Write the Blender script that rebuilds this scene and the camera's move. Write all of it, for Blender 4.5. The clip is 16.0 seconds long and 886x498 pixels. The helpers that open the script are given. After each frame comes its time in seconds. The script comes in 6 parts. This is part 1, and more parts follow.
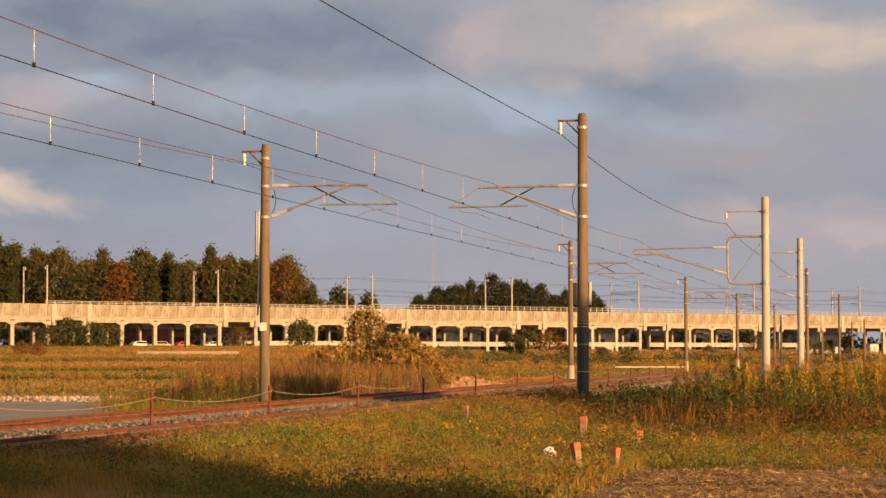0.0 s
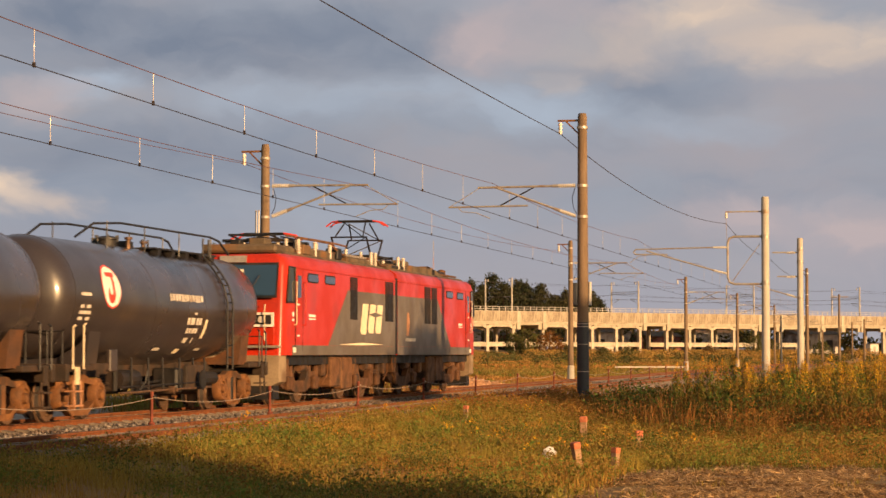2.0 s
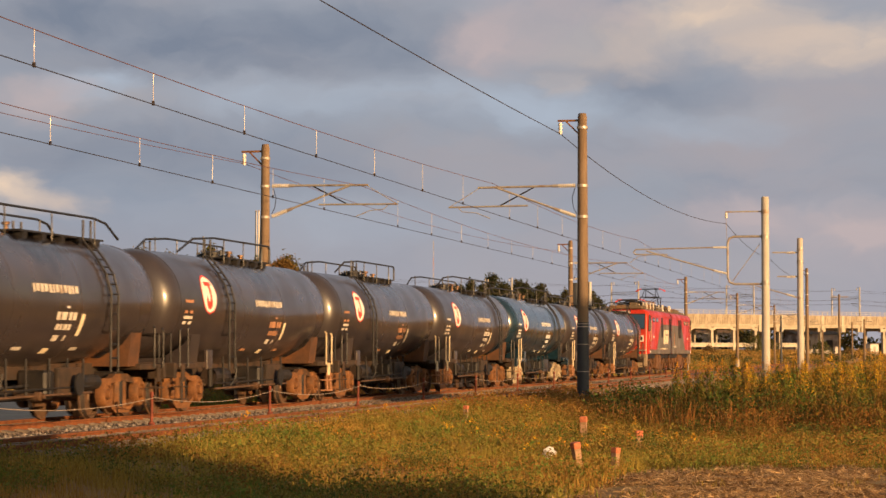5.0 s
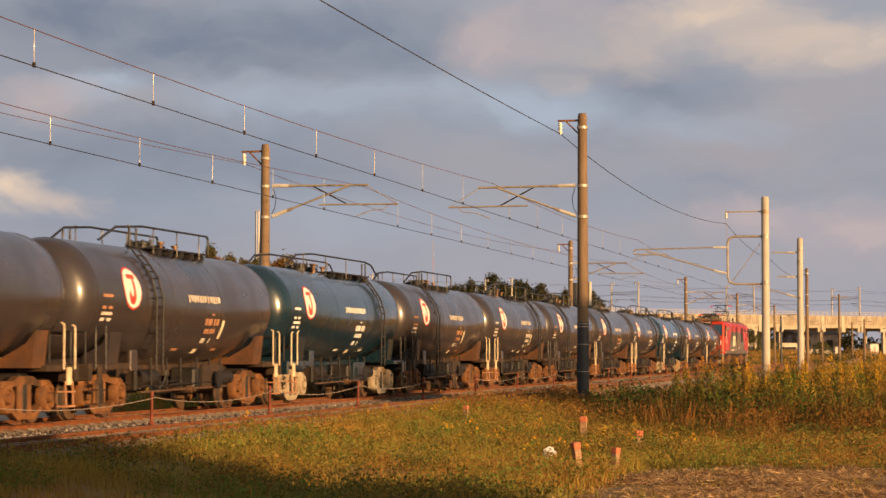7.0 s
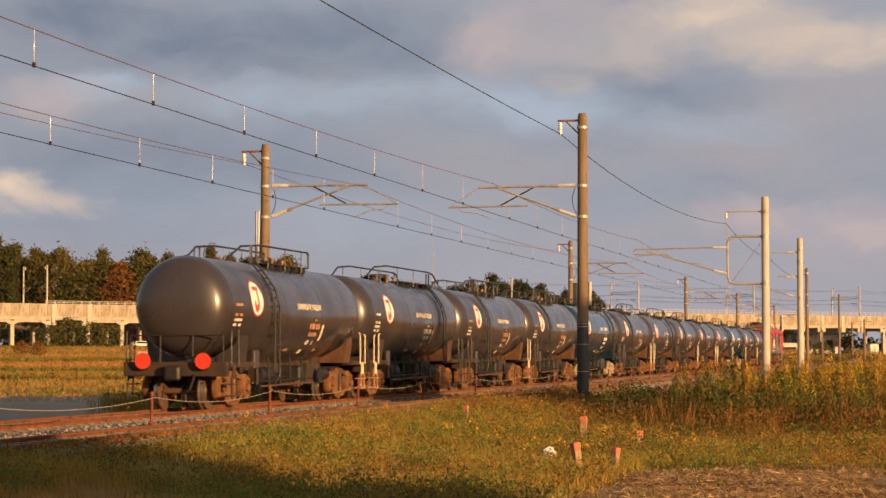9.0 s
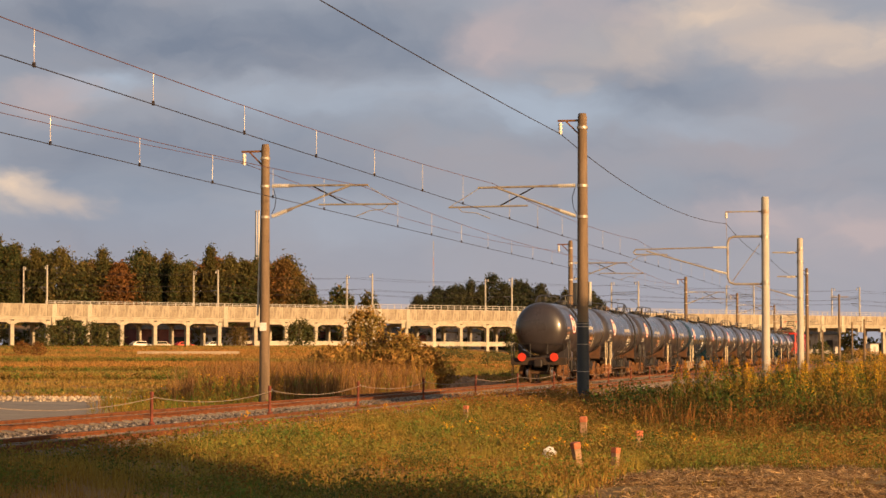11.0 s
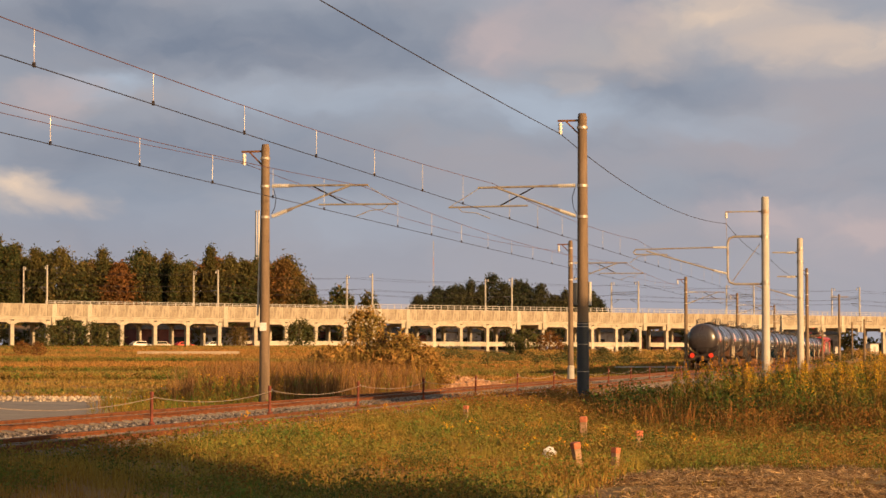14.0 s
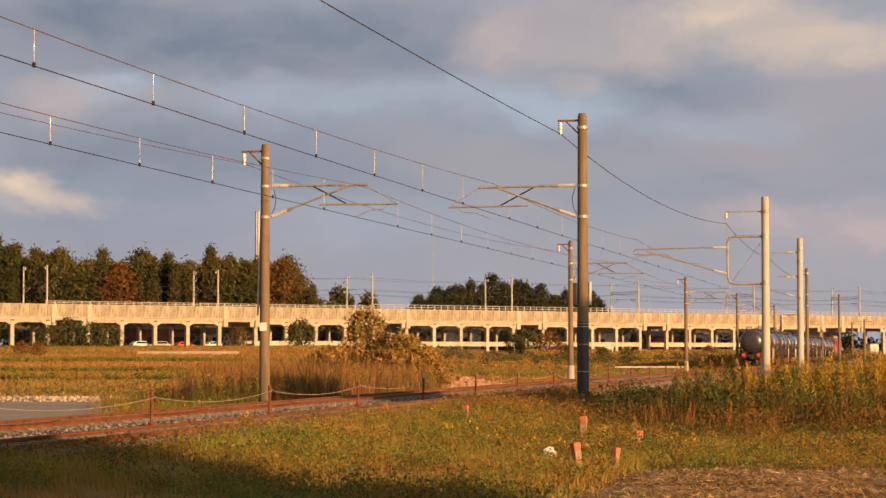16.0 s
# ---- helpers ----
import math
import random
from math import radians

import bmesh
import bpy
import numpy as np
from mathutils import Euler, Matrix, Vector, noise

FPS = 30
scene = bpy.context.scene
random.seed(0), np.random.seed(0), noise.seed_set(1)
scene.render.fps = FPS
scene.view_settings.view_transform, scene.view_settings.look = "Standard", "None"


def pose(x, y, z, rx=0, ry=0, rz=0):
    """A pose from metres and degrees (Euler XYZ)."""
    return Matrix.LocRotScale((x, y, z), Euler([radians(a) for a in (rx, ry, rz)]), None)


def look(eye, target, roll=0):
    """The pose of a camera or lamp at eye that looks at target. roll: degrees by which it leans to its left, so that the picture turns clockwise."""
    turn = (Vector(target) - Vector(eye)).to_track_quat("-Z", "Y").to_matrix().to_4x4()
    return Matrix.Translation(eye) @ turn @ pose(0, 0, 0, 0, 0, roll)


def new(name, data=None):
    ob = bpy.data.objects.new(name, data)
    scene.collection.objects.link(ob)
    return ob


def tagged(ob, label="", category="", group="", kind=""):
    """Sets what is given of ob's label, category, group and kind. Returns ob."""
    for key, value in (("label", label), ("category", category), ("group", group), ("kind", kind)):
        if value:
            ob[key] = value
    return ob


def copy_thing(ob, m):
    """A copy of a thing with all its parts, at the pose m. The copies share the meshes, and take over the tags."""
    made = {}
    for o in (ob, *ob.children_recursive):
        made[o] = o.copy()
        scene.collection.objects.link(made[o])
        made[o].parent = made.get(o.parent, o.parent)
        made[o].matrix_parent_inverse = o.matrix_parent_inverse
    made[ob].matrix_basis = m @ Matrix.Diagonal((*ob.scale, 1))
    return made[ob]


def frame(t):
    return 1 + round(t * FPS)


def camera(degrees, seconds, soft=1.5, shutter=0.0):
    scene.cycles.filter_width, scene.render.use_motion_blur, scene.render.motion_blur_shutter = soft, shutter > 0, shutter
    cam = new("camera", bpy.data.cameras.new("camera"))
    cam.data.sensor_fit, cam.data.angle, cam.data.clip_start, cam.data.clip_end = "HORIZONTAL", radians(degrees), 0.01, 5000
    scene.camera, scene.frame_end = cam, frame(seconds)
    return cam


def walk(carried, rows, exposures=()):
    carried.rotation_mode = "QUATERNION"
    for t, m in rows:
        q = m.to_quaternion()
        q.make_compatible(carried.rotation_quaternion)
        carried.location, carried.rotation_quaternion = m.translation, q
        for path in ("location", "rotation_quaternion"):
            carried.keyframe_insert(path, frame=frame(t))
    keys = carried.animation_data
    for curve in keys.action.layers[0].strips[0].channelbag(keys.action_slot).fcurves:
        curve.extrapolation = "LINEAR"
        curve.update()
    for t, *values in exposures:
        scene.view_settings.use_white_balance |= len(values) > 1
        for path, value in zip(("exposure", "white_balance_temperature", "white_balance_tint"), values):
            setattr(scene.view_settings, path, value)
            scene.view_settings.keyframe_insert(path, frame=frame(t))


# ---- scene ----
# Track frame: +Y along the rails, z = 0 at the rail tops.
FAR_TRACK, NEAR_TRACK = -17.2, -13.4
cam = camera(23.03, 16.0, soft=1.5, shutter=0.12)
EYE = pose(0, 0, 1.33, 92.736, 0, 12.535)
walk(cam, [(0.0, EYE), (16.0, EYE)], exposures=[(0.0, 0.55), (16.0, 0.55)])

# ---- world and sun ----
TO_SUN = Vector((0.82, -0.57, 0.185)).normalized()
world = bpy.data.worlds.new("world")
scene.world = world
world.use_nodes = True
wn = world.node_tree.nodes
sky = wn.new("ShaderNodeTexSky")
sky.sky_type = "NISHITA"
sky.sun_disc = False
sky.sun_elevation = math.asin(TO_SUN.z)
sky.sun_rotation = math.atan2(TO_SUN.x, TO_SUN.y)
sky.air_density, sky.dust_density = 1.2, 2.0
wn["Background"].inputs["Strength"].default_value = 0.095
cover = wn.new("ShaderNodeMix")
cover.data_type = "RGBA"
cover.inputs[0].default_value = 0.5
cover.inputs[7].default_value = (2.2, 1.95, 1.85, 1)
world.node_tree.links.new(sky.outputs["Color"], cover.inputs[6])
world.node_tree.links.new(cover.outputs[2], wn["Background"].inputs["Color"])
sun_data = bpy.data.lights.new("sun", "SUN")
sun_data.energy, sun_data.angle, sun_data.color = 5.6, radians(0.6), (1.0, 0.588, 0.265)
sun = new("sun", sun_data)
sun.matrix_world = look(TO_SUN * 60, (0, 0, 0))


# ---- materials ----
def link(nt, a, b):
    nt.links.new(a, b)


def mixcol(nt, fac, a, b, blend="MIX"):
    n = nt.nodes.new("ShaderNodeMix")
    n.data_type, n.blend_type = "RGBA", blend
    for sock, v in ((n.inputs[0], fac), (n.inputs[6], a), (n.inputs[7], b)):
        if isinstance(v, (int, float)):
            sock.default_value = v
        elif isinstance(v, tuple):
            sock.default_value = (*v, 1)
        else:
            link(nt, v, sock)
    return n.outputs[2]


def noise_fac(nt, coords, scale, lo=0.4, hi=0.6, detail=4, stretch=(1, 1, 1)):
    m = nt.nodes.new("ShaderNodeMapping")
    m.inputs["Scale"].default_value = stretch
    link(nt, coords, m.inputs["Vector"])
    n = nt.nodes.new("ShaderNodeTexNoise")
    n.inputs["Scale"].default_value, n.inputs["Detail"].default_value = scale, detail
    link(nt, m.outputs[0], n.inputs["Vector"])
    r = nt.nodes.new("ShaderNodeMapRange")
    r.inputs["From Min"].default_value, r.inputs["From Max"].default_value = lo, hi
    link(nt, n.outputs["Fac"], r.inputs["Value"])
    return r.outputs[0], n.outputs["Fac"]


def mat(name, c1, c2, scale=3.0, c3=None, scale3=0.6, rough=0.7, metal=0.0, bump=0.15, grain=30.0, stretch=(1, 1, 1),
        rnd=0.0, island=0.0, lo3=0.52, coat=0.0, trans=0.0):
    """A worn surface: two tones in patches, a stain colour at a larger scale, fine grain and relief."""
    m = bpy.data.materials.new(name)
    m.use_nodes = True
    nt = m.node_tree
    b = nt.nodes["Principled BSDF"]
    tc = nt.nodes.new("ShaderNodeTexCoord").outputs["Object"]
    f1, _ = noise_fac(nt, tc, scale, 0.38, 0.62, 5, stretch)
    col = mixcol(nt, f1, c1, c2)
    if c3:
        f3, _ = noise_fac(nt, tc, scale3, lo3, lo3 + 0.18, 6, stretch)
        col = mixcol(nt, f3, col, c3)
    _, g = noise_fac(nt, tc, grain, 0, 1, 3)
    gr = nt.nodes.new("ShaderNodeMapRange")
    gr.inputs["To Min"].default_value, gr.inputs["To Max"].default_value = 0.78, 1.22
    gr.inputs["From Min"].default_value, gr.inputs["From Max"].default_value = 0.25, 0.75
    link(nt, g, gr.inputs["Value"])
    hv = nt.nodes.new("ShaderNodeHueSaturation")
    link(nt, gr.outputs[0], hv.inputs["Value"])
    link(nt, col, hv.inputs["Color"])
    out = hv.outputs[0]
    if rnd or island:
        amount = rnd or island
        src = nt.nodes.new("ShaderNodeObjectInfo").outputs["Random"] if rnd else nt.nodes.new("ShaderNodeNewGeometry").outputs["Random Per Island"]
        r = nt.nodes.new("ShaderNodeMapRange")
        r.inputs["To Min"].default_value, r.inputs["To Max"].default_value = 1 - amount, 1 + amount
        link(nt, src, r.inputs["Value"])
        h2 = nt.nodes.new("ShaderNodeHueSaturation")
        link(nt, r.outputs[0], h2.inputs["Value"])
        link(nt, out, h2.inputs["Color"])
        out = h2.outputs[0]
    link(nt, out, b.inputs["Base Color"])
    b.inputs["Metallic"].default_value = metal
    rr = nt.nodes.new("ShaderNodeMapRange")
    rr.inputs["To Min"].default_value, rr.inputs["To Max"].default_value = max(rough - 0.1, 0.02), min(rough + 0.1, 1)
    link(nt, f1, rr.inputs["Value"])
    link(nt, rr.outputs[0], b.inputs["Roughness"])
    b.inputs["Coat Weight"].default_value = coat
    b.inputs["Coat Roughness"].default_value = 0.15
    if bump:
        bp = nt.nodes.new("ShaderNodeBump")
        bp.inputs["Strength"].default_value, bp.inputs["Distance"].default_value = bump, 0.02
        link(nt, g, bp.inputs["Height"])
        link(nt, bp.outputs[0], b.inputs["Normal"])
    return m


def leaf_mat(name, c1, c2, c3, scale=0.25, vary=0.35, stretch=(1, 1, 1)):
    """Foliage: colour drifts over the ground in patches and differs from leaf to leaf; some light passes through."""
    m = bpy.data.materials.new(name)
    m.use_nodes = True
    nt = m.node_tree
    b = nt.nodes["Principled BSDF"]
    geo = nt.nodes.new("ShaderNodeNewGeometry")
    tc = geo.outputs["Position"]
    f1, _ = noise_fac(nt, tc, scale, 0.42, 0.58, 4, stretch)
    col = mixcol(nt, f1, c1, c2)
    isl = nt.nodes.new("ShaderNodeMapRange")
    isl.inputs["From Min"].default_value = 0.6
    link(nt, geo.outputs["Random Per Island"], isl.inputs["Value"])
    col = mixcol(nt, isl.outputs[0], col, c3)
    r = nt.nodes.new("ShaderNodeMapRange")
    r.inputs["To Min"].default_value, r.inputs["To Max"].default_value = 1 - vary, 1 + vary
    mul = nt.nodes.new("ShaderNodeMath")
    mul.operation = "MULTIPLY"
    mul.inputs[1].default_value = 7.31
    fr = nt.nodes.new("ShaderNodeMath")
    fr.operation = "FRACT"
    link(nt, geo.outputs["Random Per Island"], mul.inputs[0])
    link(nt, mul.outputs[0], fr.inputs[0])
    link(nt, fr.outputs[0], r.inputs["Value"])
    h = nt.nodes.new("ShaderNodeHueSaturation")
    link(nt, r.outputs[0], h.inputs["Value"])
    link(nt, col, h.inputs["Color"])
    link(nt, h.outputs[0], b.inputs["Base Color"])
    b.inputs["Roughness"].default_value = 0.75
    b.inputs["Specular IOR Level"].default_value = 0.25
    tr = nt.nodes.new("ShaderNodeBsdfTranslucent")
    link(nt, h.outputs[0], tr.inputs["Color"])
    mx = nt.nodes.new("ShaderNodeMixShader")
    mx.inputs[0].default_value = 0.25
    link(nt, b.outputs[0], mx.inputs[1])
    link(nt, tr.outputs[0], mx.inputs[2])
    link(nt, mx.outputs[0], nt.nodes["Material Output"].inputs["Surface"])
    return m


def glass_mat(name, tint, rough=0.05):
    m = bpy.data.materials.new(name)
    m.use_nodes = True
    b = m.node_tree.nodes["Principled BSDF"]
    b.inputs["Base Color"].default_value = (*tint, 1)
    b.inputs["Roughness"].default_value = rough
    b.inputs["Specular IOR Level"].default_value = 0.6
    b.inputs["Coat Weight"].default_value = 0.8
    b.inputs["Coat Roughness"].default_value = 0.03
    return m


RUST = mat("rusty_steel", (0.180, 0.054, 0.012), (0.125, 0.038, 0.010), 6, (0.085, 0.030, 0.011), 1.5, 0.92, 0.0)
RAILTOP = mat("worn_rail_steel", (0.120, 0.046, 0.016), (0.095, 0.036, 0.015), 2, rough=0.85, metal=0.1, bump=0.05)
SLEEPER = mat("sleeper_concrete", (0.26, 0.22, 0.18), (0.19, 0.14, 0.10), 4, rnd=0.2, rough=0.9)
STONE = mat("ballast_stone", (0.25, 0.215, 0.185), (0.115, 0.088, 0.070), 1.2, (0.15, 0.085, 0.05), 0.3, 0.9, island=0.8, lo3=0.5)
BED = mat("ballast_bed", (0.085, 0.058, 0.042), (0.125, 0.080, 0.053), 14, (0.13, 0.058, 0.024), 0.5, 0.95, bump=0.9)
POLE = mat("weathered_pole_concrete", (0.20, 0.135, 0.082), (0.145, 0.098, 0.06), 1.5, (0.105, 0.075, 0.05), 0.9, 0.85, stretch=(3, 3, 0.4))
POLE_DARK = mat("dark_pole_coat_and_shade", (0.035, 0.04, 0.05), (0.05, 0.055, 0.065), 1.5, rough=0.6, stretch=(3, 3, 0.4))
POLE_PALE = mat("pale_new_concrete", (0.44, 0.40, 0.34), (0.37, 0.335, 0.285), 1.2, rough=0.8, stretch=(3, 3, 0.5))
GALV = mat("galvanised_steel", (0.42, 0.38, 0.33), (0.33, 0.29, 0.25), 4, (0.30, 0.20, 0.12), 2, 0.5, 0.4)
INSUL = mat("white_porcelain", (0.62, 0.585, 0.53), (0.50, 0.46, 0.40), 5, rough=0.3, bump=0.02)
WIRE = mat("dark_wire", (0.035, 0.03, 0.03), (0.06, 0.045, 0.04), 1, rough=0.5, metal=0.5, bump=0)
WIRE_RED = mat("copper_brown_wire", (0.17, 0.075, 0.06), (0.12, 0.06, 0.05), 0.5, rough=0.5, metal=0.3, bump=0)
ROPE = mat("grey_rope", (0.30, 0.24, 0.20), (0.22, 0.17, 0.13), 5, rough=0.9)
CONCRETE = mat("viaduct_concrete", (0.35, 0.295, 0.22), (0.27, 0.225, 0.165), 0.6, (0.17, 0.135, 0.10), 1.3, 0.88, bump=0.1, grain=4, stretch=(1, 1, 0.2))
CONCRETE_PALE = mat("viaduct_frame_concrete", (0.45, 0.395, 0.31), (0.37, 0.325, 0.255), 0.5, (0.29, 0.26, 0.215), 0.7, 0.88, bump=0.1, grain=4, rnd=0.08)
RAILING = mat("pale_railing", (0.40, 0.385, 0.37), (0.32, 0.30, 0.29), 0.8, rough=0.6)
RED = mat("red_body_paint", (0.42, 0.026, 0.009), (0.37, 0.024, 0.010), 0.7, (0.26, 0.027, 0.016), 0.8, 0.38, bump=0.01, coat=0.0, lo3=0.56)
RED.node_tree.nodes["Principled BSDF"].inputs["Specular IOR Level"].default_value = 0.3
GREY = mat("warm_grey_body_paint", (0.135, 0.115, 0.095), (0.118, 0.098, 0.079), 0.7, (0.095, 0.073, 0.054), 0.6, 0.5, bump=0.02, coat=0.08)
ROOFGREY = mat("sooty_roof_paint", (0.125, 0.09, 0.052), (0.07, 0.05, 0.032), 1.8, (0.24, 0.10, 0.026), 0.7, 0.8)
CREAM = mat("cream_lettering_paint", (0.80, 0.68, 0.48), (0.76, 0.64, 0.45), 2, rough=0.5, bump=0)
WHITE = mat("white_lettering_paint", (0.80, 0.78, 0.74), (0.70, 0.67, 0.62), 4, rough=0.5, bump=0)
REDMARK = mat("red_marking_paint", (0.66, 0.05, 0.03), (0.60, 0.05, 0.03), 2, rough=0.5, bump=0)
UNDER = mat("brake_dust_brown", (0.135, 0.058, 0.021), (0.09, 0.04, 0.016), 3, (0.03, 0.019, 0.013), 1.5, 0.85)
UNDERDARK = mat("grimy_black", (0.007, 0.007, 0.008), (0.014, 0.011, 0.010), 3, (0.030, 0.015, 0.008), 1.0, 0.6, lo3=0.56)
TOPGEAR = mat("oily_black_fittings", (0.012, 0.012, 0.014), (0.016, 0.015, 0.016), 4, (0.024, 0.019, 0.016), 1.2, 0.5, bump=0.02)
LOUVRE_RED = mat("dark_red_louvre", (0.13, 0.012, 0.010), (0.09, 0.010, 0.009), 3, rough=0.6, bump=0)
SKIRT = mat("pale_beige_skirt", (0.30, 0.225, 0.145), (0.22, 0.16, 0.10), 1.6, (0.13, 0.075, 0.04), 0.9, 0.7, bump=0.02)
WHEEL = mat("wheel_steel", (0.16, 0.09, 0.05), (0.10, 0.06, 0.04), 5, rough=0.6, metal=0.4)
TREAD = mat("polished_tread", (0.45, 0.42, 0.40), (0.38, 0.33, 0.3), 3, rough=0.3, metal=0.9, bump=0)
BOGIE = mat("rusty_bogie_casting", (0.19, 0.078, 0.022), (0.12, 0.048, 0.015), 4, (0.05, 0.026, 0.014), 1.6, 0.8)
BOGIE_PALE = mat("pale_bogie_casting", (0.36, 0.30, 0.21), (0.28, 0.22, 0.14), 4, (0.16, 0.10, 0.055), 1.6, 0.8)
TANK = mat("dark_grey_tank_paint", (0.041, 0.034, 0.037), (0.033, 0.027, 0.029), 0.5, (0.057, 0.041, 0.034), 0.8, 0.30, bump=0.012, coat=0.55)
TANKBLUE = mat("dark_teal_tank_paint", (0.008, 0.026, 0.042), (0.007, 0.021, 0.035), 0.5, (0.015, 0.023, 0.03), 0.8, 0.22, bump=0.010, coat=0.8)


def spill(m, dark, centre):
    """Oil that has run down from a hatch over the top of a tank, in uneven tongues."""
    nt = m.node_tree
    b = nt.nodes["Principled BSDF"]
    src = b.inputs["Base Color"].links[0].from_socket
    tc = nt.nodes.new("ShaderNodeTexCoord").outputs["Object"]
    sep = nt.nodes.new("ShaderNodeSeparateXYZ")
    link(nt, tc, sep.inputs[0])
    _, tongue = noise_fac(nt, tc, 2.2, 0, 1, 5, (0.3, 1.6, 0.35))
    gap = nt.nodes.new("ShaderNodeMath")
    gap.operation = "SUBTRACT"
    gap.inputs[1].default_value = centre
    link(nt, sep.outputs[1], gap.inputs[0])
    away = nt.nodes.new("ShaderNodeMath")
    away.operation = "ABSOLUTE"
    link(nt, gap.outputs[0], away.inputs[0])
    edge = nt.nodes.new("ShaderNodeMath")
    edge.operation = "MULTIPLY_ADD"
    edge.inputs[1].default_value, edge.inputs[2].default_value = 0.42, 0.0
    link(nt, away.outputs[0], edge.inputs[0])
    reach = nt.nodes.new("ShaderNodeMath")
    reach.operation = "SUBTRACT"
    link(nt, sep.outputs[2], reach.inputs[0])
    link(nt, edge.outputs[0], reach.inputs[1])
    add = nt.nodes.new("ShaderNodeMath")
    add.operation = "MULTIPLY_ADD"
    add.inputs[1].default_value = 1.6
    link(nt, tongue, add.inputs[0])
    link(nt, reach.outputs[0], add.inputs[2])
    mask = nt.nodes.new("ShaderNodeMapRange")
    mask.interpolation_type = "SMOOTHSTEP"
    mask.inputs["From Min"].default_value, mask.inputs["From Max"].default_value = 3.45, 4.0
    mask.inputs["To Max"].default_value = 0.9
    link(nt, add.outputs[0], mask.inputs["Value"])
    link(nt, mixcol(nt, mask.outputs[0], src, dark), b.inputs["Base Color"])


spill(TANK, (0.012, 0.011, 0.012), 0.4)
spill(TANKBLUE, (0.006, 0.009, 0.012), 0.5)
SADDLE = mat("rust_dusted_saddle", (0.12, 0.047, 0.015), (0.060, 0.029, 0.015), 1.6, (0.03, 0.024, 0.022), 0.9, 0.7)
TANKDIRT = mat("dusty_brown_frame", (0.050, 0.026, 0.013), (0.030, 0.018, 0.011), 2, (0.016, 0.013, 0.011), 1, 0.8)
HANDRAIL = mat("cream_handrail_paint", (0.66, 0.55, 0.37), (0.56, 0.44, 0.28), 5, rough=0.5, bump=0)
# the cab glass has the sky's blue reflection painted into its base colour
CABGLASS = glass_mat("cab_glass_sky_blue", (0.020, 0.050, 0.095))
DARKGLASS = glass_mat("side_glass", (0.012, 0.016, 0.018), 0.1)
DISC = mat("red_reflector", (0.60, 0.045, 0.018), (0.55, 0.04, 0.018), 8, rough=0.45, bump=0)
POSTRED = mat("rusty_red_post", (0.20, 0.045, 0.022), (0.12, 0.032, 0.02), 8, rough=0.85)
ORANGE = mat("orange_marker_paint", (0.52, 0.15, 0.065), (0.36, 0.12, 0.06), 14, rough=0.8)
MARKWOOD = mat("weathered_marker_concrete", (0.36, 0.22, 0.13), (0.27, 0.16, 0.09), 8, rough=0.9)
DUSTYWHITE = mat("dusty_white_paint", (0.62, 0.57, 0.50), (0.50, 0.44, 0.37), 6, (0.34, 0.27, 0.2), 3, rough=0.6, bump=0)
RUDDY = mat("dusty_orange_paint", (0.42, 0.21, 0.11), (0.33, 0.16, 0.085), 6, rough=0.6, bump=0)
STONE_RUST = mat("rust_stained_stone", (0.15, 0.055, 0.018), (0.10, 0.038, 0.014), 1.2, (0.055, 0.027, 0.015), 0.4, 0.95, island=0.6)
BOGIE_LOCO = mat("dark_rusty_bogie", (0.10, 0.040, 0.013), (0.065, 0.028, 0.011), 4, (0.03, 0.018, 0.012), 1.6, 0.85)


# ---- mesh helpers ----
def part(name, bm, material, parent=None, label="", smooth=False):
    """Links a bmesh as one mesh object, under a thing or part if one is given."""
    me = bpy.data.meshes.new(name)
    bmesh.ops.recalc_face_normals(bm, faces=bm.faces)
    bm.to_mesh(me)
    bm.free()
    for m in material if isinstance(material, (list, tuple)) else [material]:
        me.materials.append(m)
    if smooth:
        me.shade_smooth()
        me.set_sharp_from_angle(angle=radians(40))
    ob = new(name, me)
    if parent:
        ob.parent = parent
    if label:
        ob["label"] = label
    return ob


def share(name, me, m, parent=None):
    """A further object on a mesh that exists already."""
    ob = new(name, me)
    ob.matrix_basis = m
    if parent:
        ob.parent = parent
    return ob


def thing(name, m, label, category, group="", kind=""):
    ob = new(name)
    ob.matrix_basis = m
    ob.empty_display_size = 0.2
    return tagged(ob, label, category, group, kind)


def box(bm, a, b, bevel=0.0):
    x0, y0, z0 = a
    x1, y1, z1 = b
    r = bmesh.ops.create_cube(bm, size=1, matrix=Matrix.Translation(((x0 + x1) / 2, (y0 + y1) / 2, (z0 + z1) / 2)) @ Matrix.Diagonal((abs(x1 - x0), abs(y1 - y0), abs(z1 - z0), 1)))
    if bevel:
        es = list({e for v in r["verts"] for e in v.link_edges})
        bmesh.ops.bevel(bm, geom=es, offset=bevel, segments=1, affect="EDGES")
    return bm


def tube(bm, p, q, r, n=8, r2=None):
    p, q = Vector(p), Vector(q)
    d = q - p
    m = Matrix.Translation((p + q) / 2) @ d.to_track_quat("Z", "Y").to_matrix().to_4x4()
    bmesh.ops.create_cone(bm, cap_ends=True, segments=n, radius1=r, radius2=r if r2 is None else r2, depth=d.length, matrix=m)
    return bm


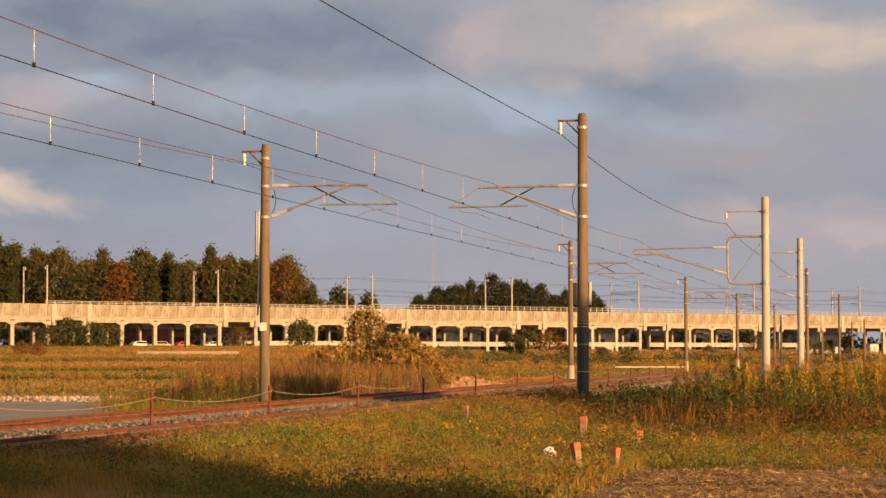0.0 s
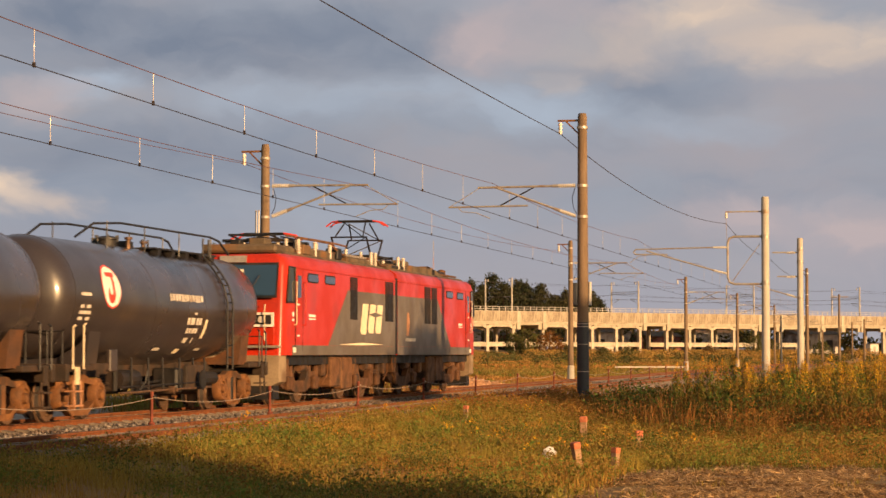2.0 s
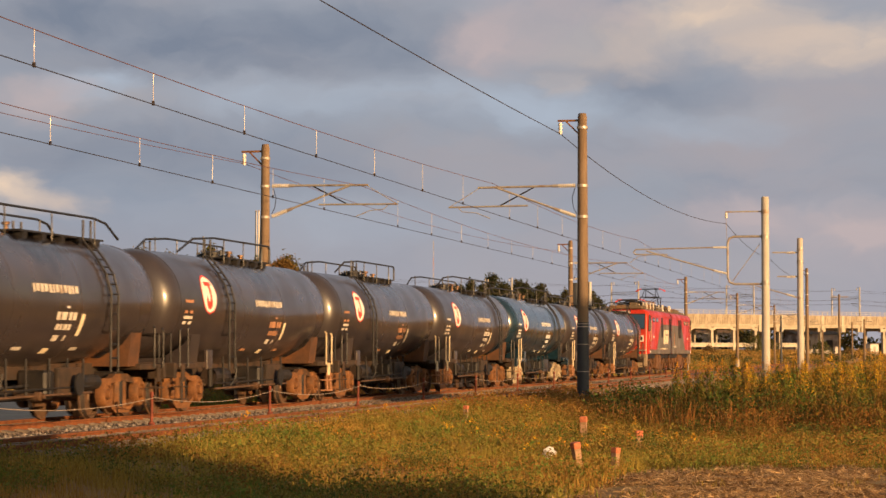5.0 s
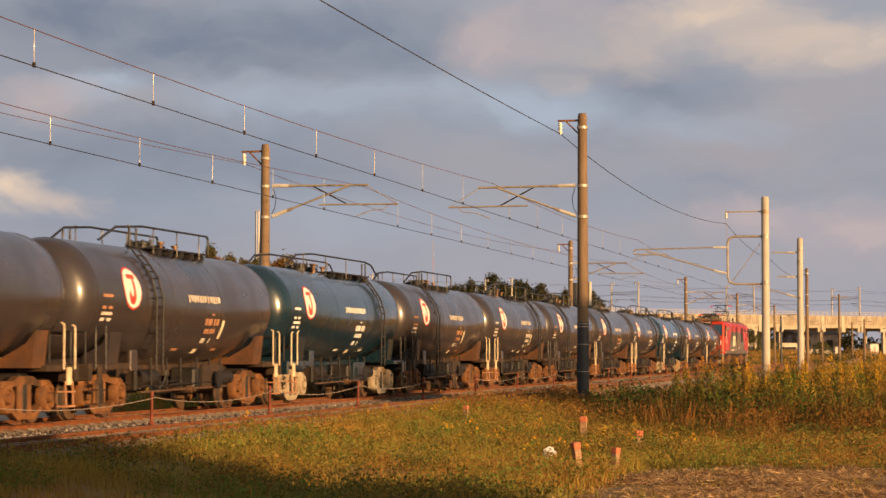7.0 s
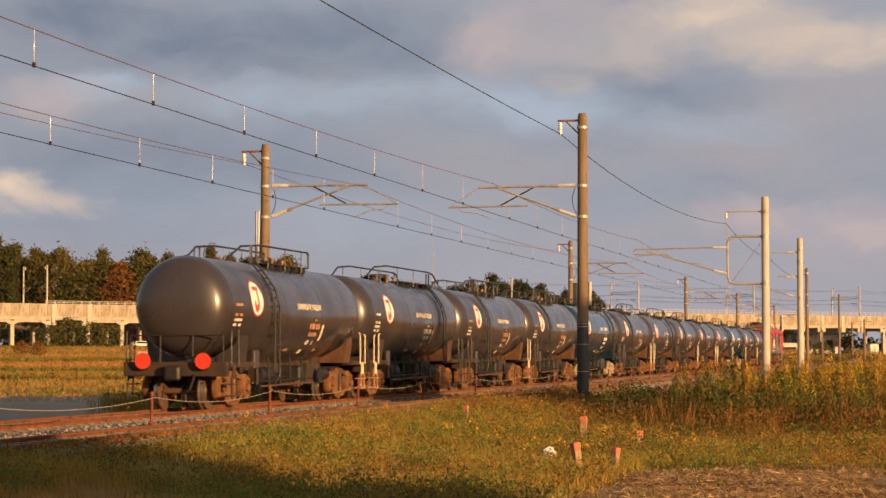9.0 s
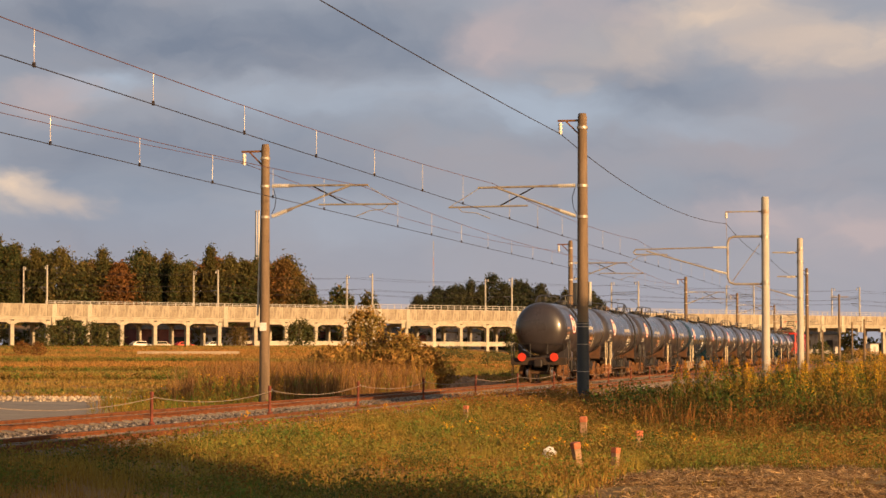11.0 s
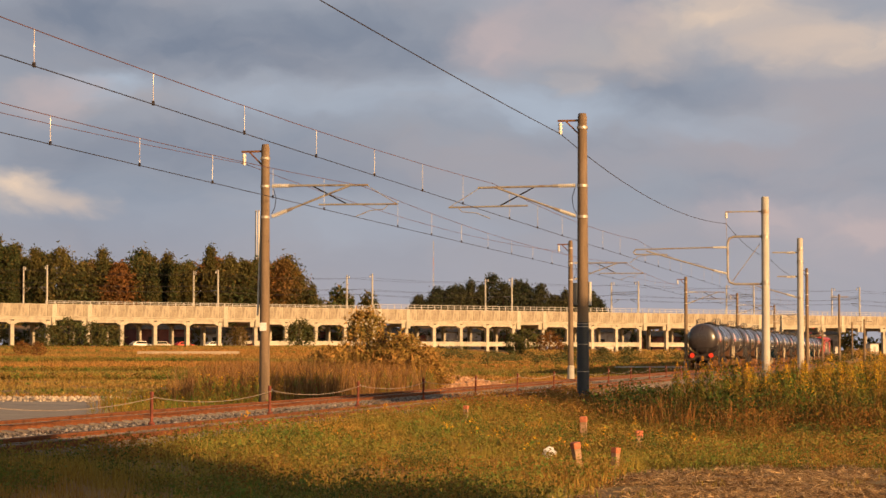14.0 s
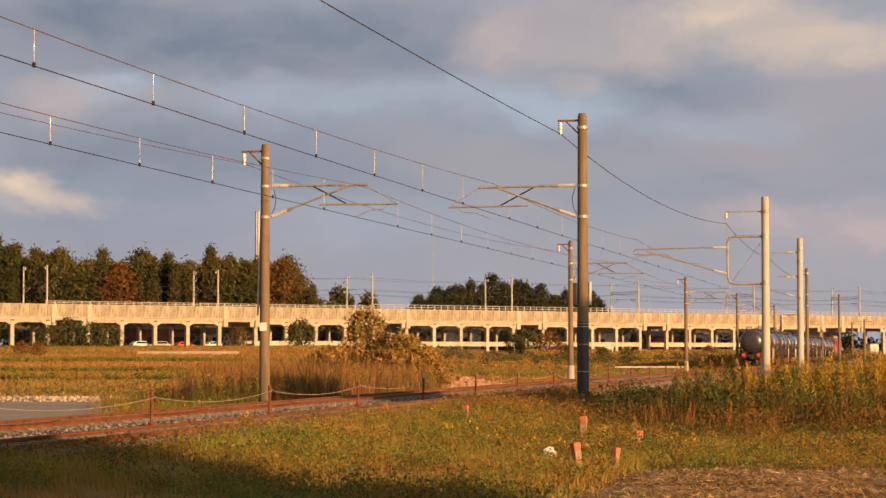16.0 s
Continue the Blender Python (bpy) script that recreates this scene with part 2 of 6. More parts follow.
def pipe(bm, pts, r, n=6):
    """One continuous round bar bent through the points."""
    pts = [Vector(p) for p in pts]
    d0 = (pts[1] - pts[0]).normalized()
    a = d0.orthogonal().normalized()
    rings = []
    for i, p in enumerate(pts):
        d1 = (pts[i] - pts[i - 1]).normalized() if i else d0
        d2 = (pts[i + 1] - pts[i]).normalized() if i < len(pts) - 1 else d1
        d = (d1 + d2)
        d = d.normalized() if d.length > 1e-6 else d1
        a = (a - d * a.dot(d)).normalized()
        b = d.cross(a)
        rings.append([bm.verts.new(p + r * (math.cos(2 * math.pi * k / n) * a + math.sin(2 * math.pi * k / n) * b)) for k in range(n)])
    for r0, r1 in zip(rings, rings[1:]):
        for k in range(n):
            bm.faces.new((r0[k], r0[(k + 1) % n], r1[(k + 1) % n], r1[k]))
    bm.faces.new(rings[0][::-1])
    bm.faces.new(rings[-1])
    return bm


def lathe(bm, profile, n=24, axis="Y", centre=(0, 0, 0)):
    """Turns (along, radius) pairs about an axis through the centre."""
    rings = []
    c = Vector(centre)
    for a, r in profile:
        ring = []
        for i in range(n):
            t = 2 * math.pi * i / n
            u, v = r * math.cos(t), r * math.sin(t)
            co = {"Y": (u, a, v), "Z": (u, v, a), "X": (a, u, v)}[axis]
            ring.append(bm.verts.new(c + Vector(co)))
        rings.append(ring)
    for r0, r1 in zip(rings, rings[1:]):
        for i in range(n):
            bm.faces.new((r0[i], r0[(i + 1) % n], r1[(i + 1) % n], r1[i]))
    bm.faces.new(rings[0][::-1])
    bm.faces.new(rings[-1])
    return bm


def prism(bm, outline, lo, hi, axis="X"):
    """Extrudes an outline, in the two other axes, from lo to hi along an axis."""
    def co(a, uv):
        u, v = uv
        return {"X": (a, u, v), "Y": (u, a, v), "Z": (u, v, a)}[axis]
    f0 = [bm.verts.new(co(lo, p)) for p in outline]
    f1 = [bm.verts.new(co(hi, p)) for p in outline]
    k = len(outline)
    for i in range(k):
        bm.faces.new((f0[i], f0[(i + 1) % k], f1[(i + 1) % k], f1[i]))
    bm.faces.new(f0[::-1])
    bm.faces.new(f1)
    return bm


def B():
    return bmesh.new()


def scatter(name, verts, tris, materials, face_mat, label, category):
    """One stuff object from arrays of points and triangles."""
    me = bpy.data.meshes.new(name)
    verts, tris = np.asarray(verts, dtype=np.float32), np.asarray(tris, dtype=np.int32)
    me.vertices.add(len(verts))
    me.vertices.foreach_set("co", verts.ravel())
    me.loops.add(tris.size)
    me.loops.foreach_set("vertex_index", tris.ravel())
    me.polygons.add(len(tris))
    me.polygons.foreach_set("loop_start", np.arange(0, tris.size, 3, dtype=np.int32))
    me.polygons.foreach_set("material_index", np.asarray(face_mat, dtype=np.int32))
    for m in materials:
        me.materials.append(m)
    me.update(calc_edges=True)
    return tagged(new(name, me), label, category, kind="stuff")


rng = np.random.default_rng(7)


# ---- sky and ground ----
def make_sky():
    """A far curved sheet of cloud that drifts slowly; it stands behind everything else."""
    m = bpy.data.materials.new("evening_clouds")
    m.use_nodes = True
    nt = m.node_tree
    nt.nodes.remove(nt.nodes["Principled BSDF"])
    # UV: degrees to the right of the view's middle, degrees over the horizon
    plain = nt.nodes.new("ShaderNodeTexCoord").outputs["UV"]

    def pushed(src, scale, amount, detail=5):
        """The place, pushed about by noise, so that edges billow."""
        m1 = nt.nodes.new("ShaderNodeMapping")
        m1.inputs["Scale"].default_value = (1, 1.7, 1)
        link(nt, src, m1.inputs["Vector"])
        w = nt.nodes.new("ShaderNodeTexNoise")
        w.inputs["Scale"].default_value, w.inputs["Detail"].default_value = scale, detail
        link(nt, m1.outputs[0], w.inputs["Vector"])
        sub = nt.nodes.new("ShaderNodeVectorMath")
        sub.operation = "SUBTRACT"
        sub.inputs[1].default_value = (0.5, 0.5, 0.5)
        link(nt, w.outputs["Color"], sub.inputs[0])
        add = nt.nodes.new("ShaderNodeVectorMath")
        add.operation = "MULTIPLY_ADD"
        add.inputs[1].default_value = amount
        link(nt, sub.outputs[0], add.inputs[0])
        link(nt, src, add.inputs[2])
        return add.outputs[0]

    tc = pushed(pushed(plain, 0.22, (4.0, 1.8, 0)), 0.9, (1.5, 0.8, 0), 7)
    f_big, _ = noise_fac(nt, tc, 0.16, 0.36, 0.64, 6, (0.8, 2.2, 1))
    f_mid, _ = noise_fac(nt, tc, 0.45, 0.36, 0.70, 7, (0.8, 1.9, 1))
    f_lit, _ = noise_fac(nt, tc, 0.55, 0.25, 0.62, 6, (0.8, 1.6, 1))
    col = mixcol(nt, f_big, (0.190, 0.214, 0.262), (0.268, 0.258, 0.276))
    col = mixcol(nt, f_mid, col, (0.232, 0.248, 0.288))

    def bank(u, v, wu, wv, tone, strength):
        """A bank of cloud about a place in the sky, broken up by the cloud noise."""
        nonlocal col
        m1 = nt.nodes.new("ShaderNodeMapping")
        m1.inputs["Location"].default_value = (-u / wu, -v / wv, 0)
        m1.inputs["Scale"].default_value = (1 / wu, 1 / wv, 0)
        link(nt, tc, m1.inputs["Vector"])
        ln = nt.nodes.new("ShaderNodeVectorMath")
        ln.operation = "LENGTH"
        link(nt, m1.outputs[0], ln.inputs[0])
        r = nt.nodes.new("ShaderNodeMapRange")
        r.interpolation_type = "SMOOTHSTEP"
        r.inputs["From Min"].default_value, r.inputs["From Max"].default_value = 1.25, 0.0
        r.inputs["To Max"].default_value = strength
        link(nt, ln.outputs["Value"], r.inputs["Value"])
        soft = nt.nodes.new("ShaderNodeMapRange")
        soft.inputs["To Min"].default_value = 0.35
        link(nt, f_lit, soft.inputs["Value"])
        mu = nt.nodes.new("ShaderNodeMath")
        mu.operation, mu.use_clamp = "MULTIPLY", True
        link(nt, r.outputs[0], mu.inputs[0])
        link(nt, soft.outputs[0], mu.inputs[1])
        col = mixcol(nt, mu.outputs[0], col, tone)

    slate, blue, mauve = (0.132, 0.157, 0.207), (0.290, 0.332, 0.395), (0.275, 0.248, 0.264)
    cream, glow, rose = (0.440, 0.352, 0.300), (0.580, 0.440, 0.330), (0.365, 0.300, 0.300)
    bank(-6.02, 8.26, 7.74, 1.27, slate, 0.95)
    bank(-9.89, 9.01, 3.87, 0.89, slate, 0.95)
    bank(-2.44, 8.71, 2.98, 0.89, slate, 0.50)
    bank(-7.95, 5.36, 4.91, 1.12, slate, 0.70)
    bank(-3.34, 4.84, 4.47, 0.89, slate, 0.40)
    bank(-9.00, 2.90, 4.80, 1.20, slate, 0.50)
    bank(5.45, 7.07, 2.83, 1.19, slate, 0.55)
    bank(8.13, 5.43, 4.91, 1.04, mauve, 0.80)
    bank(1.13, 4.99, 4.91, 0.89, mauve, 0.60)
    bank(9.92, 6.92, 3.13, 0.89, mauve, 0.80)
    bank(-0.95, 6.77, 4.91, 0.89, blue, 0.70)
    bank(2.62, 6.48, 2.83, 0.82, blue, 0.85)
    bank(6.79, 6.10, 2.38, 0.60, blue, 0.60)
    bank(-7.80, 3.35, 4.91, 0.89, blue, 0.25)
    bank(-2.44, 3.35, 4.47, 1.04, blue, 0.35)
    bank(-4.97, 6.85, 2.68, 0.67, blue, 0.50)
    bank(-9.44, 7.15, 1.64, 0.67, blue, 0.90)
    bank(-10.78, 6.85, 1.41, 0.74, rose, 0.90)
    bank(-11.23, 4.17, 1.49, 0.63, glow, 1.10)
    bank(-9.89, 3.77, 1.19, 0.42, cream, 0.80)
    bank(1.13, 8.19, 1.79, 0.89, rose, 1.00)
    bank(2.99, 7.19, 0.67, 0.36, cream, 0.60)
    bank(4.48, 8.23, 2.23, 0.97, cream, 0.80)
    bank(6.94, 9.08, 2.53, 0.82, glow, 0.80)
    bank(10.21, 8.04, 2.83, 0.89, glow, 0.85)
    bank(8.58, 8.12, 2.08, 0.82, cream, 0.60)
    bank(3.22, 9.01, 2.98, 0.60, rose, 0.70)
    bank(7.53, 3.65, 2.53, 0.89, rose, 0.95)
    bank(10.66, 3.05, 2.53, 1.05, rose, 1.15)
    bank(4.85, 2.90, 2.98, 0.74, mauve, 0.50)
    bank(9.92, 4.39, 2.23, 0.60, mauve, 0.60)
    sep = nt.nodes.new("ShaderNodeSeparateXYZ")
    link(nt, plain, sep.inputs[0])
    low = nt.nodes.new("ShaderNodeMapRange")
    low.inputs["From Min"].default_value, low.inputs["From Max"].default_value = 4.2, 1.0
    low.inputs["To Max"].default_value = 0.6
    link(nt, sep.outputs[1], low.inputs["Value"])
    col = mixcol(nt, low.outputs[0], col, (0.300, 0.272, 0.292))
    e = nt.nodes.new("ShaderNodeEmission")
    e.inputs["Strength"].default_value = 1.0
    link(nt, col, e.inputs["Color"])
    link(nt, e.outputs[0], nt.nodes["Material Output"].inputs["Surface"])
    bm = B()
    R = 3600
    uv = bm.loops.layers.uv.new("sky")
    cols = []
    for i in range(33):
        a = radians(12.5 + 60 * (0.5 - i / 32))
        cols.append([bm.verts.new((-R * math.sin(a), R * math.cos(a), z)) for z in (-60, 500, 1100, 1700)])
    for c0, c1 in zip(cols, cols[1:]):
        for k in range(3):
            f = bm.faces.new((c0[k], c1[k], c1[k + 1], c0[k + 1]))
            for lp in f.loops:
                p = lp.vert.co
                lp[uv].uv = (math.degrees(math.atan2(p.x, p.y)) + 12.535, math.degrees(p.z / R))
    return tagged(part("sky_backdrop", bm, m), "broken grey-blue evening clouds with warm lit edges", "sky", kind="structure")


sky_backdrop = make_sky()

VIA_O = Vector((-178.8, 400.75, 0))
VIA_D = Vector((0.6396, 0.7687, 0))
VIA_N = Vector((-0.7687, 0.6396, 0))
GROUND_FAR = 2.3


def smooth(a, b, x):
    t = min(max((x - a) / (b - a), 0), 1)
    return t * t * (3 - 2 * t)


def ground_z(x, y):
    d = y * 0.976 - x * 0.217
    z = -0.62 + (GROUND_FAR + 0.62) * smooth(150, 420, d) ** 1.3
    z += 0.10 * noise.noise(Vector((x * 0.12, y * 0.12, 3))) + 0.03 * noise.noise(Vector((x * 0.7, y * 0.7, 1)))
    beyond = (x - VIA_O.x) * VIA_N.x + (y - VIA_O.y) * VIA_N.y
    z -= 1.7 * smooth(-0.03, 0.05, (x * 0.976 + y * 0.217) / max(d, 100)) * smooth(200, 400, d) * (1 - smooth(12, 24, beyond))
    z += 0.75 * math.exp(-((x + 25.5) / 3.2) ** 2 - ((y - 112) / 7) ** 2)
    if -40 < x < -12.0 and z > -0.5:
        z -= (z + 0.5) * smooth(-24, -20.5, x)
    if x < -0.385 * y + 0.5 and 47 < y < 80:
        z = min(z, -0.60)
    if x > -12.3:
        z += 0.36 * (1 - smooth(-12.0, -8.0, x))
    if -20.0 < x < -12.3:
        z = min(z, -0.5)
    return z


def make_ground():
    m = bpy.data.materials.new("autumn_field_soil")
    m.use_nodes = True
    nt = m.node_tree
    b = nt.nodes["Principled BSDF"]
    tc = nt.nodes.new("ShaderNodeTexCoord").outputs["Object"]
    f1, _ = noise_fac(nt, tc, 0.035, 0.44, 0.56, 5, (0.35, 1.6, 1))
    f2, _ = noise_fac(nt, tc, 0.5, 0.35, 0.65, 6)
    f3, g = noise_fac(nt, tc, 5.0, 0.3, 0.7, 5)
    col = mixcol(nt, f1, (0.33, 0.165, 0.045), (0.16, 0.135, 0.040))
    col = mixcol(nt, f2, col, (0.25, 0.135, 0.045))
    col = mixcol(nt, f3, col, (0.26, 0.15, 0.05))
    link(nt, col, b.inputs["Base Color"])
    b.inputs["Roughness"].default_value = 0.95
    bp = nt.nodes.new("ShaderNodeBump")
    bp.inputs["Strength"].default_value, bp.inputs["Distance"].default_value = 0.8, 0.08
    link(nt, g, bp.inputs["Height"])
    link(nt, bp.outputs[0], b.inputs["Normal"])
    xs = [-4000, -2500, -1500, -900, -600, -400, -300, -230] + list(np.arange(-180, -60, 6.0)) + list(np.arange(-60, 14, 0.8)) + list(np.arange(14, 60, 5.0)) + [90, 150, 300, 700, 1500, 3000]
    ys = [-3000, -1000, -300, -100, -40, -10, 10] + list(np.arange(20, 140, 0.8)) + list(np.arange(140, 480, 8.0)) + [520, 600, 750, 1000, 1500, 2500, 4600]
    bm = B()
    grid = [[bm.verts.new((x, y, ground_z(x, y))) for x in xs] for y in ys]
    for r0, r1 in zip(grid, grid[1:]):
        for i in range(len(xs) - 1):
            bm.faces.new((r0[i], r0[i + 1], r1[i + 1], r1[i]))
    return tagged(part("ground", bm, m, smooth=True), "autumn field of dry orange-brown grass and soil", "ground", kind="structure")


make_ground()


# ---- the railway ----
def make_track(x, y0, y1):
    track = thing("railway_track", pose(x, 0, 0), "rusty rails on sleepers in grey stone ballast", "railway track", "railway tracks")
    for side in (-1, 1):
        c = side * 0.565
        half = [(0.065, -0.152), (0.065, -0.140), (0.012, -0.122), (0.009, -0.045), (0.033, -0.036), (0.033, -0.006), (0.026, 0.0)]
        outline = [(c + u, v) for u, v in half] + [(c - u, v) for u, v in half[::-1]]
        bm = prism(B(), outline, y0, y1, "Y")
        for f in bm.faces:
            f.material_index = 1 if f.calc_center_median().z > -0.004 else 0
        part("rail", bm, [RUST, RAILTOP], track)
    shape = None
    for i, y in enumerate(np.arange(30, 150, 0.62)):
        if shape is None:
            first = part("sleeper", prism(B(), [(-1.0, -0.30), (-1.0, -0.09), (-0.85, -0.07), (0.45, -0.07), (1.0, -0.16), (1.0, -0.30)], -0.11, 0.11, "Y"), SLEEPER, track)
            shape = first.data
            first.location.y = y
        else:
            share("sleeper", shape, pose(0, y, 0), track)
    return track


tracks = [make_track(FAR_TRACK, -140, 760), make_track(NEAR_TRACK, -140, 760)]
bed = prism(B(), [(-20.4, -0.9), (-19.1, -0.20), (-18.3, -0.10), (-18.0, -0.085), (-16.68, -0.085), (-16.55, -0.15), (-14.5, -0.16), (-14.2, -0.085), (-12.88, -0.085), (-12.75, -0.15), (-12.1, -0.24), (-11.6, -0.9)], -140, 760, "Y")
tagged(part("ballast_bed", bed, BED), "brown stone ballast bed under the tracks", "ballast", kind="structure")


def make_ballast():
    n = 42000
    x = rng.uniform(-19.4, -12.0, n)
    y = 30 + 110 * rng.random(n) ** 1.25
    keep = np.ones(n, bool)
    for c in (FAR_TRACK, NEAR_TRACK):
        for s in (-1, 1):
            keep &= np.abs(x - c - s * 0.565) > 0.085
    x, y = x[keep], y[keep]
    n = len(x)
    z = np.interp(x, (-19.4, -19.1, -18.3, -18.0, -16.68, -16.55, -14.5, -14.2, -12.88, -12.75, -12.0), (-0.42, -0.20, -0.10, -0.085, -0.085, -0.15, -0.16, -0.085, -0.085, -0.15, -0.26))
    inside = (np.abs(x - FAR_TRACK) < 0.75) | (np.abs(x - NEAR_TRACK) < 0.75)
    z = z - 0.02 * inside
    base = np.array([(1, 0, 0), (-1, 0, 0), (0, 1, 0), (0, -1, 0), (0, 0, 1), (0, 0, -1)], float)
    tri = np.array([(0, 2, 4), (2, 1, 4), (1, 3, 4), (3, 0, 4), (2, 0, 5), (1, 2, 5), (3, 1, 5), (0, 3, 5)])
    size = rng.uniform(0.024, 0.060, (n, 1, 3)) * np.array([1.15, 1.15, 0.85])
    q = base[None] * size * rng.uniform(0.6, 1.25, (n, 6, 1)) + rng.normal(0, 0.006, (n, 6, 3))
    a = rng.uniform(0, 6.28, n)
    ca, sa = np.cos(a)[:, None], np.sin(a)[:, None]
    v = np.stack([q[..., 0] * ca - q[..., 1] * sa + x[:, None], q[..., 0] * sa + q[..., 1] * ca + y[:, None], q[..., 2] + z[:, None]], -1)
    t = tri[None] + (np.arange(n) * 6)[:, None, None]
    scatter("ballast_stones", v.reshape(-1, 3), t.reshape(-1, 3), [STONE, STONE_RUST], np.repeat(inside.astype(int), 8), "loose grey and brown crushed ballast stones", "ballast")


make_ballast()


def strand(pts, r, n=5):
    """One continuous round strand along mostly level points."""
    bm = B()
    rings = []
    up = Vector((0, 0, 1))
    for i, p in enumerate(pts):
        d = (Vector(pts[min(i + 1, len(pts) - 1)]) - Vector(pts[max(i - 1, 0)])).normalized()
        a = d.cross(up).normalized()
        b = a.cross(d)
        rings.append([bm.verts.new(Vector(p) + r * (math.cos(2 * math.pi * k / n) * a + math.sin(2 * math.pi * k / n) * b)) for k in range(n)])
    for r0, r1 in zip(rings, rings[1:]):
        for k in range(n):
            bm.faces.new((r0[k], r0[(k + 1) % n], r1[(k + 1) % n], r1[k]))
    return bm


# ---- rope fence between the tracks ----
def make_rope_posts():
    ys = [33.6, 41.7, 49.8, 58.0, 66.0, 74.0, 81.9, 90.2, 98.3, 106.3, 114.5, 122.5, 130.6, 138.7]
    first = thing("rope_post", pose(-15.3, ys[0], -0.15), "short rusty red rope post between the tracks", "post", "rope posts")
    part("post_shaft", lathe(B(), [(-0.1, 0.033), (0.60, 0.033), (0.62, 0.042), (0.68, 0.042), (0.70, 0.025)], 10, "Z"), POSTRED, first, smooth=True)
    part("base_collar", lathe(B(), [(-0.05, 0.075), (0.07, 0.07), (0.09, 0.045)], 10, "Z"), POSTRED, first)
    part("rope_eye", pipe(B(), [(0.04, 0, 0.62), (0.075, 0, 0.60), (0.04, 0, 0.58)], 0.008), GALV, first)
    for y in ys[1:]:
        copy_thing(first, pose(-15.3, y, -0.15, rng.uniform(-2, 2), rng.uniform(-2, 2), 0))
    for y0, y1 in zip(ys, ys[1:]):
        pts = []
        sag = rng.uniform(0.11, 0.18)
        for i in range(13):
            u = i / 12
            pts.append((-15.225, y0 + (y1 - y0) * u, 0.43 - sag * 4 * u * (1 - u)))
        tagged(part("rope", strand(pts, 0.008), ROPE), "slack grey rope hung between rusty posts", "rope", "ropes of the fence")


make_rope_posts()


# ---- line poles and wires ----
def insulator(bm, p, q, r=0.075, n=7):
    """A ribbed porcelain rod from p to q."""
    p, q = Vector(p), Vector(q)
    d = q - p
    step = d.length / n
    prof = [(0, r * 0.72)]
    for i in range(n):
        c = (i + 0.5) * step
        prof += [(c - 0.25 * step, r * 0.72), (c - 0.10 * step, r), (c + 0.15 * step, r), (c + 0.25 * step, r * 0.72)]
    prof.append((d.length, r * 0.72))
    n0 = len(bm.verts)
    lathe(bm, prof, 10, "Z")
    bm.verts.ensure_lookup_table()
    bmesh.ops.transform(bm, matrix=Matrix.Translation(p) @ d.to_track_quat("Z", "Y").to_matrix().to_4x4(), verts=bm.verts[n0:])
    return bm


def make_pole(x, y, height, side, shaft_mat, label, bracket=True, arms=True, radius=0.15, lower=None, depth=0.9):
    """A line pole; side is the way to its track (+1 or -1). lower: a dark coat, shade included in its colour, from the
    ground up to some height.
    """
    p = thing("line_pole", pose(x, y, 0), label, "utility pole", "line poles")
    prof = [(-depth, radius * 1.12), (height * 0.5, radius), (height - 0.12, radius * 0.86), (height, radius * 0.7)]
    part("shaft", lathe(B(), prof, 20, "Z"), shaft_mat, p, smooth=True)
    for z in (6.57, 5.6, height - 0.45):
        part("band", lathe(B(), [(z - 0.04, radius * 1.04), (z + 0.04, radius * 1.04)], 20, "Z"), GALV, p)
    if lower:
        m, top = lower
        part("coating", lathe(B(), [(-depth, radius * 1.16), (top - 0.02, radius * 1.08), (top, radius * 0.95)], 20, "Z"), m, p, smooth=True)
        for z in (0.75, 1.6, 2.15, 2.24):
            part("coating_band", lathe(B(), [(z - 0.012, radius * 1.17), (z + 0.012, radius * 1.17)], 20, "Z"), GALV, p)
    if bracket:
        bm = B()
        zt = height - 0.22
        box(bm, (-0.78, -0.03, zt - 0.03), (0.05, 0.03, zt + 0.03))
        tube(bm, (-0.12, 0, zt - 0.42), (-0.52, 0, zt - 0.02), 0.025, 6)
        part("bracket", bm, BOGIE, p)
        part("hanging_insulator", insulator(B(), (-0.70, 0, zt - 0.06), (-0.70, 0, zt - 0.42), 0.07, 3), INSUL, p)
    if arms:
        s = side
        part("tie_insulator", insulator(B(), (s * 0.22, 0, 6.58), (s * 0.78, 0, 6.58), 0.068, 9), INSUL, p)
        part("tie_tube", tube(tube(B(), (s * 0.78, 0, 6.58), (s * 3.35, 0, 6.56), 0.035, 8), (s * 0.76, 0, 6.58), (s * 0.95, 0, 6.58), 0.05, 8), GALV, p)
        part("strut_insulator", insulator(B(), (s * 0.22, 0, 5.62), (s * 0.72, 0, 5.80), 0.068, 9), INSUL, p)
        part("strut_tube", tube(tube(B(), (s * 0.72, 0, 5.80), (s * 2.75, 0, 6.55), 0.033, 8), (s * 0.70, 0, 5.79), (s * 0.9, 0, 5.865), 0.05, 8), GALV, p)
        part("brace", tube(B(), (s * 1.5, 0.04, 6.58), (s * 2.65, 0.04, 5.98), 0.022, 6), UNDERDARK, p)
        part("registration_tube", tube(B(), (s * 1.75, 0, 5.97), (s * 4.3, 0, 5.95), 0.028, 8), GALV, p)
        part("steady_arm", pipe(B(), [(s * 4.0, 0, 5.95), (s * 3.85, 0, 5.80), (s * 3.4, 0, 5.76), (s * 2.95, 0, 5.58)], 0.014, 5), GALV, p)
        part("drop_wire", tube(B(), (s * 3.3, 0, 6.55), (s * 4.25, 0, 5.97), 0.012, 5), GALV, p)
        part("jumper_wire", pipe(B(), [(s * 0.25, 0.05, 6.5), (s * 0.34, 0.05, 6.2), (s * 0.3, 0.05, 5.9), (s * 0.2, 0.05, 5.7)], 0.012, 5), WIRE, p)
    return p


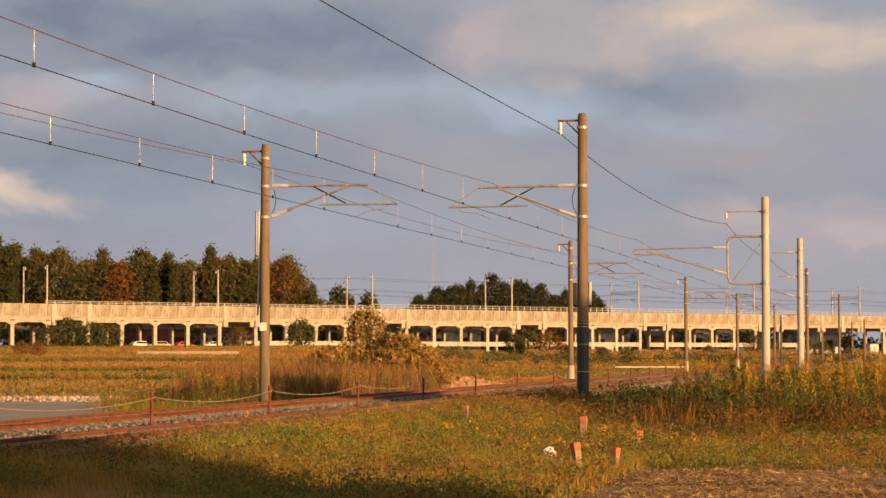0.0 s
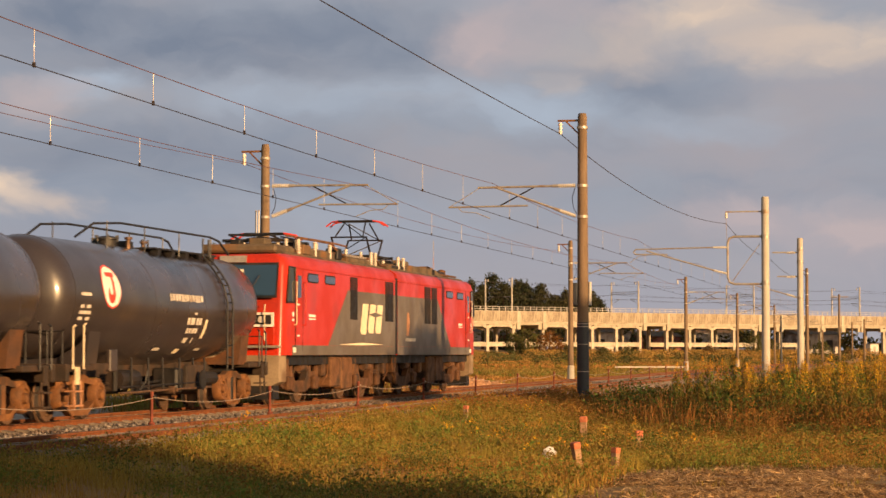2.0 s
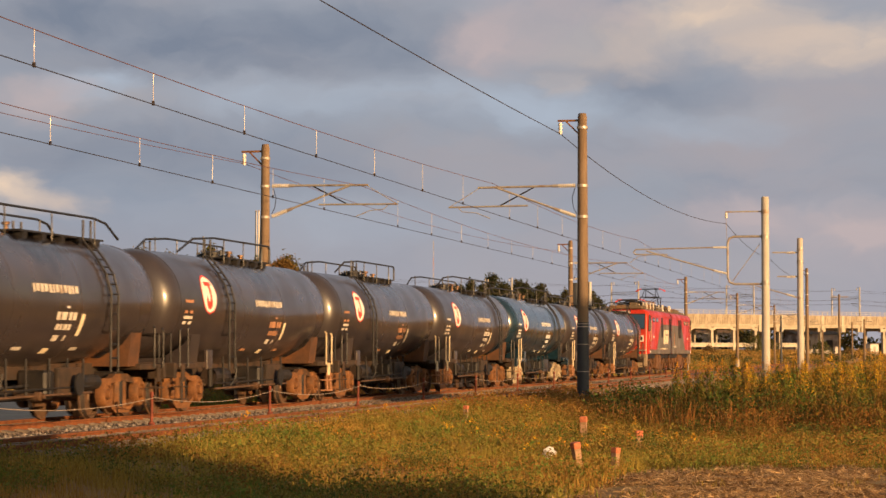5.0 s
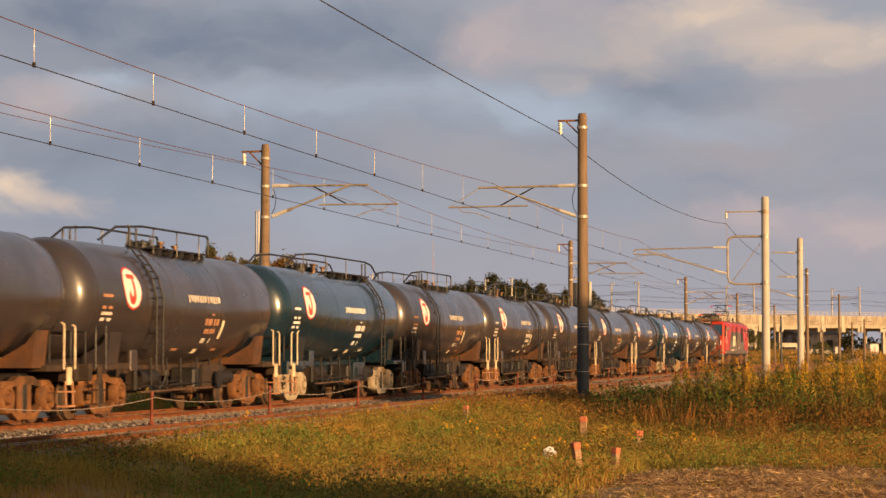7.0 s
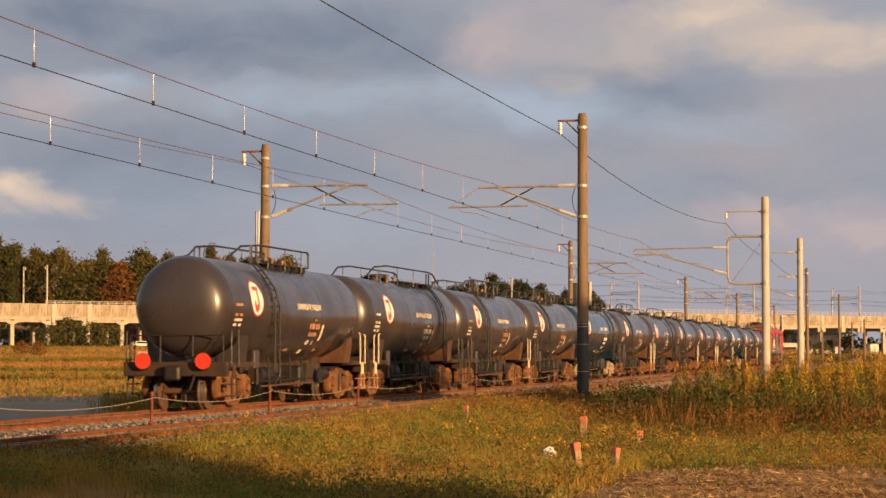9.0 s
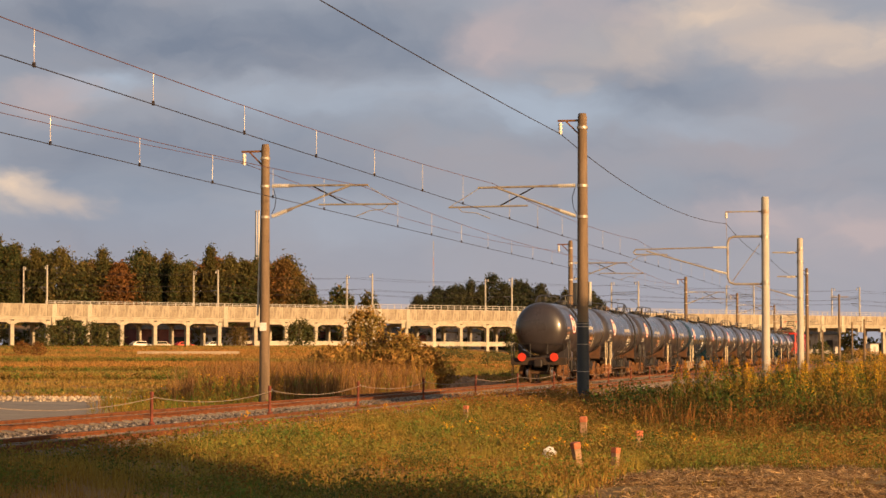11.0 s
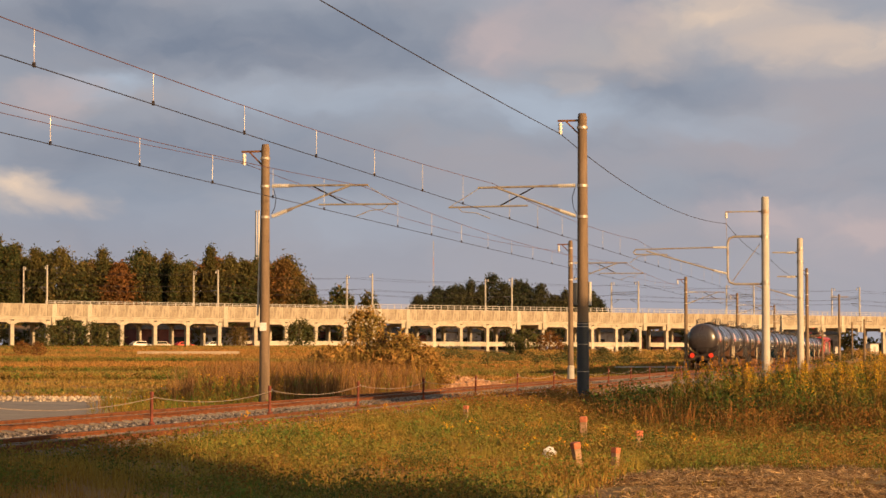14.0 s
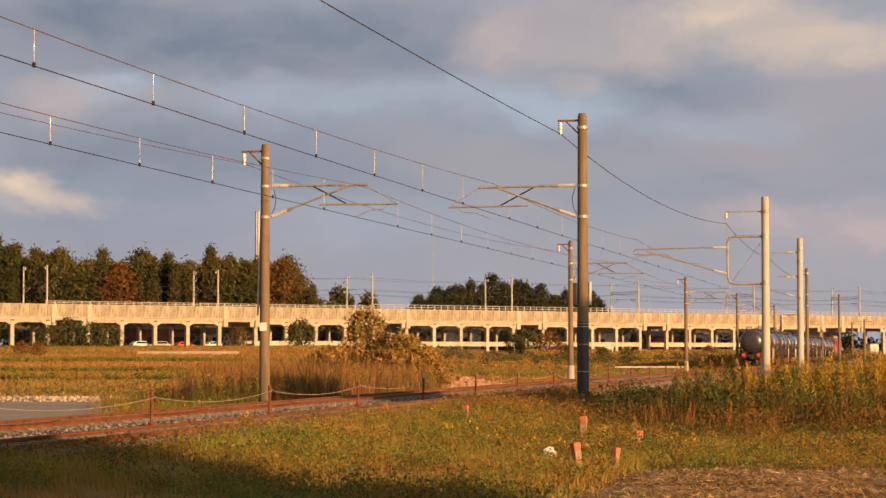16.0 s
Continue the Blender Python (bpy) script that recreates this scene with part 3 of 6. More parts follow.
OLD = "weathered brown concrete line pole with cantilever arms"
for y in (5.4, 65.5, 125.7, 188.0, 240.2, 300.0, 360.0):
    p = make_pole(FAR_TRACK - 3.1, y, 7.9, 1, POLE, OLD)
    if 120 < y < 250:
        part("foot_sleeve", lathe(B(), [(-0.9, 0.22), (0.55, 0.20), (0.62, 0.15)], 16, "Z"), POLE_PALE, p, "pale concrete sleeve at the foot")
    if 60 < y < 70:
        part("name_plate", box(B(), (-0.11, -0.19, 2.02), (0.11, -0.165, 2.28), 0.004), WHITE, p, "small white plate")
        part("riser_pipe", tube(B(), (-0.25, 0.05, 2.5), (-0.14, 0.05, 5.62), 0.035, 8), INSUL, p, "pale cable riser")
# the lower coat's blue-grey also paints in the shadow on the pole foot
p = make_pole(NEAR_TRACK + 2.9, 67.4, 8.85, -1, POLE, "weathered brown line pole, darker below from its coat and painted shade", radius=0.17, lower=(POLE_DARK, 2.3))
part("switch_box", box(B(), (-0.29, -0.14, 2.80), (-0.155, 0.14, 3.52), 0.02), POLE_DARK, p, "dark switch box on the pole")
part("cable_guard", tube(B(), (0.225, 0, 2.82), (0.225, 0, 3.55), 0.05, 10), INSUL, p, "pale cable guard")
make_pole(NEAR_TRACK + 2.9, 7.0, 8.85, -1, POLE, OLD)
make_pole(NEAR_TRACK + 2.9, 198.2, 8.95, -1, POLE, OLD, arms=False)


def make_pale_pole(x, y, height, label, bent=True):
    """A new pale concrete pole with a bent drop bracket that reaches over the near track."""
    p = thing("line_pole", pose(x, y, 0), label, "utility pole", "line poles")
    part("shaft", lathe(B(), [(-0.9, 0.20), (height - 0.05, 0.175), (height, 0.15)], 24, "Z"), POLE_PALE, p, smooth=True)
    for z in (6.80, 4.62, height - 0.7):
        part("band", lathe(B(), [(z - 0.09, 0.195), (z + 0.09, 0.195)], 24, "Z"), GALV, p)
    if not bent:
        for z, n in ((7.34, 1.64), (5.90, 1.35)):
            part("side_arm", box(B(), (-n, -0.04, z - 0.04), (-0.17, 0.04, z + 0.04)), GALV, p)
            part("arm_insulator", insulator(B(), (-0.30, 0, z - 0.02), (-0.80, 0, z - 0.02), 0.08), INSUL, p)
        part("strut_tube", tube(B(), (-0.2, 0, 4.66), (-2.6, 0, 5.35), 0.036, 8), GALV, p)
        part("strut_insulator", insulator(B(), (-0.22, 0, 4.66), (-0.8, 0, 4.83), 0.07), INSUL, p)
        return p
    part("drop_bracket", pipe(B(), [(-0.18, 0, 6.80), (-1.45, 0, 6.80), (-1.68, 0, 6.72), (-1.76, 0, 6.5), (-1.76, 0, 4.9), (-1.68, 0, 4.66), (-1.45, 0, 4.56), (-0.18, 0, 4.56)], 0.055, 8), GALV, p, smooth=True)
    part("bracket_brace", tube(B(), (-0.25, 0, 6.45), (-1.55, 0, 4.68), 0.018, 6), GALV, p)
    part("tie_insulator", insulator(B(), (-1.80, 0, 6.30), (-2.45, 0, 6.30), 0.06), INSUL, p)
    part("tie_tube", pipe(B(), [(-2.45, 0, 6.30), (-6.1, 0, 6.24), (-6.22, 0, 6.12), (-6.1, 0, 6.0), (-4.6, 0, 5.98)], 0.033, 8), GALV, p)
    part("strut_insulator", insulator(B(), (-1.80, 0, 5.06), (-2.4, 0, 5.22), 0.06), INSUL, p)
    part("strut_tube", tube(B(), (-2.4, 0, 5.22), (-5.6, 0, 6.16), 0.036, 8), GALV, p)
    part("steady_arm", pipe(B(), [(-5.2, 0, 6.02), (-6.0, 0, 5.9), (-6.4, 0, 5.6)], 0.014, 5), GALV, p)
    part("feeder_arm", box(B(), (-1.85, -0.025, height - 0.72), (-0.1, 0.025, height - 0.66)), GALV, p)
    part("feeder_insulator", insulator(B(), (-1.82, 0, height - 0.74), (-1.82, 0, height - 1.0), 0.07, 3), INSUL, p)
    part("stay_wire", tube(B(), (-1.82, 0, height - 1.0), (-1.78, 0, 6.3), 0.01, 5), GALV, p)
    return p


make_pale_pole(-7.36, 102.8, 8.66, "new pale concrete line pole with a bent drop bracket")
make_pale_pole(-7.36, 131.5, 8.2, "new pale concrete line pole among goldenrod", False)


def wire(name, pts, r, m, label, group):
    return tagged(part(name, strand(pts, r), m, smooth=True), label, "wire", group)


def catenary(x, y0, y1, zc, zm, sag, m_mess, drop=5.0, contact_r=0.010, start=2.5):
    """A contact wire and the sagging carrier over it, with droppers, for one span."""
    n = 16
    mess = [(x, y0 + (y1 - y0) * i / n, zm - sag * 4 * (i / n) * (1 - i / n)) for i in range(n + 1)]
    wire("carrier_wire", mess, 0.009, m_mess, "thin brown carrier wire over the track", "overhead wires")
    wire("contact_wire", [(x, y0, zc), (x, y1, zc)], contact_r, WIRE, "dark contact wire over the track", "overhead wires")
    for y in np.arange(y0 + start, y1 - 1.0, drop):
        u = (y - y0) / (y1 - y0)
        ob = tagged(part("dropper", tube(B(), (x, y, zc), (x, y, zm - sag * 4 * u * (1 - u)), 0.006, 4), GALV), "thin pale dropper between carrier and contact wire", "wire", "droppers")
        part("clamp", box(B(), (x - 0.018, y - 0.03, zc - 0.02), (x + 0.018, y + 0.03, zc + 0.06)), WIRE, ob)


for y0, y1 in ((7.0, 67.4), (67.4, 102.8), (102.8, 131.5), (131.5, 198.2), (198.2, 260.0)):
    catenary(NEAR_TRACK, y0, y1, 5.75, 6.70, 0.40 if y1 < 70 else 0.22, WIRE_RED, 5.3, start=3.0)
for y0, y1 in ((5.4, 65.5), (65.5, 125.7), (125.7, 188.0), (188.0, 240.2), (240.2, 300.0)):
    catenary(FAR_TRACK, y0, y1, 5.53, 6.55, 0.46, WIRE_RED, 5.1, start=4.9)


def sagging(p, q, sag, n=14):
    p, q = Vector(p), Vector(q)
    return [p.lerp(q, i / n) - Vector((0, 0, sag * 4 * (i / n) * (1 - i / n))) for i in range(n + 1)]


feed = [(-11.2, 7.0, 8.27), (-11.2, 67.4, 8.22), (-9.18, 102.8, 7.42), (-9.18, 131.5, 7.0), (-11.2, 198.2, 8.18)]
for p, q in zip(feed, feed[1:]):
    wire("feeder_wire", sagging(p, q, 0.21 if q[1] < 70 else 0.62 if q[1] < 110 else 0.3), 0.013, WIRE, "dark feeder wire between pole tops", "overhead wires")
left_tops = [(FAR_TRACK - 3.8, y, 7.3) for y in (5.4, 65.5, 125.7, 188.0, 240.2, 300.0)]
for p, q in zip(left_tops, left_tops[1:]):
    wire("feeder_wire", sagging(p, q, 0.45), 0.009, WIRE_RED, "thin feeder wire between pole tops", "overhead wires")


# ---- the viaduct ----
VIA_M = Matrix.Translation(VIA_O) @ Matrix(((VIA_D.x, VIA_N.x, 0, 0), (VIA_D.y, VIA_N.y, 0, 0), (0, 0, 1, 0), (0, 0, 0, 1)))
UNIT = 40.4
DECK, SOFFIT, TOP = 8.72, 7.48, 11.08


def pier(k):
    """Where along the viaduct a column stands: five to each unit, with a wider gap between units."""
    return 19.7 + UNIT * (k // 5) + 7.83 * (k % 5)


def via_ground(s):
    p = VIA_O + VIA_D * s
    return ground_z(p.x, p.y)


def make_viaduct():
    """Local x runs along the deck, y across it, away from the tracks."""
    v = thing("viaduct", VIA_M, "long pale concrete railway viaduct on rows of columns", "viaduct")
    s0, s1 = -60, 420
    part("deck", box(B(), (s0, 0, DECK - 0.75), (s1, 11, DECK)), CONCRETE_PALE, v, "pale concrete deck slab")
    part("deck_ledge", box(B(), (s0, -0.30, DECK - 0.22), (s1, -0.004, DECK - 0.02), 0.02), CONCRETE_PALE, v, "shallow ledge along the deck edge")
    shape = None
    bay = 4.04
    for k in range(int((s1 - s0) / bay)):
        a = 10.3 - 17 * bay + k * bay
        if shape is None:
            w = part("parapet_panel", box(B(), (0.02, -0.2, DECK), (bay - 0.02, 0.02, TOP), 0.03), CONCRETE, v, "streaked concrete parapet panel")
            w.location.x = a
            shape = w.data
        else:
            share("parapet_panel", shape, pose(a, 0, 0), v)["label"] = "streaked concrete parapet panel"
    part("coping", box(B(), (s0, -0.26, TOP + 0.003), (s1, 0.06, TOP + 0.10), 0.02), CONCRETE_PALE, v)
    part("far_parapet", box(B(), (s0, 10.8, DECK), (s1, 11.0, TOP)), CONCRETE, v)
    meshes = {}

    def piece(name, key, build, m):
        if key not in meshes:
            o = part(name, build(), CONCRETE_PALE, v)
            meshes[key] = o.data
            o.matrix_basis = m
        else:
            share(name, meshes[key], m, v)

    def haunched(w):
        return [(0.42, DECK - 0.5), (0.42, SOFFIT - 0.50), (1.45, SOFFIT), (w - 1.45, SOFFIT), (w - 0.42, SOFFIT - 0.50), (w - 0.42, DECK - 0.5)]

    for k in range(-9, 46):
        a, w = pier(k), pier(k + 1) - pier(k)
        wide = 222 < a < 262
        z0 = -0.6
        if not wide or k % 3 == 0:
            piece("column", "front", lambda: box(B(), (-0.42, 0.15, z0), (0.42, 1.0, SOFFIT + 0.3), 0.06), pose(a, 0, 0))
            piece("column", "back", lambda: box(B(), (-0.42, 6.6, z0), (0.42, 7.4, SOFFIT + 0.3), 0.06), pose(a, 0, 0))
        if k % 5 == 4 or wide:
            piece("girder", ("girder", round(w, 1)), lambda: box(B(), (0.45, 0.25, SOFFIT + 0.42), (w - 0.45, 10.5, DECK - 0.5), 0.03), pose(a, 0, 0))
            for e in (a + 1.2, a + w + 0.1) if not wide else (a,):
                piece("pilaster", "pilaster", lambda: box(B(), (-0.55, -0.28, SOFFIT - 0.65), (0.55, 0.14, TOP + 0.13), 0.04), pose(e, 0, 0))
            for e in (a + 0.9, a + w - 0.9):
                piece("corbel", "corbel", lambda: box(B(), (-0.6, 0.16, SOFFIT - 0.6), (0.6, 1.1, SOFFIT + 0.43), 0.04), pose(e, 0, 0))
        else:
            for back in (0, 6.4):
                piece("haunched_beam", "beam", lambda: prism(B(), haunched(7.83), 0.2, 0.95, "Y"), pose(a, back, 0))
            if 60 < a < 250:
                for back in (0, 6.4):
                    piece("tie_beam", "tie", lambda: box(B(), (0.42, 0.25, 2.85), (7.41, 0.9, 3.92), 0.04), pose(a, back, 0))
        piece("cross_beam", "cross", lambda: box(B(), (-0.4, 1.0, SOFFIT - 0.3), (0.4, 6.6, DECK - 0.9)), pose(a, 0, 0))
    # pale safety railing on the parapet, taller from the fourth unit on
    for start, stop, gap, h in ((10.0, 91.0, 2.0, 0.62), (91.1, 330.0, 1.9, 1.0)):
        for s in np.arange(start, stop, gap):
            piece("railing_post", ("post", h), lambda: box(B(), (-0.09, -0.12, TOP + 0.10), (0.09, -0.04, TOP + 0.1 + h)), pose(s, 0, 0))
        for z in (TOP + 0.1 + h * 0.45, TOP + 0.08 + h):
            part("railing_bar", box(B(), (start, -0.11, z - 0.05), (stop, -0.05, z + 0.05)), RAILING, v)
        piece_mats = meshes[("post", h)].materials
        piece_mats[0] = RAILING
    return v


make_viaduct()


def make_viaduct_poles():
    first = thing("viaduct_line_pole", VIA_M @ pose(10.5, 0.5, TOP - 1.2), "slim pale steel line pole on the viaduct", "utility pole", "viaduct poles")
    bm = B()
    tube(bm, (0, 0, -1.1), (0, 0, 9.1), 0.22, 8, 0.16)
    part("shaft", bm, POLE_PALE, first)
    bm = B()
    for z, l in ((8.9, 1.2), (7.0, 1.0)):
        tube(bm, (0, 0, z), (0.2, l, z), 0.07, 6)
    tube(bm, (0, 0, 4.6), (0, 3.0, 4.8), 0.06, 6)
    tube(bm, (0, 0, 3.4), (0, 2.9, 4.7), 0.06, 6)
    part("arm", bm, GALV, first)
    part("arm_insulator", insulator(B(), (0.2, 1.2, 8.9), (0.2, 1.2, 8.3), 0.12, 4), INSUL, first)
    spots = [10.3 + 40.4 * k for k in range(-1, 8)]
    for s in spots[5:]:
        beam = thing("portal_beam", VIA_M @ pose(s, 0.5, TOP + 4.8), "slim steel portal beam across the viaduct", "beam", "portal beams")
        for z in (0, 0.55):
            part("chord", tube(B(), (0, 0, z), (0, 9.9, z), 0.06, 6), GALV, beam)
        for i in range(8):
            part("lacing", tube(B(), (0, i * 1.24, 0), (0, (i + 1) * 1.24, 0.55), 0.04, 5), GALV, beam)
    for k, s in enumerate(spots):
        if k != 1:
            copy_thing(first, VIA_M @ pose(s, 0.5, TOP - 1.2))
        copy_thing(first, VIA_M @ pose(s, 10.4, TOP - 1.2, 0, 0, 180))
    for y, z in ((1.7, 8.3), (9.2, 8.3), (3.4, 4.7), (7.5, 4.7), (3.4, 5.8), (7.5, 5.8)):
        for a, b in zip(spots, spots[1:]):
            pts = [VIA_M @ Vector(p) for p in sagging((a, y, TOP - 1.2 + z), (b, y, TOP - 1.2 + z), 0.5, 6)]
            wire("viaduct_wire", pts, 0.022, WIRE, "overhead wire along the viaduct", "viaduct wires")


make_viaduct_poles()


# ---- the train ----
def wheelset(name, y, r, parent, gauge=0.55, m=None):
    """An axle with two flanged wheels, centred at y along its vehicle; the treads are brighter."""
    bm = B()
    for s in (-1, 1):
        prof = [(s * (gauge - 0.07), r + 0.028), (s * (gauge - 0.04), r + 0.028), (s * (gauge - 0.03), r), (s * (gauge + 0.06), r - 0.006), (s * (gauge + 0.062), r - 0.09), (s * (gauge + 0.03), r - 0.11), (s * (gauge + 0.03), 0.17), (s * (gauge + 0.09), 0.13), (s * (gauge + 0.10), 0.05)]
        lathe(bm, prof, 28, "X", (0, y, r))
    tube(bm, (-gauge, y, r), (gauge, y, r), 0.075, 10)
    for f in bm.faces:
        c = f.calc_center_median()
        f.material_index = 1 if math.hypot(c.y - y, c.z - r) > r - 0.02 and abs(c.x) > gauge - 0.035 else 0
    return part(name, bm, [m or WHEEL, TREAD], parent, smooth=True)


def loco_section(o):
    """Half-width body outline at roof and side, (x, z) from the skirt up over the roof."""
    h = 1.40
    return [(-h, 1.27), (-h, 3.55), (-h + 0.06, 3.74), (-h + 0.22, 3.86), (h - 0.22, 3.86), (h - 0.06, 3.74), (h, 3.55), (h, 1.27)]


def make_loco():
    loco = thing("locomotive", pose(FAR_TRACK, 0, 0), "red and grey two-section electric locomotive, dusty from use", "locomotive")
    for d in (1, -1):
        # one section from the joint at y = 0.14 to the cab end near y = 11.9
        bm = B()
        rows = []
        for y, inset, drop, low in ((0.16, 0, 0, 0), (11.30, 0, 0, 0), (11.62, 0.010, 0, 0), (11.78, 0.035, 0.01, 0), (11.86, 0.075, 0.02, 0), (11.905, 0.13, 0.04, 0), (11.92, 0.19, 0.05, 0)):
            ring = []
            for x, z in loco_section(None):
                k = 1 - inset / 1.4
                yy = y - (max(0, z - 2.75) * 0.24 if y > 11.3 else 0)
                ring.append(bm.verts.new((x * k, d * yy, z - (drop if z > 3 else 0))))
            rows.append(ring)
        for r0, r1 in zip(rows, rows[1:]):
            for i in range(len(r0)):
                bm.faces.new((r0[i], r0[(i + 1) % len(r0)], r1[(i + 1) % len(r0)], r1[i]))
        bm.faces.new(rows[0])
        bm.faces.new(rows[-1])
        body = part("body", bm, RED, loco, "glossy red paint, dusty along the roof edge", smooth=True)
        for s in (1, -1):
            X = s * 1.40

            def panel(name, outline, m, label="", t=0.006, parent=body):
                return part(name, prism(B(), [(d * y, z) for y, z in outline], X, X + s * t, "X"), m, parent, label)

            panel("grey_panel", [(0.16, 1.53), (7.75, 1.53), (5.72, 3.08), (0.16, 3.08)], GREY, "warm grey livery panel with a slanted edge")
            panel("skirt_stripe", [(0.16, 1.272), (11.15, 1.272), (11.15, 1.526), (0.16, 1.526)], GREY, "grey stripe along the skirt")
            panel("gutter", [(0.16, 3.50), (11.1, 3.50), (11.1, 3.54), (0.16, 3.54)], RED, "", 0.025)
            for y0 in (7.05, 8.72):
                panel("side_window_frame", [(y0 + 0.05, 3.17), (y0 + 1.0, 3.17), (y0 + 1.06, 3.23), (y0 + 1.06, 3.36), (y0 + 1.0, 3.42), (y0 + 0.05, 3.42), (y0, 3.36), (y0, 3.23)], UNDERDARK, "", 0.012)
                panel("side_window", [(y0 + 0.09, 3.205), (y0 + 0.97, 3.205), (y0 + 1.01, 3.245), (y0 + 1.01, 3.345), (y0 + 0.97, 3.385), (y0 + 0.09, 3.385), (y0 + 0.05, 3.345), (y0 + 0.05, 3.245)], DARKGLASS, "", 0.018)
            louvres = ((0.42, 1.42), (4.68, 5.46)) if d < 0 else ((3.80, 4.66), (4.82, 5.62))
            for a, b in louvres:
                panel("louvre_backing", [(a, 2.27), (b, 2.27), (b, 3.46), (a, 3.46)], UNDERDARK, "dark ventilation louvre", 0.010)
                for i in range(17):
                    z = 2.30 + i * 0.068
                    panel("louvre_slat", [(a + 0.02, z), (b - 0.02, z), (b - 0.02, z + 0.02), (a + 0.02, z + 0.02)], LOUVRE_RED if z > 3.06 else UNDERDARK, "", 0.026)
            panel("cab_door", [(10.25, 1.60), (10.85, 1.60), (10.85, 3.46), (10.25, 3.46)], RED, "", 0.012)
            for yy in (10.22, 10.88):
                panel("door_seam", [(yy - 0.015, 1.35), (yy + 0.015, 1.35), (yy + 0.015, 3.47), (yy - 0.015, 3.47)], UNDERDARK, "", 0.008)
            panel("door_window", [(10.38, 2.75), (10.72, 2.75), (10.72, 3.32), (10.38, 3.32)], DARKGLASS, "", 0.02)
            for yy in (10.16, 10.98):
                bm = pipe(B(), [(X, d * yy, 2.05), (X + s * 0.07, d * yy, 2.05), (X + s * 0.07, d * yy, 3.15), (X, d * yy, 3.15)], 0.018, 6)
                part("grab_rail", bm, HANDRAIL if yy > 10.5 else RED, body)
            for z in (1.75, 2.55):
                panel("door_latch", [(10.55, z), (10.75, z), (10.75, z + 0.05), (10.55, z + 0.05)], WHITE, "", 0.02)
            for y0, z0, y1, z1 in ((9.0, 2.20, 9.62, 2.235), (9.0, 2.27, 9.62, 2.34), (11.02, 2.14, 11.16, 2.2), (11.02, 2.26, 11.16, 2.38)):
                panel("marking_bar", [(y0, z0), (y1, z0), (y1, z1), (y0, z1)], WHITE, "", 0.009)
            panel("marking_plate", [(10.85, 1.34), (11.1, 1.34), (11.1, 1.47), (10.85, 1.47)], WHITE, "", 0.012)
            # body-side emblem in plain shapes
            if d < 0:
                for y0, low in ((4.28, 1.86), (3.42, 1.90), (2.56, 1.90)):
                    panel("emblem_slab", [(y0 + 0.06, low + 0.1), (y0 - 0.04, low), (y0 - 0.56, low), (y0 - 0.86, 2.74), (y0 - 0.22, 2.74)], CREAM, "cream painted emblem shape", 0.012)
                panel("emblem_diamond", [(3.45, 2.44), (2.60, 2.52), (1.78, 2.44), (2.60, 2.36)], GREY, "", 0.016)
                panel("emblem_flash", [(6.65, 1.56), (4.2, 1.62), (1.74, 1.58), (4.2, 1.545)], CREAM, "", 0.012)
            else:
                panel("emblem_bar", [(1.18, 1.69), (2.55, 1.69), (2.55, 1.79), (1.18, 1.79)], DUSTYWHITE, "", 0.012)
                panel("emblem_mark", [(1.32, 1.86), (1.62, 1.86), (1.72, 2.30), (1.60, 2.58), (1.44, 2.58), (1.36, 2.30)], RUDDY, "", 0.012)
        # cab face

        def F(name, x0, x1, z0, z1, m, out=0.012, label=""):
            bm = B()
            pts = []
            for x, z in ((x0, z0), (x1, z0), (x1, z1), (x0, z1)):
                pts.append((x, 11.92 - max(0, z - 2.75) * 0.24, z))
            v0 = [bm.verts.new((x, d * (y - 0.02), z)) for x, y, z in pts]
            v1 = [bm.verts.new((x, d * (y + out), z)) for x, y, z in pts]
            for i in range(4):
                bm.faces.new((v0[i], v0[(i + 1) % 4], v1[(i + 1) % 4], v1[i]))
            bm.faces.new(v0[::-1])
            bm.faces.new(v1)
            return part(name, bm, m, body, label)

        F("windscreen_frame", -1.21, 1.21, 2.72, 3.62, UNDERDARK, 0.012, "black windscreen surround")
        F("windscreen", -1.17, -0.03, 2.78, 3.56, CABGLASS, 0.02)
        F("windscreen", 0.03, 1.17, 2.78, 3.56, CABGLASS, 0.02)
        for c in (-0.5, 0.45):
            part("wiper", pipe(B(), [(c, d * 11.97, 2.74), (c + 0.1, d * 11.95, 2.95), (c + 0.3, d * 11.87, 3.3)], 0.013, 5), UNDERDARK, body)
        # narrow upright cream strip on one pane
        F("windscreen_strip", 0.20, 0.30, 3.05, 3.45, CREAM, 0.026)
        F("roof_lamp_box", -0.35, 0.35, 3.63, 3.80, GALV, 0.05)
        for k in range(7):
            F("number_bar", -0.62 + k * 0.18, -0.49 + k * 0.18, 2.43 if k != 4 else 2.49, 2.59 if k != 4 else 2.53, WHITE, 0.012)
        for c in (-0.72, 0.72):
            F("headlamp_bezel", c - 0.42, c + 0.42, 1.99, 2.35, WHITE, 0.03)
            F("headlamp_recess", c - 0.36, c + 0.36, 2.05, 2.29, UNDERDARK, 0.036)
            part("headlamp", tube(B(), (c + 0.1, d * 11.9, 2.17), (c + 0.1, d * 11.975, 2.17), 0.085, 14), INSUL, body)
            part("tail_lamp", tube(B(), (c - 0.12, d * 11.9, 2.17), (c - 0.12, d * 11.965, 2.17), 0.06, 12), REDMARK, body)
        F("red_apron", -1.16, 1.16, 1.55, 1.95, RED, 0.10, "deep red lower front panel")
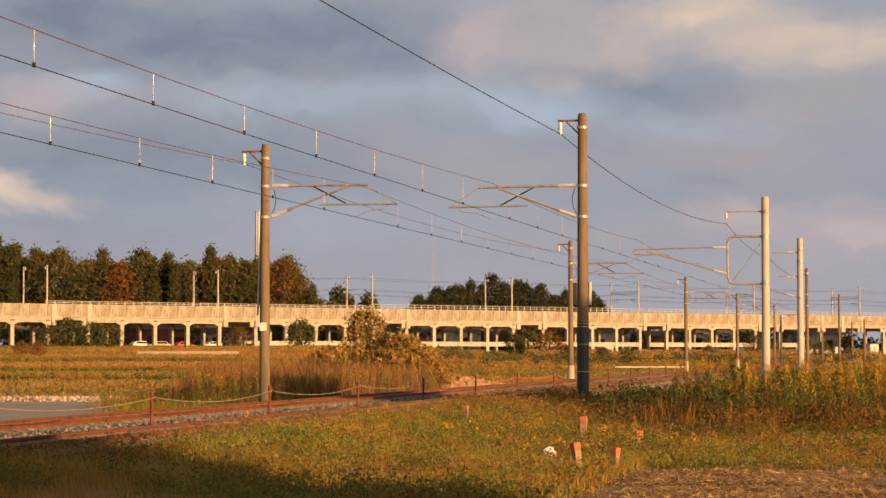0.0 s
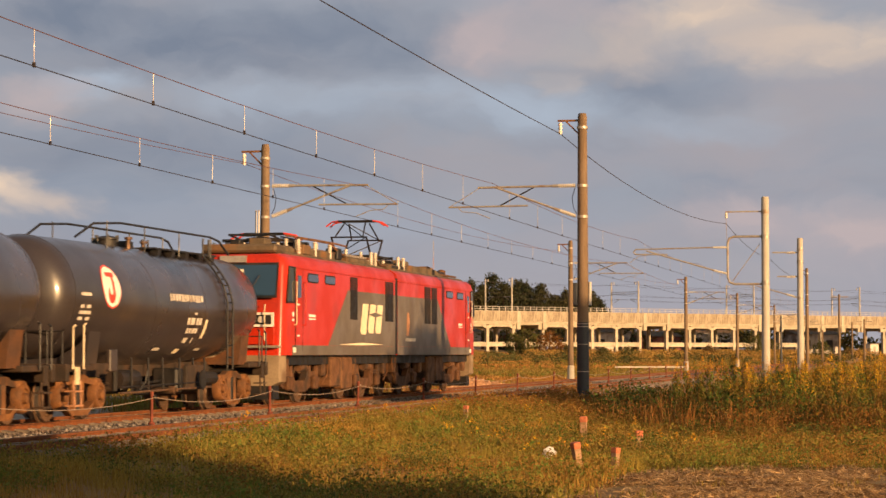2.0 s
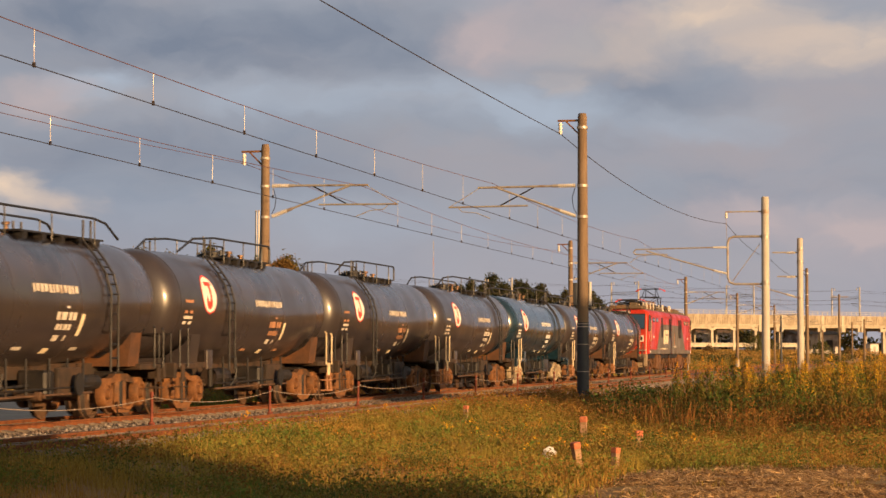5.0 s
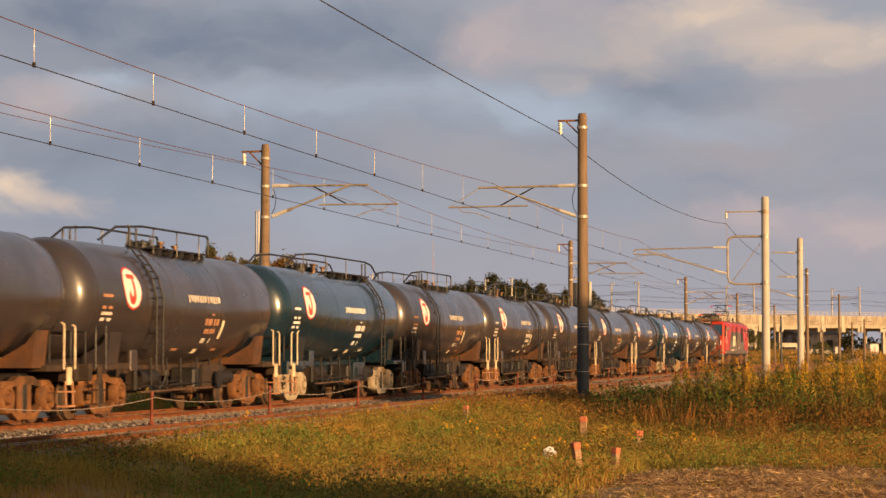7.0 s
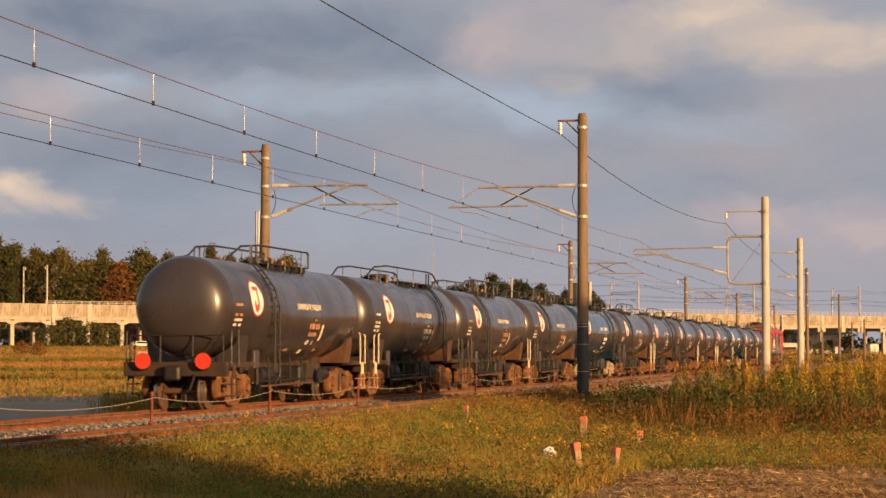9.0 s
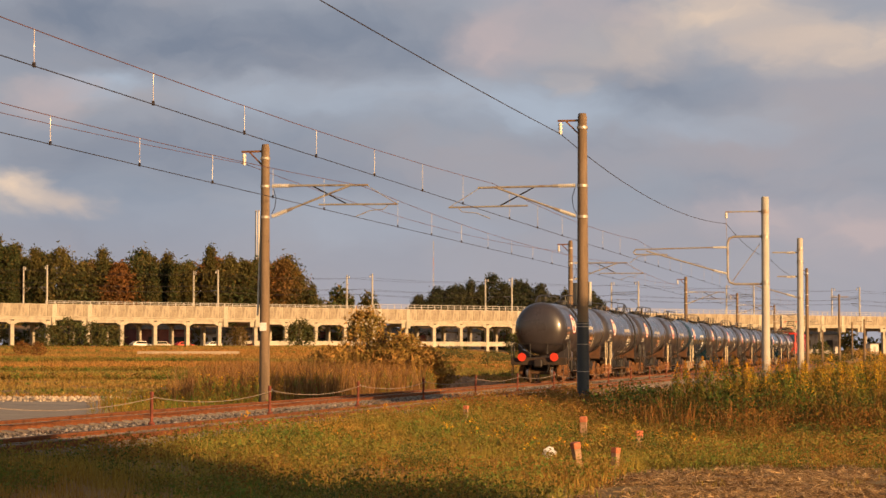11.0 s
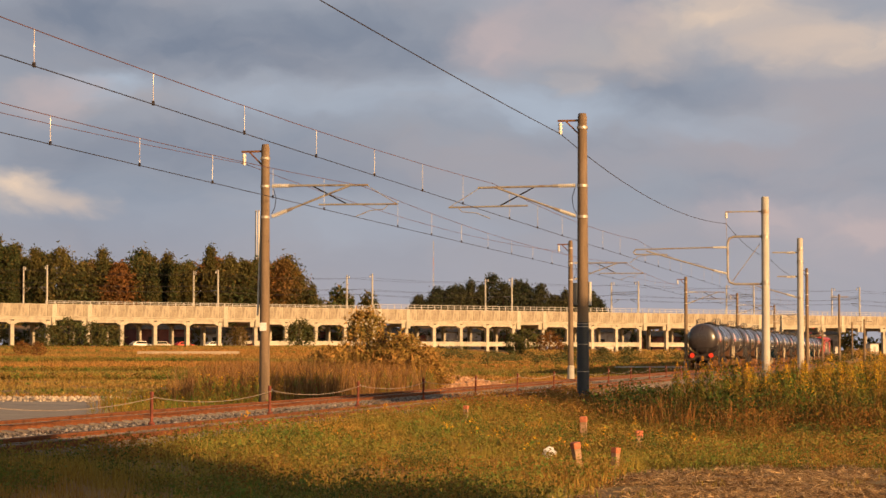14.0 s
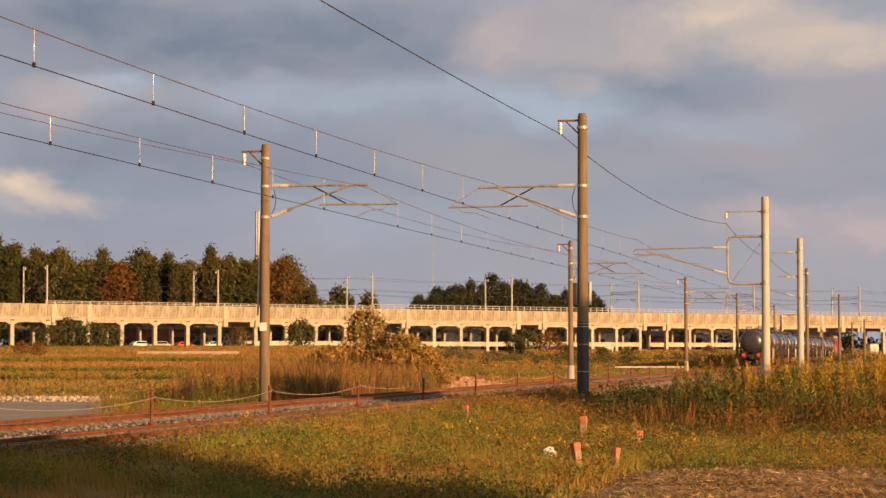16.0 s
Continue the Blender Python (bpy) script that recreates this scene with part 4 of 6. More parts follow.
        for s in (1, -1):
            bm = B()
            pts = [(1.386 * s, 11.64, 2.62), (1.398 * s, 11.02, 2.62), (1.398 * s, 10.99, 3.52), (1.386 * s, 11.45, 3.52)]
            v0 = [bm.verts.new((x, d * y, z)) for x, y, z in pts]
            v1 = [bm.verts.new((x + s * 0.02, d * (y + 0.012), z)) for x, y, z in pts]
            for i in range(4):
                bm.faces.new((v0[i], v0[(i + 1) % 4], v1[(i + 1) % 4], v1[i]))
            bm.faces.new(v0)
            bm.faces.new(v1)
            part("corner_window", bm, DARKGLASS, body, "cab side window in a dark frame")
            frame_pts = [(x + s * 0.022, d * y, z) for x, y, z in pts]
            part("corner_window_frame", pipe(B(), frame_pts + frame_pts[:1], 0.028, 5), UNDERDARK, body)
            part("front_handrail", pipe(B(), [(s * 0.93, d * 11.95, 1.6), (s * 0.93, d * 12.02, 1.65), (s * 0.93, d * 12.02, 2.5), (s * 0.93, d * 11.95, 2.55)], 0.017, 6), HANDRAIL, body)
        bm = B()
        prism(bm, [(-1.30, 1.27), (-1.30, 0.60), (-1.1, 0.50), (1.1, 0.50), (1.30, 0.60), (1.30, 1.27)], d * 11.35, d * 12.0, "Y")
        part("skirt", bm, SKIRT, loco, "grey skirt and buffer beam under the cab")
        part("deck_ledge", box(B(), (-1.32, d * 11.6, 1.46), (1.32, d * 12.12, 1.52)), GALV, loco)
        part("plough", prism(B(), [(d * 11.5, 0.16), (d * 12.05, 0.16), (d * 11.95, 0.5), (d * 11.5, 0.5)], -1.15, 1.15, "X"), UNDERDARK, loco)
        part("coupler", box(box(B(), (-0.12, d * 11.9, 0.75), (0.12, d * 12.35, 1.0), 0.02), (-0.2, d * 12.3, 0.68), (0.2, d * 12.52, 1.06), 0.04), UNDERDARK, loco)
        # roof
        part("roof_walk", prism(B(), [(-1.15, 3.86), (-1.05, 3.94), (1.05, 3.94), (1.15, 3.86)], d * 0.3, d * 11.0, "Y"), ROOFGREY, loco)
        if d > 0:
            part("roof_hatch", prism(B(), [(0.4, 3.93), (0.5, 4.08), (3.0, 4.06), (3.4, 4.14), (7.2, 4.12), (8.4, 3.93)], -1.0, 1.0, "X"), ROOFGREY, loco, "rust-stained equipment hood on the roof")
            part("roof_grille", box(B(), (-1.02, 1.0, 3.96), (1.02, 2.8, 4.05), 0.02), UNDERDARK, loco)
            part("roof_blower", box(B(), (-0.9, 8.3, 3.9), (0.9, 9.1, 4.12), 0.04), UNDERDARK, loco)
            part("roof_pot", lathe(B(), [(3.9, 0.16), (4.2, 0.14), (4.24, 0.08)], 12, "Z", (0.6, 9.9, 0)), BOGIE, loco)
            part("horn", tube(B(), (0.5, 10.8, 3.96), (0.5, 11.2, 3.98), 0.05, 8, 0.08), UNDERDARK, loco)
        else:
            for y0, y1, z in ((-4.2, -1.6, 4.10), (-9.0, -5.6, 4.16), (-11.3, -9.6, 4.12)):
                part("roof_equipment", box(B(), (-1.0, y0, 3.9), (1.0, y1, z), 0.06), ROOFGREY, loco)
            for yy in (-9.9, -9.0, -7.0, -5.0, -3.9, -2.2):
                for x in (0.85, -0.6):
                    part("roof_insulator", insulator(B(), (x, yy, 3.93), (x, yy, 4.32), 0.06, 6), DUSTYWHITE, loco)
            part("bus_bar", pipe(B(), [(0.85, -9.9, 4.40), (0.85, -7.0, 4.42), (0.85, -5.0, 4.42), (0.85, -3.9, 4.40)], 0.03, 6), BOGIE, loco)
            for i in range(8):
                part("roof_grille_bar", box(B(), (0.55, -4.3 + i * 0.3, 4.1), (1.0, -4.2 + i * 0.3, 4.16)), GALV, loco)
        # bogies
        for c in (9.15, 2.4):
            for w in (-1.22, 1.22):
                wheelset("wheelset", d * (c + w), 0.52, loco)
            for s in (1, -1):
                bm = B()
                out = [(-2.0, 0.62), (-1.75, 0.82), (-0.7, 0.86), (-0.45, 0.60), (0.45, 0.60), (0.7, 0.86), (1.75, 0.82), (2.0, 0.62), (1.6, 0.42), (0.9, 0.40), (0.5, 0.30), (-0.5, 0.30), (-0.9, 0.40), (-1.6, 0.42)]
                prism(bm, [(d * (c + u), v) for u, v in out], s * 0.86, s * 1.02, "X")
                for w in (-1.22, 1.22):
                    box(bm, (s * 1.0, d * (c + w) - 0.2, 0.36), (s * 1.14, d * (c + w) + 0.2, 0.72), 0.04)
                    for q in (-0.36, 0.36):
                        tube(bm, (s * 0.98, d * (c + w + q), 0.70), (s * 0.98, d * (c + w + q), 1.14), 0.09, 10)
                part("bogie_frame", bm, BOGIE_LOCO, loco, "rusty brown bogie side frame")
                part("brake_cylinder", tube(B(), (s * 1.05, d * (c - 0.3), 0.95), (s * 1.05, d * (c + 0.35), 0.95), 0.11, 10), UNDER, loco)
                for q in (-1.75, 1.75):
                    part("sand_box", box(B(), (s * 0.9, d * (c + q) - 0.17, 0.70), (s * 1.2, d * (c + q) + 0.17, 1.22), 0.04), UNDER, loco)
                part("air_pipe", pipe(B(), [(s * 1.18, d * (c - 2.1), 1.18), (s * 1.18, d * (c - 2.1), 0.75), (s * 1.15, d * (c - 1.7), 0.5)], 0.02, 5), BOGIE, loco)
        for s in (1, -1):
            for y0, y1, z in ((4.75, 5.85, 0.32), (5.95, 7.0, 0.40)):
                part("underfloor_box", box(B(), (s * 0.7, d * y0, z), (s * 1.28, d * y1, 1.22), 0.04), UNDER, loco, "dusty brown equipment case")
        part("underframe", box(B(), (-1.2, d * 0.3, 1.02), (1.2, d * 11.4, 1.27)), UNDERDARK, loco)
        part("inner_chassis", box(B(), (-0.5, d * 0.6, 0.6), (0.5, d * 11.0, 1.05)), UNDERDARK, loco)
    part("gangway", box(B(), (-1.395, -0.175, 1.30), (1.395, 0.175, 3.60)), UNDERDARK, loco, "black bellows between the two sections")
    for i in range(26):
        y = -11.0 + i * 0.84 + rng.uniform(-0.2, 0.2)
        x = rng.uniform(-0.9, 0.9)
        k = rng.uniform(0.12, 0.34)
        z = 4.10 if y < 0 else 4.08
        part("roof_fitting", box(B(), (x - k, y - k * 1.3, 3.95), (x + k, y + k * 1.3, z + rng.uniform(0.02, 0.22)), 0.03), UNDERDARK if i % 3 else ROOFGREY, loco)
    for x in (-0.95, 0.95):
        part("roof_conduit", pipe(B(), [(x, -11.2, 4.0), (x, -6.0, 4.02), (x * 0.96, -5.7, 4.14), (x * 0.96, -0.6, 4.14), (x, -0.3, 4.0), (x, 10.6, 4.0)], 0.035, 6), UNDER, loco)
    for y in (-9.2, -7.6, -6.1, -1.5, -1.0, 1.9, 2.6):
        for x in (0.98, -0.98):
            part("edge_insulator", insulator(B(), (x, y, 3.94), (x, y, 4.34), 0.07, 6), DUSTYWHITE, loco)
    part("edge_bus_bar", pipe(B(), [(0.98, -9.2, 4.38), (0.98, -6.1, 4.38), (0.98, -5.4, 4.22)], 0.035, 6), BOGIE, loco)
    for y0, y1, z in ((2.9, 4.4, 4.30), (6.6, 8.0, 4.24)):
        part("roof_cover", prism(B(), [(y0, 3.94), (y0 + 0.25, z), (y1 - 0.35, z - 0.03), (y1, 3.94)], -0.8, 0.8, "X"), ROOFGREY, loco, "rust-stained hood on the roof")
    # pantographs: one raised, one folded
    for yc, up in ((0.2 - 1.0 + 1.4, True), (-8.9, False)):
        zt = 5.40 if up else 4.5
        zb = 4.32
        base = part("pantograph_base", box(B(), (-0.9, yc - 1.0, 4.24), (0.9, yc - 0.9, 4.32)), UNDERDARK, loco)
        part("base_beam", box(B(), (-0.9, yc + 0.9, 4.24), (0.9, yc + 1.0, 4.32)), UNDERDARK, base)
        for x in (-0.75, 0.75):
            part("base_beam", box(B(), (x - 0.05, yc - 0.9, 4.25), (x + 0.05, yc + 0.9, 4.31)), UNDERDARK, base)
        for x in (-0.6, 0.6):
            for q in (-0.9, 0.9):
                part("pantograph_insulator", insulator(B(), (x, yc + q, 3.93), (x, yc + q, 4.26), 0.07, 5), DUSTYWHITE, loco)
        zm = (zb + zt) / 2
        w = 1.0 if up else 1.5

        def bar(p, q, r):
            part("pantograph_bar", tube(B(), p, q, r, 6), UNDERDARK, base)

        for x in (-0.55, 0.55):
            for q in (-1, 1):
                bar((x, yc + q * 0.45, zb), (x, yc + q * w, zm), 0.03)
                bar((x * 0.8, yc + q * w, zm), (x * 0.6, yc + q * 0.25, zt - 0.06), 0.024)
        for q in (-1, 1):
            bar((-0.55, yc + q * w, zm), (0.55, yc + q * w, zm), 0.024)
            bar((-0.55, yc + q * 0.45, zb), (0.55, yc + q * w, zm), 0.016)
            bar((0.44, yc + q * w, zm), (-0.33, yc + q * 0.25, zt - 0.06), 0.016)
        for q in (-0.22, 0.22):
            part("pan_head", pipe(B(), [(-0.55, yc + q, zt), (0.55, yc + q, zt)], 0.028, 6), UNDERDARK, loco)
            for s in (-1, 1):
                part("pan_horn", pipe(B(), [(s * 0.55, yc + q, zt), (s * 0.75, yc + q, zt - 0.03), (s * 0.93, yc + q, zt - 0.16)], 0.026, 6), REDMARK, loco, "red pan horn")
    return loco


def on_tank(y, z, r, zc):
    """The x at which a tank of that radius has the height z on its track side."""
    return math.sqrt(max(r * r - (z - zc) ** 2, 0.01))


def make_tank_car(paint, bogie_mat, variant, label):
    car = thing("tank_car", pose(FAR_TRACK, 0, 0), label, "tank car", "tank cars")
    zc, R, r = 2.33, 1.31, 1.19

    def rad(y):
        u = abs(y)
        return R if u < 1.6 else R + (r - R) * min((u - 1.6) / 4.2, 1)

    def zoff(y):
        # the tank's belly rises to its ends while its top stays level
        return R - rad(y)

    bm = B()
    rings = []
    n = 48
    prof = [(-6.42, 0.30), (-6.38, 0.62), (-6.28, 0.92), (-6.12, 1.10), (-5.9, 1.175), (-5.75, None), (-3.6, None), (-1.62, None), (1.62, None), (3.6, None), (5.75, None), (5.9, 1.175), (6.12, 1.10), (6.28, 0.92), (6.38, 0.62), (6.42, 0.30)]
    for y, k in prof:
        rr = k or rad(y)
        c = zc + zoff(y) * (1 if k is None else 1)
        rings.append([bm.verts.new((rr * math.cos(2 * math.pi * i / n), y, c + rr * math.sin(2 * math.pi * i / n))) for i in range(n)])
    for r0, r1 in zip(rings, rings[1:]):
        for i in range(n):
            bm.faces.new((r0[i], r0[(i + 1) % n], r1[(i + 1) % n], r1[i]))
    bm.faces.new(rings[0])
    bm.faces.new(rings[-1])
    tank = part("tank", bm, paint, car, smooth=True)
    for y in (-5.78, -1.6, 1.6, 5.78):
        bm = B()
        lathe(bm, [(y - 0.02, rad(y) + 0.004), (y + 0.02, rad(y) + 0.004)], 48, "Y", (0, 0, zc + zoff(y)))
        part("weld_seam", bm, paint, tank, smooth=True)

    def decal(name, y0, y1, z0, z1, m, out=0.008, ell=False, side=1):
        """Paint on the curved tank side."""
        bm = B()
        rows = 16 if ell else 5
        grid = []
        for j in range(rows + 1):
            z = z0 + (z1 - z0) * j / rows
            w = math.sqrt(max(1 - (2 * j / rows - 1) ** 2, 0.0)) if ell else 1
            line = []
            for i in range(7):
                u = (i / 6 - 0.5) * w + 0.5
                y = y0 + (y1 - y0) * u
                rr = rad(y)
                x = on_tank(y, z, rr + out, zc + zoff(y))
                line.append(bm.verts.new((side * x, y, z)))
            grid.append(line)
        for a, b in zip(grid, grid[1:]):
            for i in range(6):
                try:
                    bm.faces.new((a[i], a[i + 1], b[i + 1], b[i]))
                except ValueError:
                    pass
        return part(name, bm, m, tank)

    de = (0.05, 0.22, 0.24)[variant]
    dt = (0.0, 0.10, 0.16)[variant]
    for side in (1, -1):
        decal("emblem_rim", -4.69 + de, -3.75 + de, 2.21, 3.11, REDMARK, 0.006, True, side)
        decal("emblem_disc", -4.66 + de, -3.78 + de, 2.245, 3.075, WHITE, 0.011, True, side)
        decal("emblem_bar", -4.42 + de, -4.00 + de, 2.86, 2.95, REDMARK, 0.016, side=side)
        decal("emblem_stem", -4.19 + de, -4.08 + de, 2.48, 2.87, REDMARK, 0.015, side=side)
        decal("emblem_drop", -4.44 + de, -4.08 + de, 2.32, 2.66, REDMARK, 0.014, True, side)
        decal("emblem_notch", -4.36 + de, -4.20 + de, 2.49, 2.72, WHITE, 0.018, True, side)
        pale = WHITE if variant == 0 else DUSTYWHITE
        for z, segs in ((2.48, ((-5.55, -5.05),)), (2.24, ((-5.55, -5.36), (-5.25, -5.05))), (2.12, ((-5.55, -5.02),)), (2.00, ((-5.55, -5.34), (-5.2, -5.02)))):
            for a, b in segs:
                decal("marking_bar", a, b, z - 0.032, z + 0.032, RUDDY if variant == 2 and z > 2.2 else pale, side=side)
        y = -0.85 + dt
        for w in (0.10, 0.15, 0.12, 0.16, 0.13, 0.08, 0.15, 0.12, 0.16, 0.14, 0.10, 0.15):
            decal("title_bar", y, y + w, 2.45 + 0.02 * (w > 0.14), 2.61, pale, side=side)
            y += w + 0.055
        for z, h, segs in ((2.20, 0.022, ((0.76, 0.92),)), (2.03, 0.075, ((0.34, 0.52), (0.56, 0.84), (0.94, 1.08), (1.12, 1.30))), (1.82, 0.055, ((0.42, 0.56), (0.60, 0.74), (0.80, 0.98), (1.02, 1.16))), (1.61, 0.055, ((0.50, 0.76), (1.04, 1.12)))):
            for a, b in segs:
                decal("marking_bar", a + dt, b + dt, z - h, z + h, RUDDY if variant == 2 and z > 1.7 else pale, side=side)
        decal("chart_panel", 0.44 + dt, 0.74 + dt, 1.32, 1.42, CREAM, side=side)
        if variant != 0:
            decal("chart_panel", 1.55 + dt, 1.74 + dt, 1.66, 2.08, CREAM, side=side)
        for a in (-0.9, 1.9):
            decal("marking_bar", a, a + 0.42, 1.38, 1.44, RUDDY if variant == 2 else pale, side=side)
    hy = -1.3 if variant != 2 else -0.4
    # hatch, platform and rails on top
    top = zc + R
    for dy, dx, h in ((0, 0.05, 0.15), (0.42, -0.2, 0.11)):
        bm = lathe(B(), [(top - 0.1, 0.20), (top + h - 0.04, 0.20), (top + h - 0.03, 0.25), (top + h, 0.25), (top + h + 0.04, 0.14)], 18, "Z", (dx, hy + dy, 0))
        hatch = part("hatch", bm, TOPGEAR, car, "black filling hatch with clamps")
        for k in range(6):
            a = k * math.pi / 3
            cx, cy = dx + 0.25 * math.cos(a), hy + dy + 0.25 * math.sin(a)
            part("clamp", tube(B(), (cx, cy, top + h - 0.08), (cx, cy, top + h + 0.06), 0.022, 6), TOPGEAR, hatch)
    part("valve_box", box(B(), (-0.25, hy + 0.75, top - 0.05), (0.25, hy + 1.10, top + 0.13), 0.03), TOPGEAR, car)
    for x, dy, h in ((0.3, 0.62, 0.20), (0.05, 1.32, 0.24), (0.28, 1.62, 0.16)):
        part("valve", lathe(B(), [(top - 0.05, 0.05), (top + h - 0.06, 0.045), (top + h - 0.05, 0.085), (top + h, 0.085)], 10, "Z", (x, hy + dy, 0)), WHEEL, car, "bare metal valve")
    p0, p1 = (0.2, 4.5) if variant != 2 else (-0.9, 2.6)
    part("platform", box(B(), (-0.60, p0, top - 0.015), (0.60, p1, top + 0.02)), TOPGEAR, car, "dark walkway on the tank top")
    k = 5
    for i in range(k):
        y = p0 + 0.3 + (p1 - p0 - 0.6) * i / (k - 1)
        for s in (1, -1):
            part("platform_bracket", prism(B(), [(s * 0.35, top - 0.02), (s * 0.60, top - 0.02), (s * 0.58, top - 0.18)], y - 0.10, y + 0.10, "Y"), TOPGEAR, car)
    for s in (1, -1):
        r0, r1 = (-4.3, 4.2) if variant != 2 else (-4.2, 2.2)
        pts = [(s * 0.55, r0, top + 0.02), (s * 0.58, r0 + 0.9, top + 0.34), (s * 0.6, r0 + 2.4, top + 0.43), (s * 0.62, r1 - 0.3, top + 0.43), (s * 0.64, r1 + 0.3, top + 0.36), (s * 0.68, r1 + 0.9, top + 0.06)]
        if variant == 2:
            pts = pts[:3] + [(s * 0.62, 2.5, top + 0.43), (s * 0.63, 2.56, top + 0.36), (s * 0.63, 2.56, top - 0.01)]
        part("top_handrail", pipe(B(), pts, 0.027, 6), TOPGEAR, car)
        for i in range(4):
            y = r0 + 1.6 + (r1 - r0 - 1.8) * i / 3
            part("handrail_post", tube(B(), (s * 0.6, y, top - 0.14), (s * 0.6, y, top + 0.43), 0.016, 5), TOPGEAR, car)
    # ladder on each flank
    ly = 3.2 if variant != 2 else -2.75
    for s in (1, -1):
        lp = []
        for z in (top + 0.35, top - 0.05, 3.2, 2.9, 2.5, 2.1, 1.5, 0.95):
            x = 0.75 if z > top - 0.1 else (on_tank(ly, z, rad(ly), zc + zoff(ly)) + 0.10 if z > 2.2 else rad(ly) + 0.09)
            lp.append((s * x, z))
        ladder = part("ladder", pipe(B(), [(x, ly - 0.2, z) for x, z in lp], 0.026, 6), TOPGEAR, car, "dark steel ladder bent round the tank")
        part("ladder_rail", pipe(B(), [(x, ly + 0.2, z) for x, z in lp], 0.026, 6), TOPGEAR, ladder)
        for (x0, z0), (x1, z1) in zip(lp[1:], lp[2:]):
            for k in (0, 0.5):
                x, z = x0 + (x1 - x0) * k, z0 + (z1 - z0) * k
                part("rung", tube(B(), (x, ly - 0.2, z), (x, ly + 0.2, z), 0.020, 5), TOPGEAR, ladder)
    # underframe
    FRAME_M = paint if variant == 0 else TANKDIRT
    cream_end = 1 if variant == 2 else -1
    for s in (1, -1):
        part("brake_pipe", pipe(B(), [(s * 0.6, -3.7, 0.72), (s * 0.62, -1.2, 0.66), (s * 0.58, 1.0, 0.72), (s * 0.62, 3.6, 0.66)], 0.03, 6), UNDERDARK, car)
        part("brake_lever", box(B(), (s * 0.5, -0.9, 0.42), (s * 0.58, 0.9, 0.60), 0.02), UNDERDARK, car)
        part("valve_chest", box(B(), (s * 0.35, 0.7, 0.45), (s * 0.95, 1.15, 1.0), 0.05), UNDERDARK, car)
        part("air_tank", tube(B(), (s * 0.85, 2.55, 0.75), (s * 0.85, 3.45, 0.75), 0.15, 12), UNDERDARK, car)
    part("centre_sill", box(B(), (-0.35, -6.0, 0.82), (0.35, 6.0, 1.12)), FRAME_M, car)
    for e in (1, -1):
        part("end_platform", box(B(), (-1.25, e * 5.0, 0.98), (1.25, e * 6.42, 1.10), 0.02), FRAME_M, car, "dusty end platform")
        part("buffer_beam", box(B(), (-1.28, e * 6.30, 0.78), (1.28, e * 6.46, 1.12), 0.02), FRAME_M, car)
        part("coupler", box(box(B(), (-0.11, e * 6.3, 0.74), (0.11, e * 6.62, 0.98), 0.02), (-0.19, e * 6.52, 0.68), (0.19, e * 6.72, 1.04), 0.05), UNDERDARK, car)
        part("air_hose", pipe(B(), [(0.45, e * 6.4, 0.85), (0.5, e * 6.6, 0.7), (0.42, e * 6.62, 0.48), (0.3, e * 6.6, 0.40)], 0.03, 6), UNDERDARK, car)
        part("end_railing", pipe(B(), [(-1.15, e * 6.36, 1.1), (-1.15, e * 6.36, 1.74), (1.15, e * 6.36, 1.74), (1.15, e * 6.36, 1.1)], 0.022, 6), UNDERDARK, car)
        for x in (-0.4, 0.4):
            part("railing_post", tube(B(), (x, e * 6.36, 1.1), (x, e * 6.36, 1.74), 0.02, 6), UNDERDARK, car)
        part("saddle", prism(B(), [(-1.12, 1.05), (-1.20, 1.75), (-1.0, 1.5), (-0.5, 1.22), (0.5, 1.22), (1.0, 1.5), (1.20, 1.75), (1.12, 1.05)], e * 4.55, e * 5.15, "Y"), SADDLE if variant and e > 0 else paint, car, "rust-dusted saddle plate that bears the tank")
        for s in (1, -1):
            for q, h in ((5.66, 0.84), (6.20, 0.80)):
                part("step_handrail", pipe(B(), [(s * 1.30, e * q, 1.02), (s * 1.30, e * q, 1.02 + h), (s * 1.30, e * (q - 0.12), 1.06 + h)], 0.021, 6), HANDRAIL if e == cream_end else TOPGEAR, car, "grab rail by the steps")
            part("step_plate", box(B(), (s * 1.26, e * 5.95 - 0.09, 0.72), (s * 1.31, e * 5.95 + 0.09, 1.06), 0.01), HANDRAIL if e == cream_end else FRAME_M, car)
            bm = pipe(B(), [(s * 1.28, e * 5.78, 0.8), (s * 1.30, e * 5.78, 0.32), (s * 1.30, e * 6.12, 0.32), (s * 1.28, e * 6.12, 0.8)], 0.02, 6)
            box(bm, (s * 1.12, e * 5.95 - 0.2, 0.30), (s * 1.34, e * 5.95 + 0.2, 0.335))
            box(bm, (s * 1.12, e * 5.95 - 0.2, 0.58), (s * 1.34, e * 5.95 + 0.2, 0.61))
            part("step", bm, RUDDY if e == cream_end else FRAME_M, car)
        # bogie
        c = e * 4.85
        for w in (-0.95, 0.95):
            wheelset("wheelset", c + w, 0.43, car)
        for s in (1, -1):
            bm = B()
            prism(bm, [(c + u, v) for u, v in ((-1.22, 0.66), (-1.16, 0.80), (-0.55, 0.82), (-0.32, 0.90), (0.32, 0.90), (0.55, 0.82), (1.16, 0.80), (1.22, 0.66), (0.60, 0.70), (0.30, 0.74), (-0.30, 0.74), (-0.60, 0.70))], s * 0.74, s * 0.88, "X")
            prism(bm, [(c + u, v) for u, v in ((-0.78, 0.40), (-0.42, 0.22), (0.42, 0.22), (0.78, 0.40), (0.74, 0.28), (0.40, 0.10), (-0.40, 0.10), (-0.74, 0.28))], s * 0.75, s * 0.90, "X")
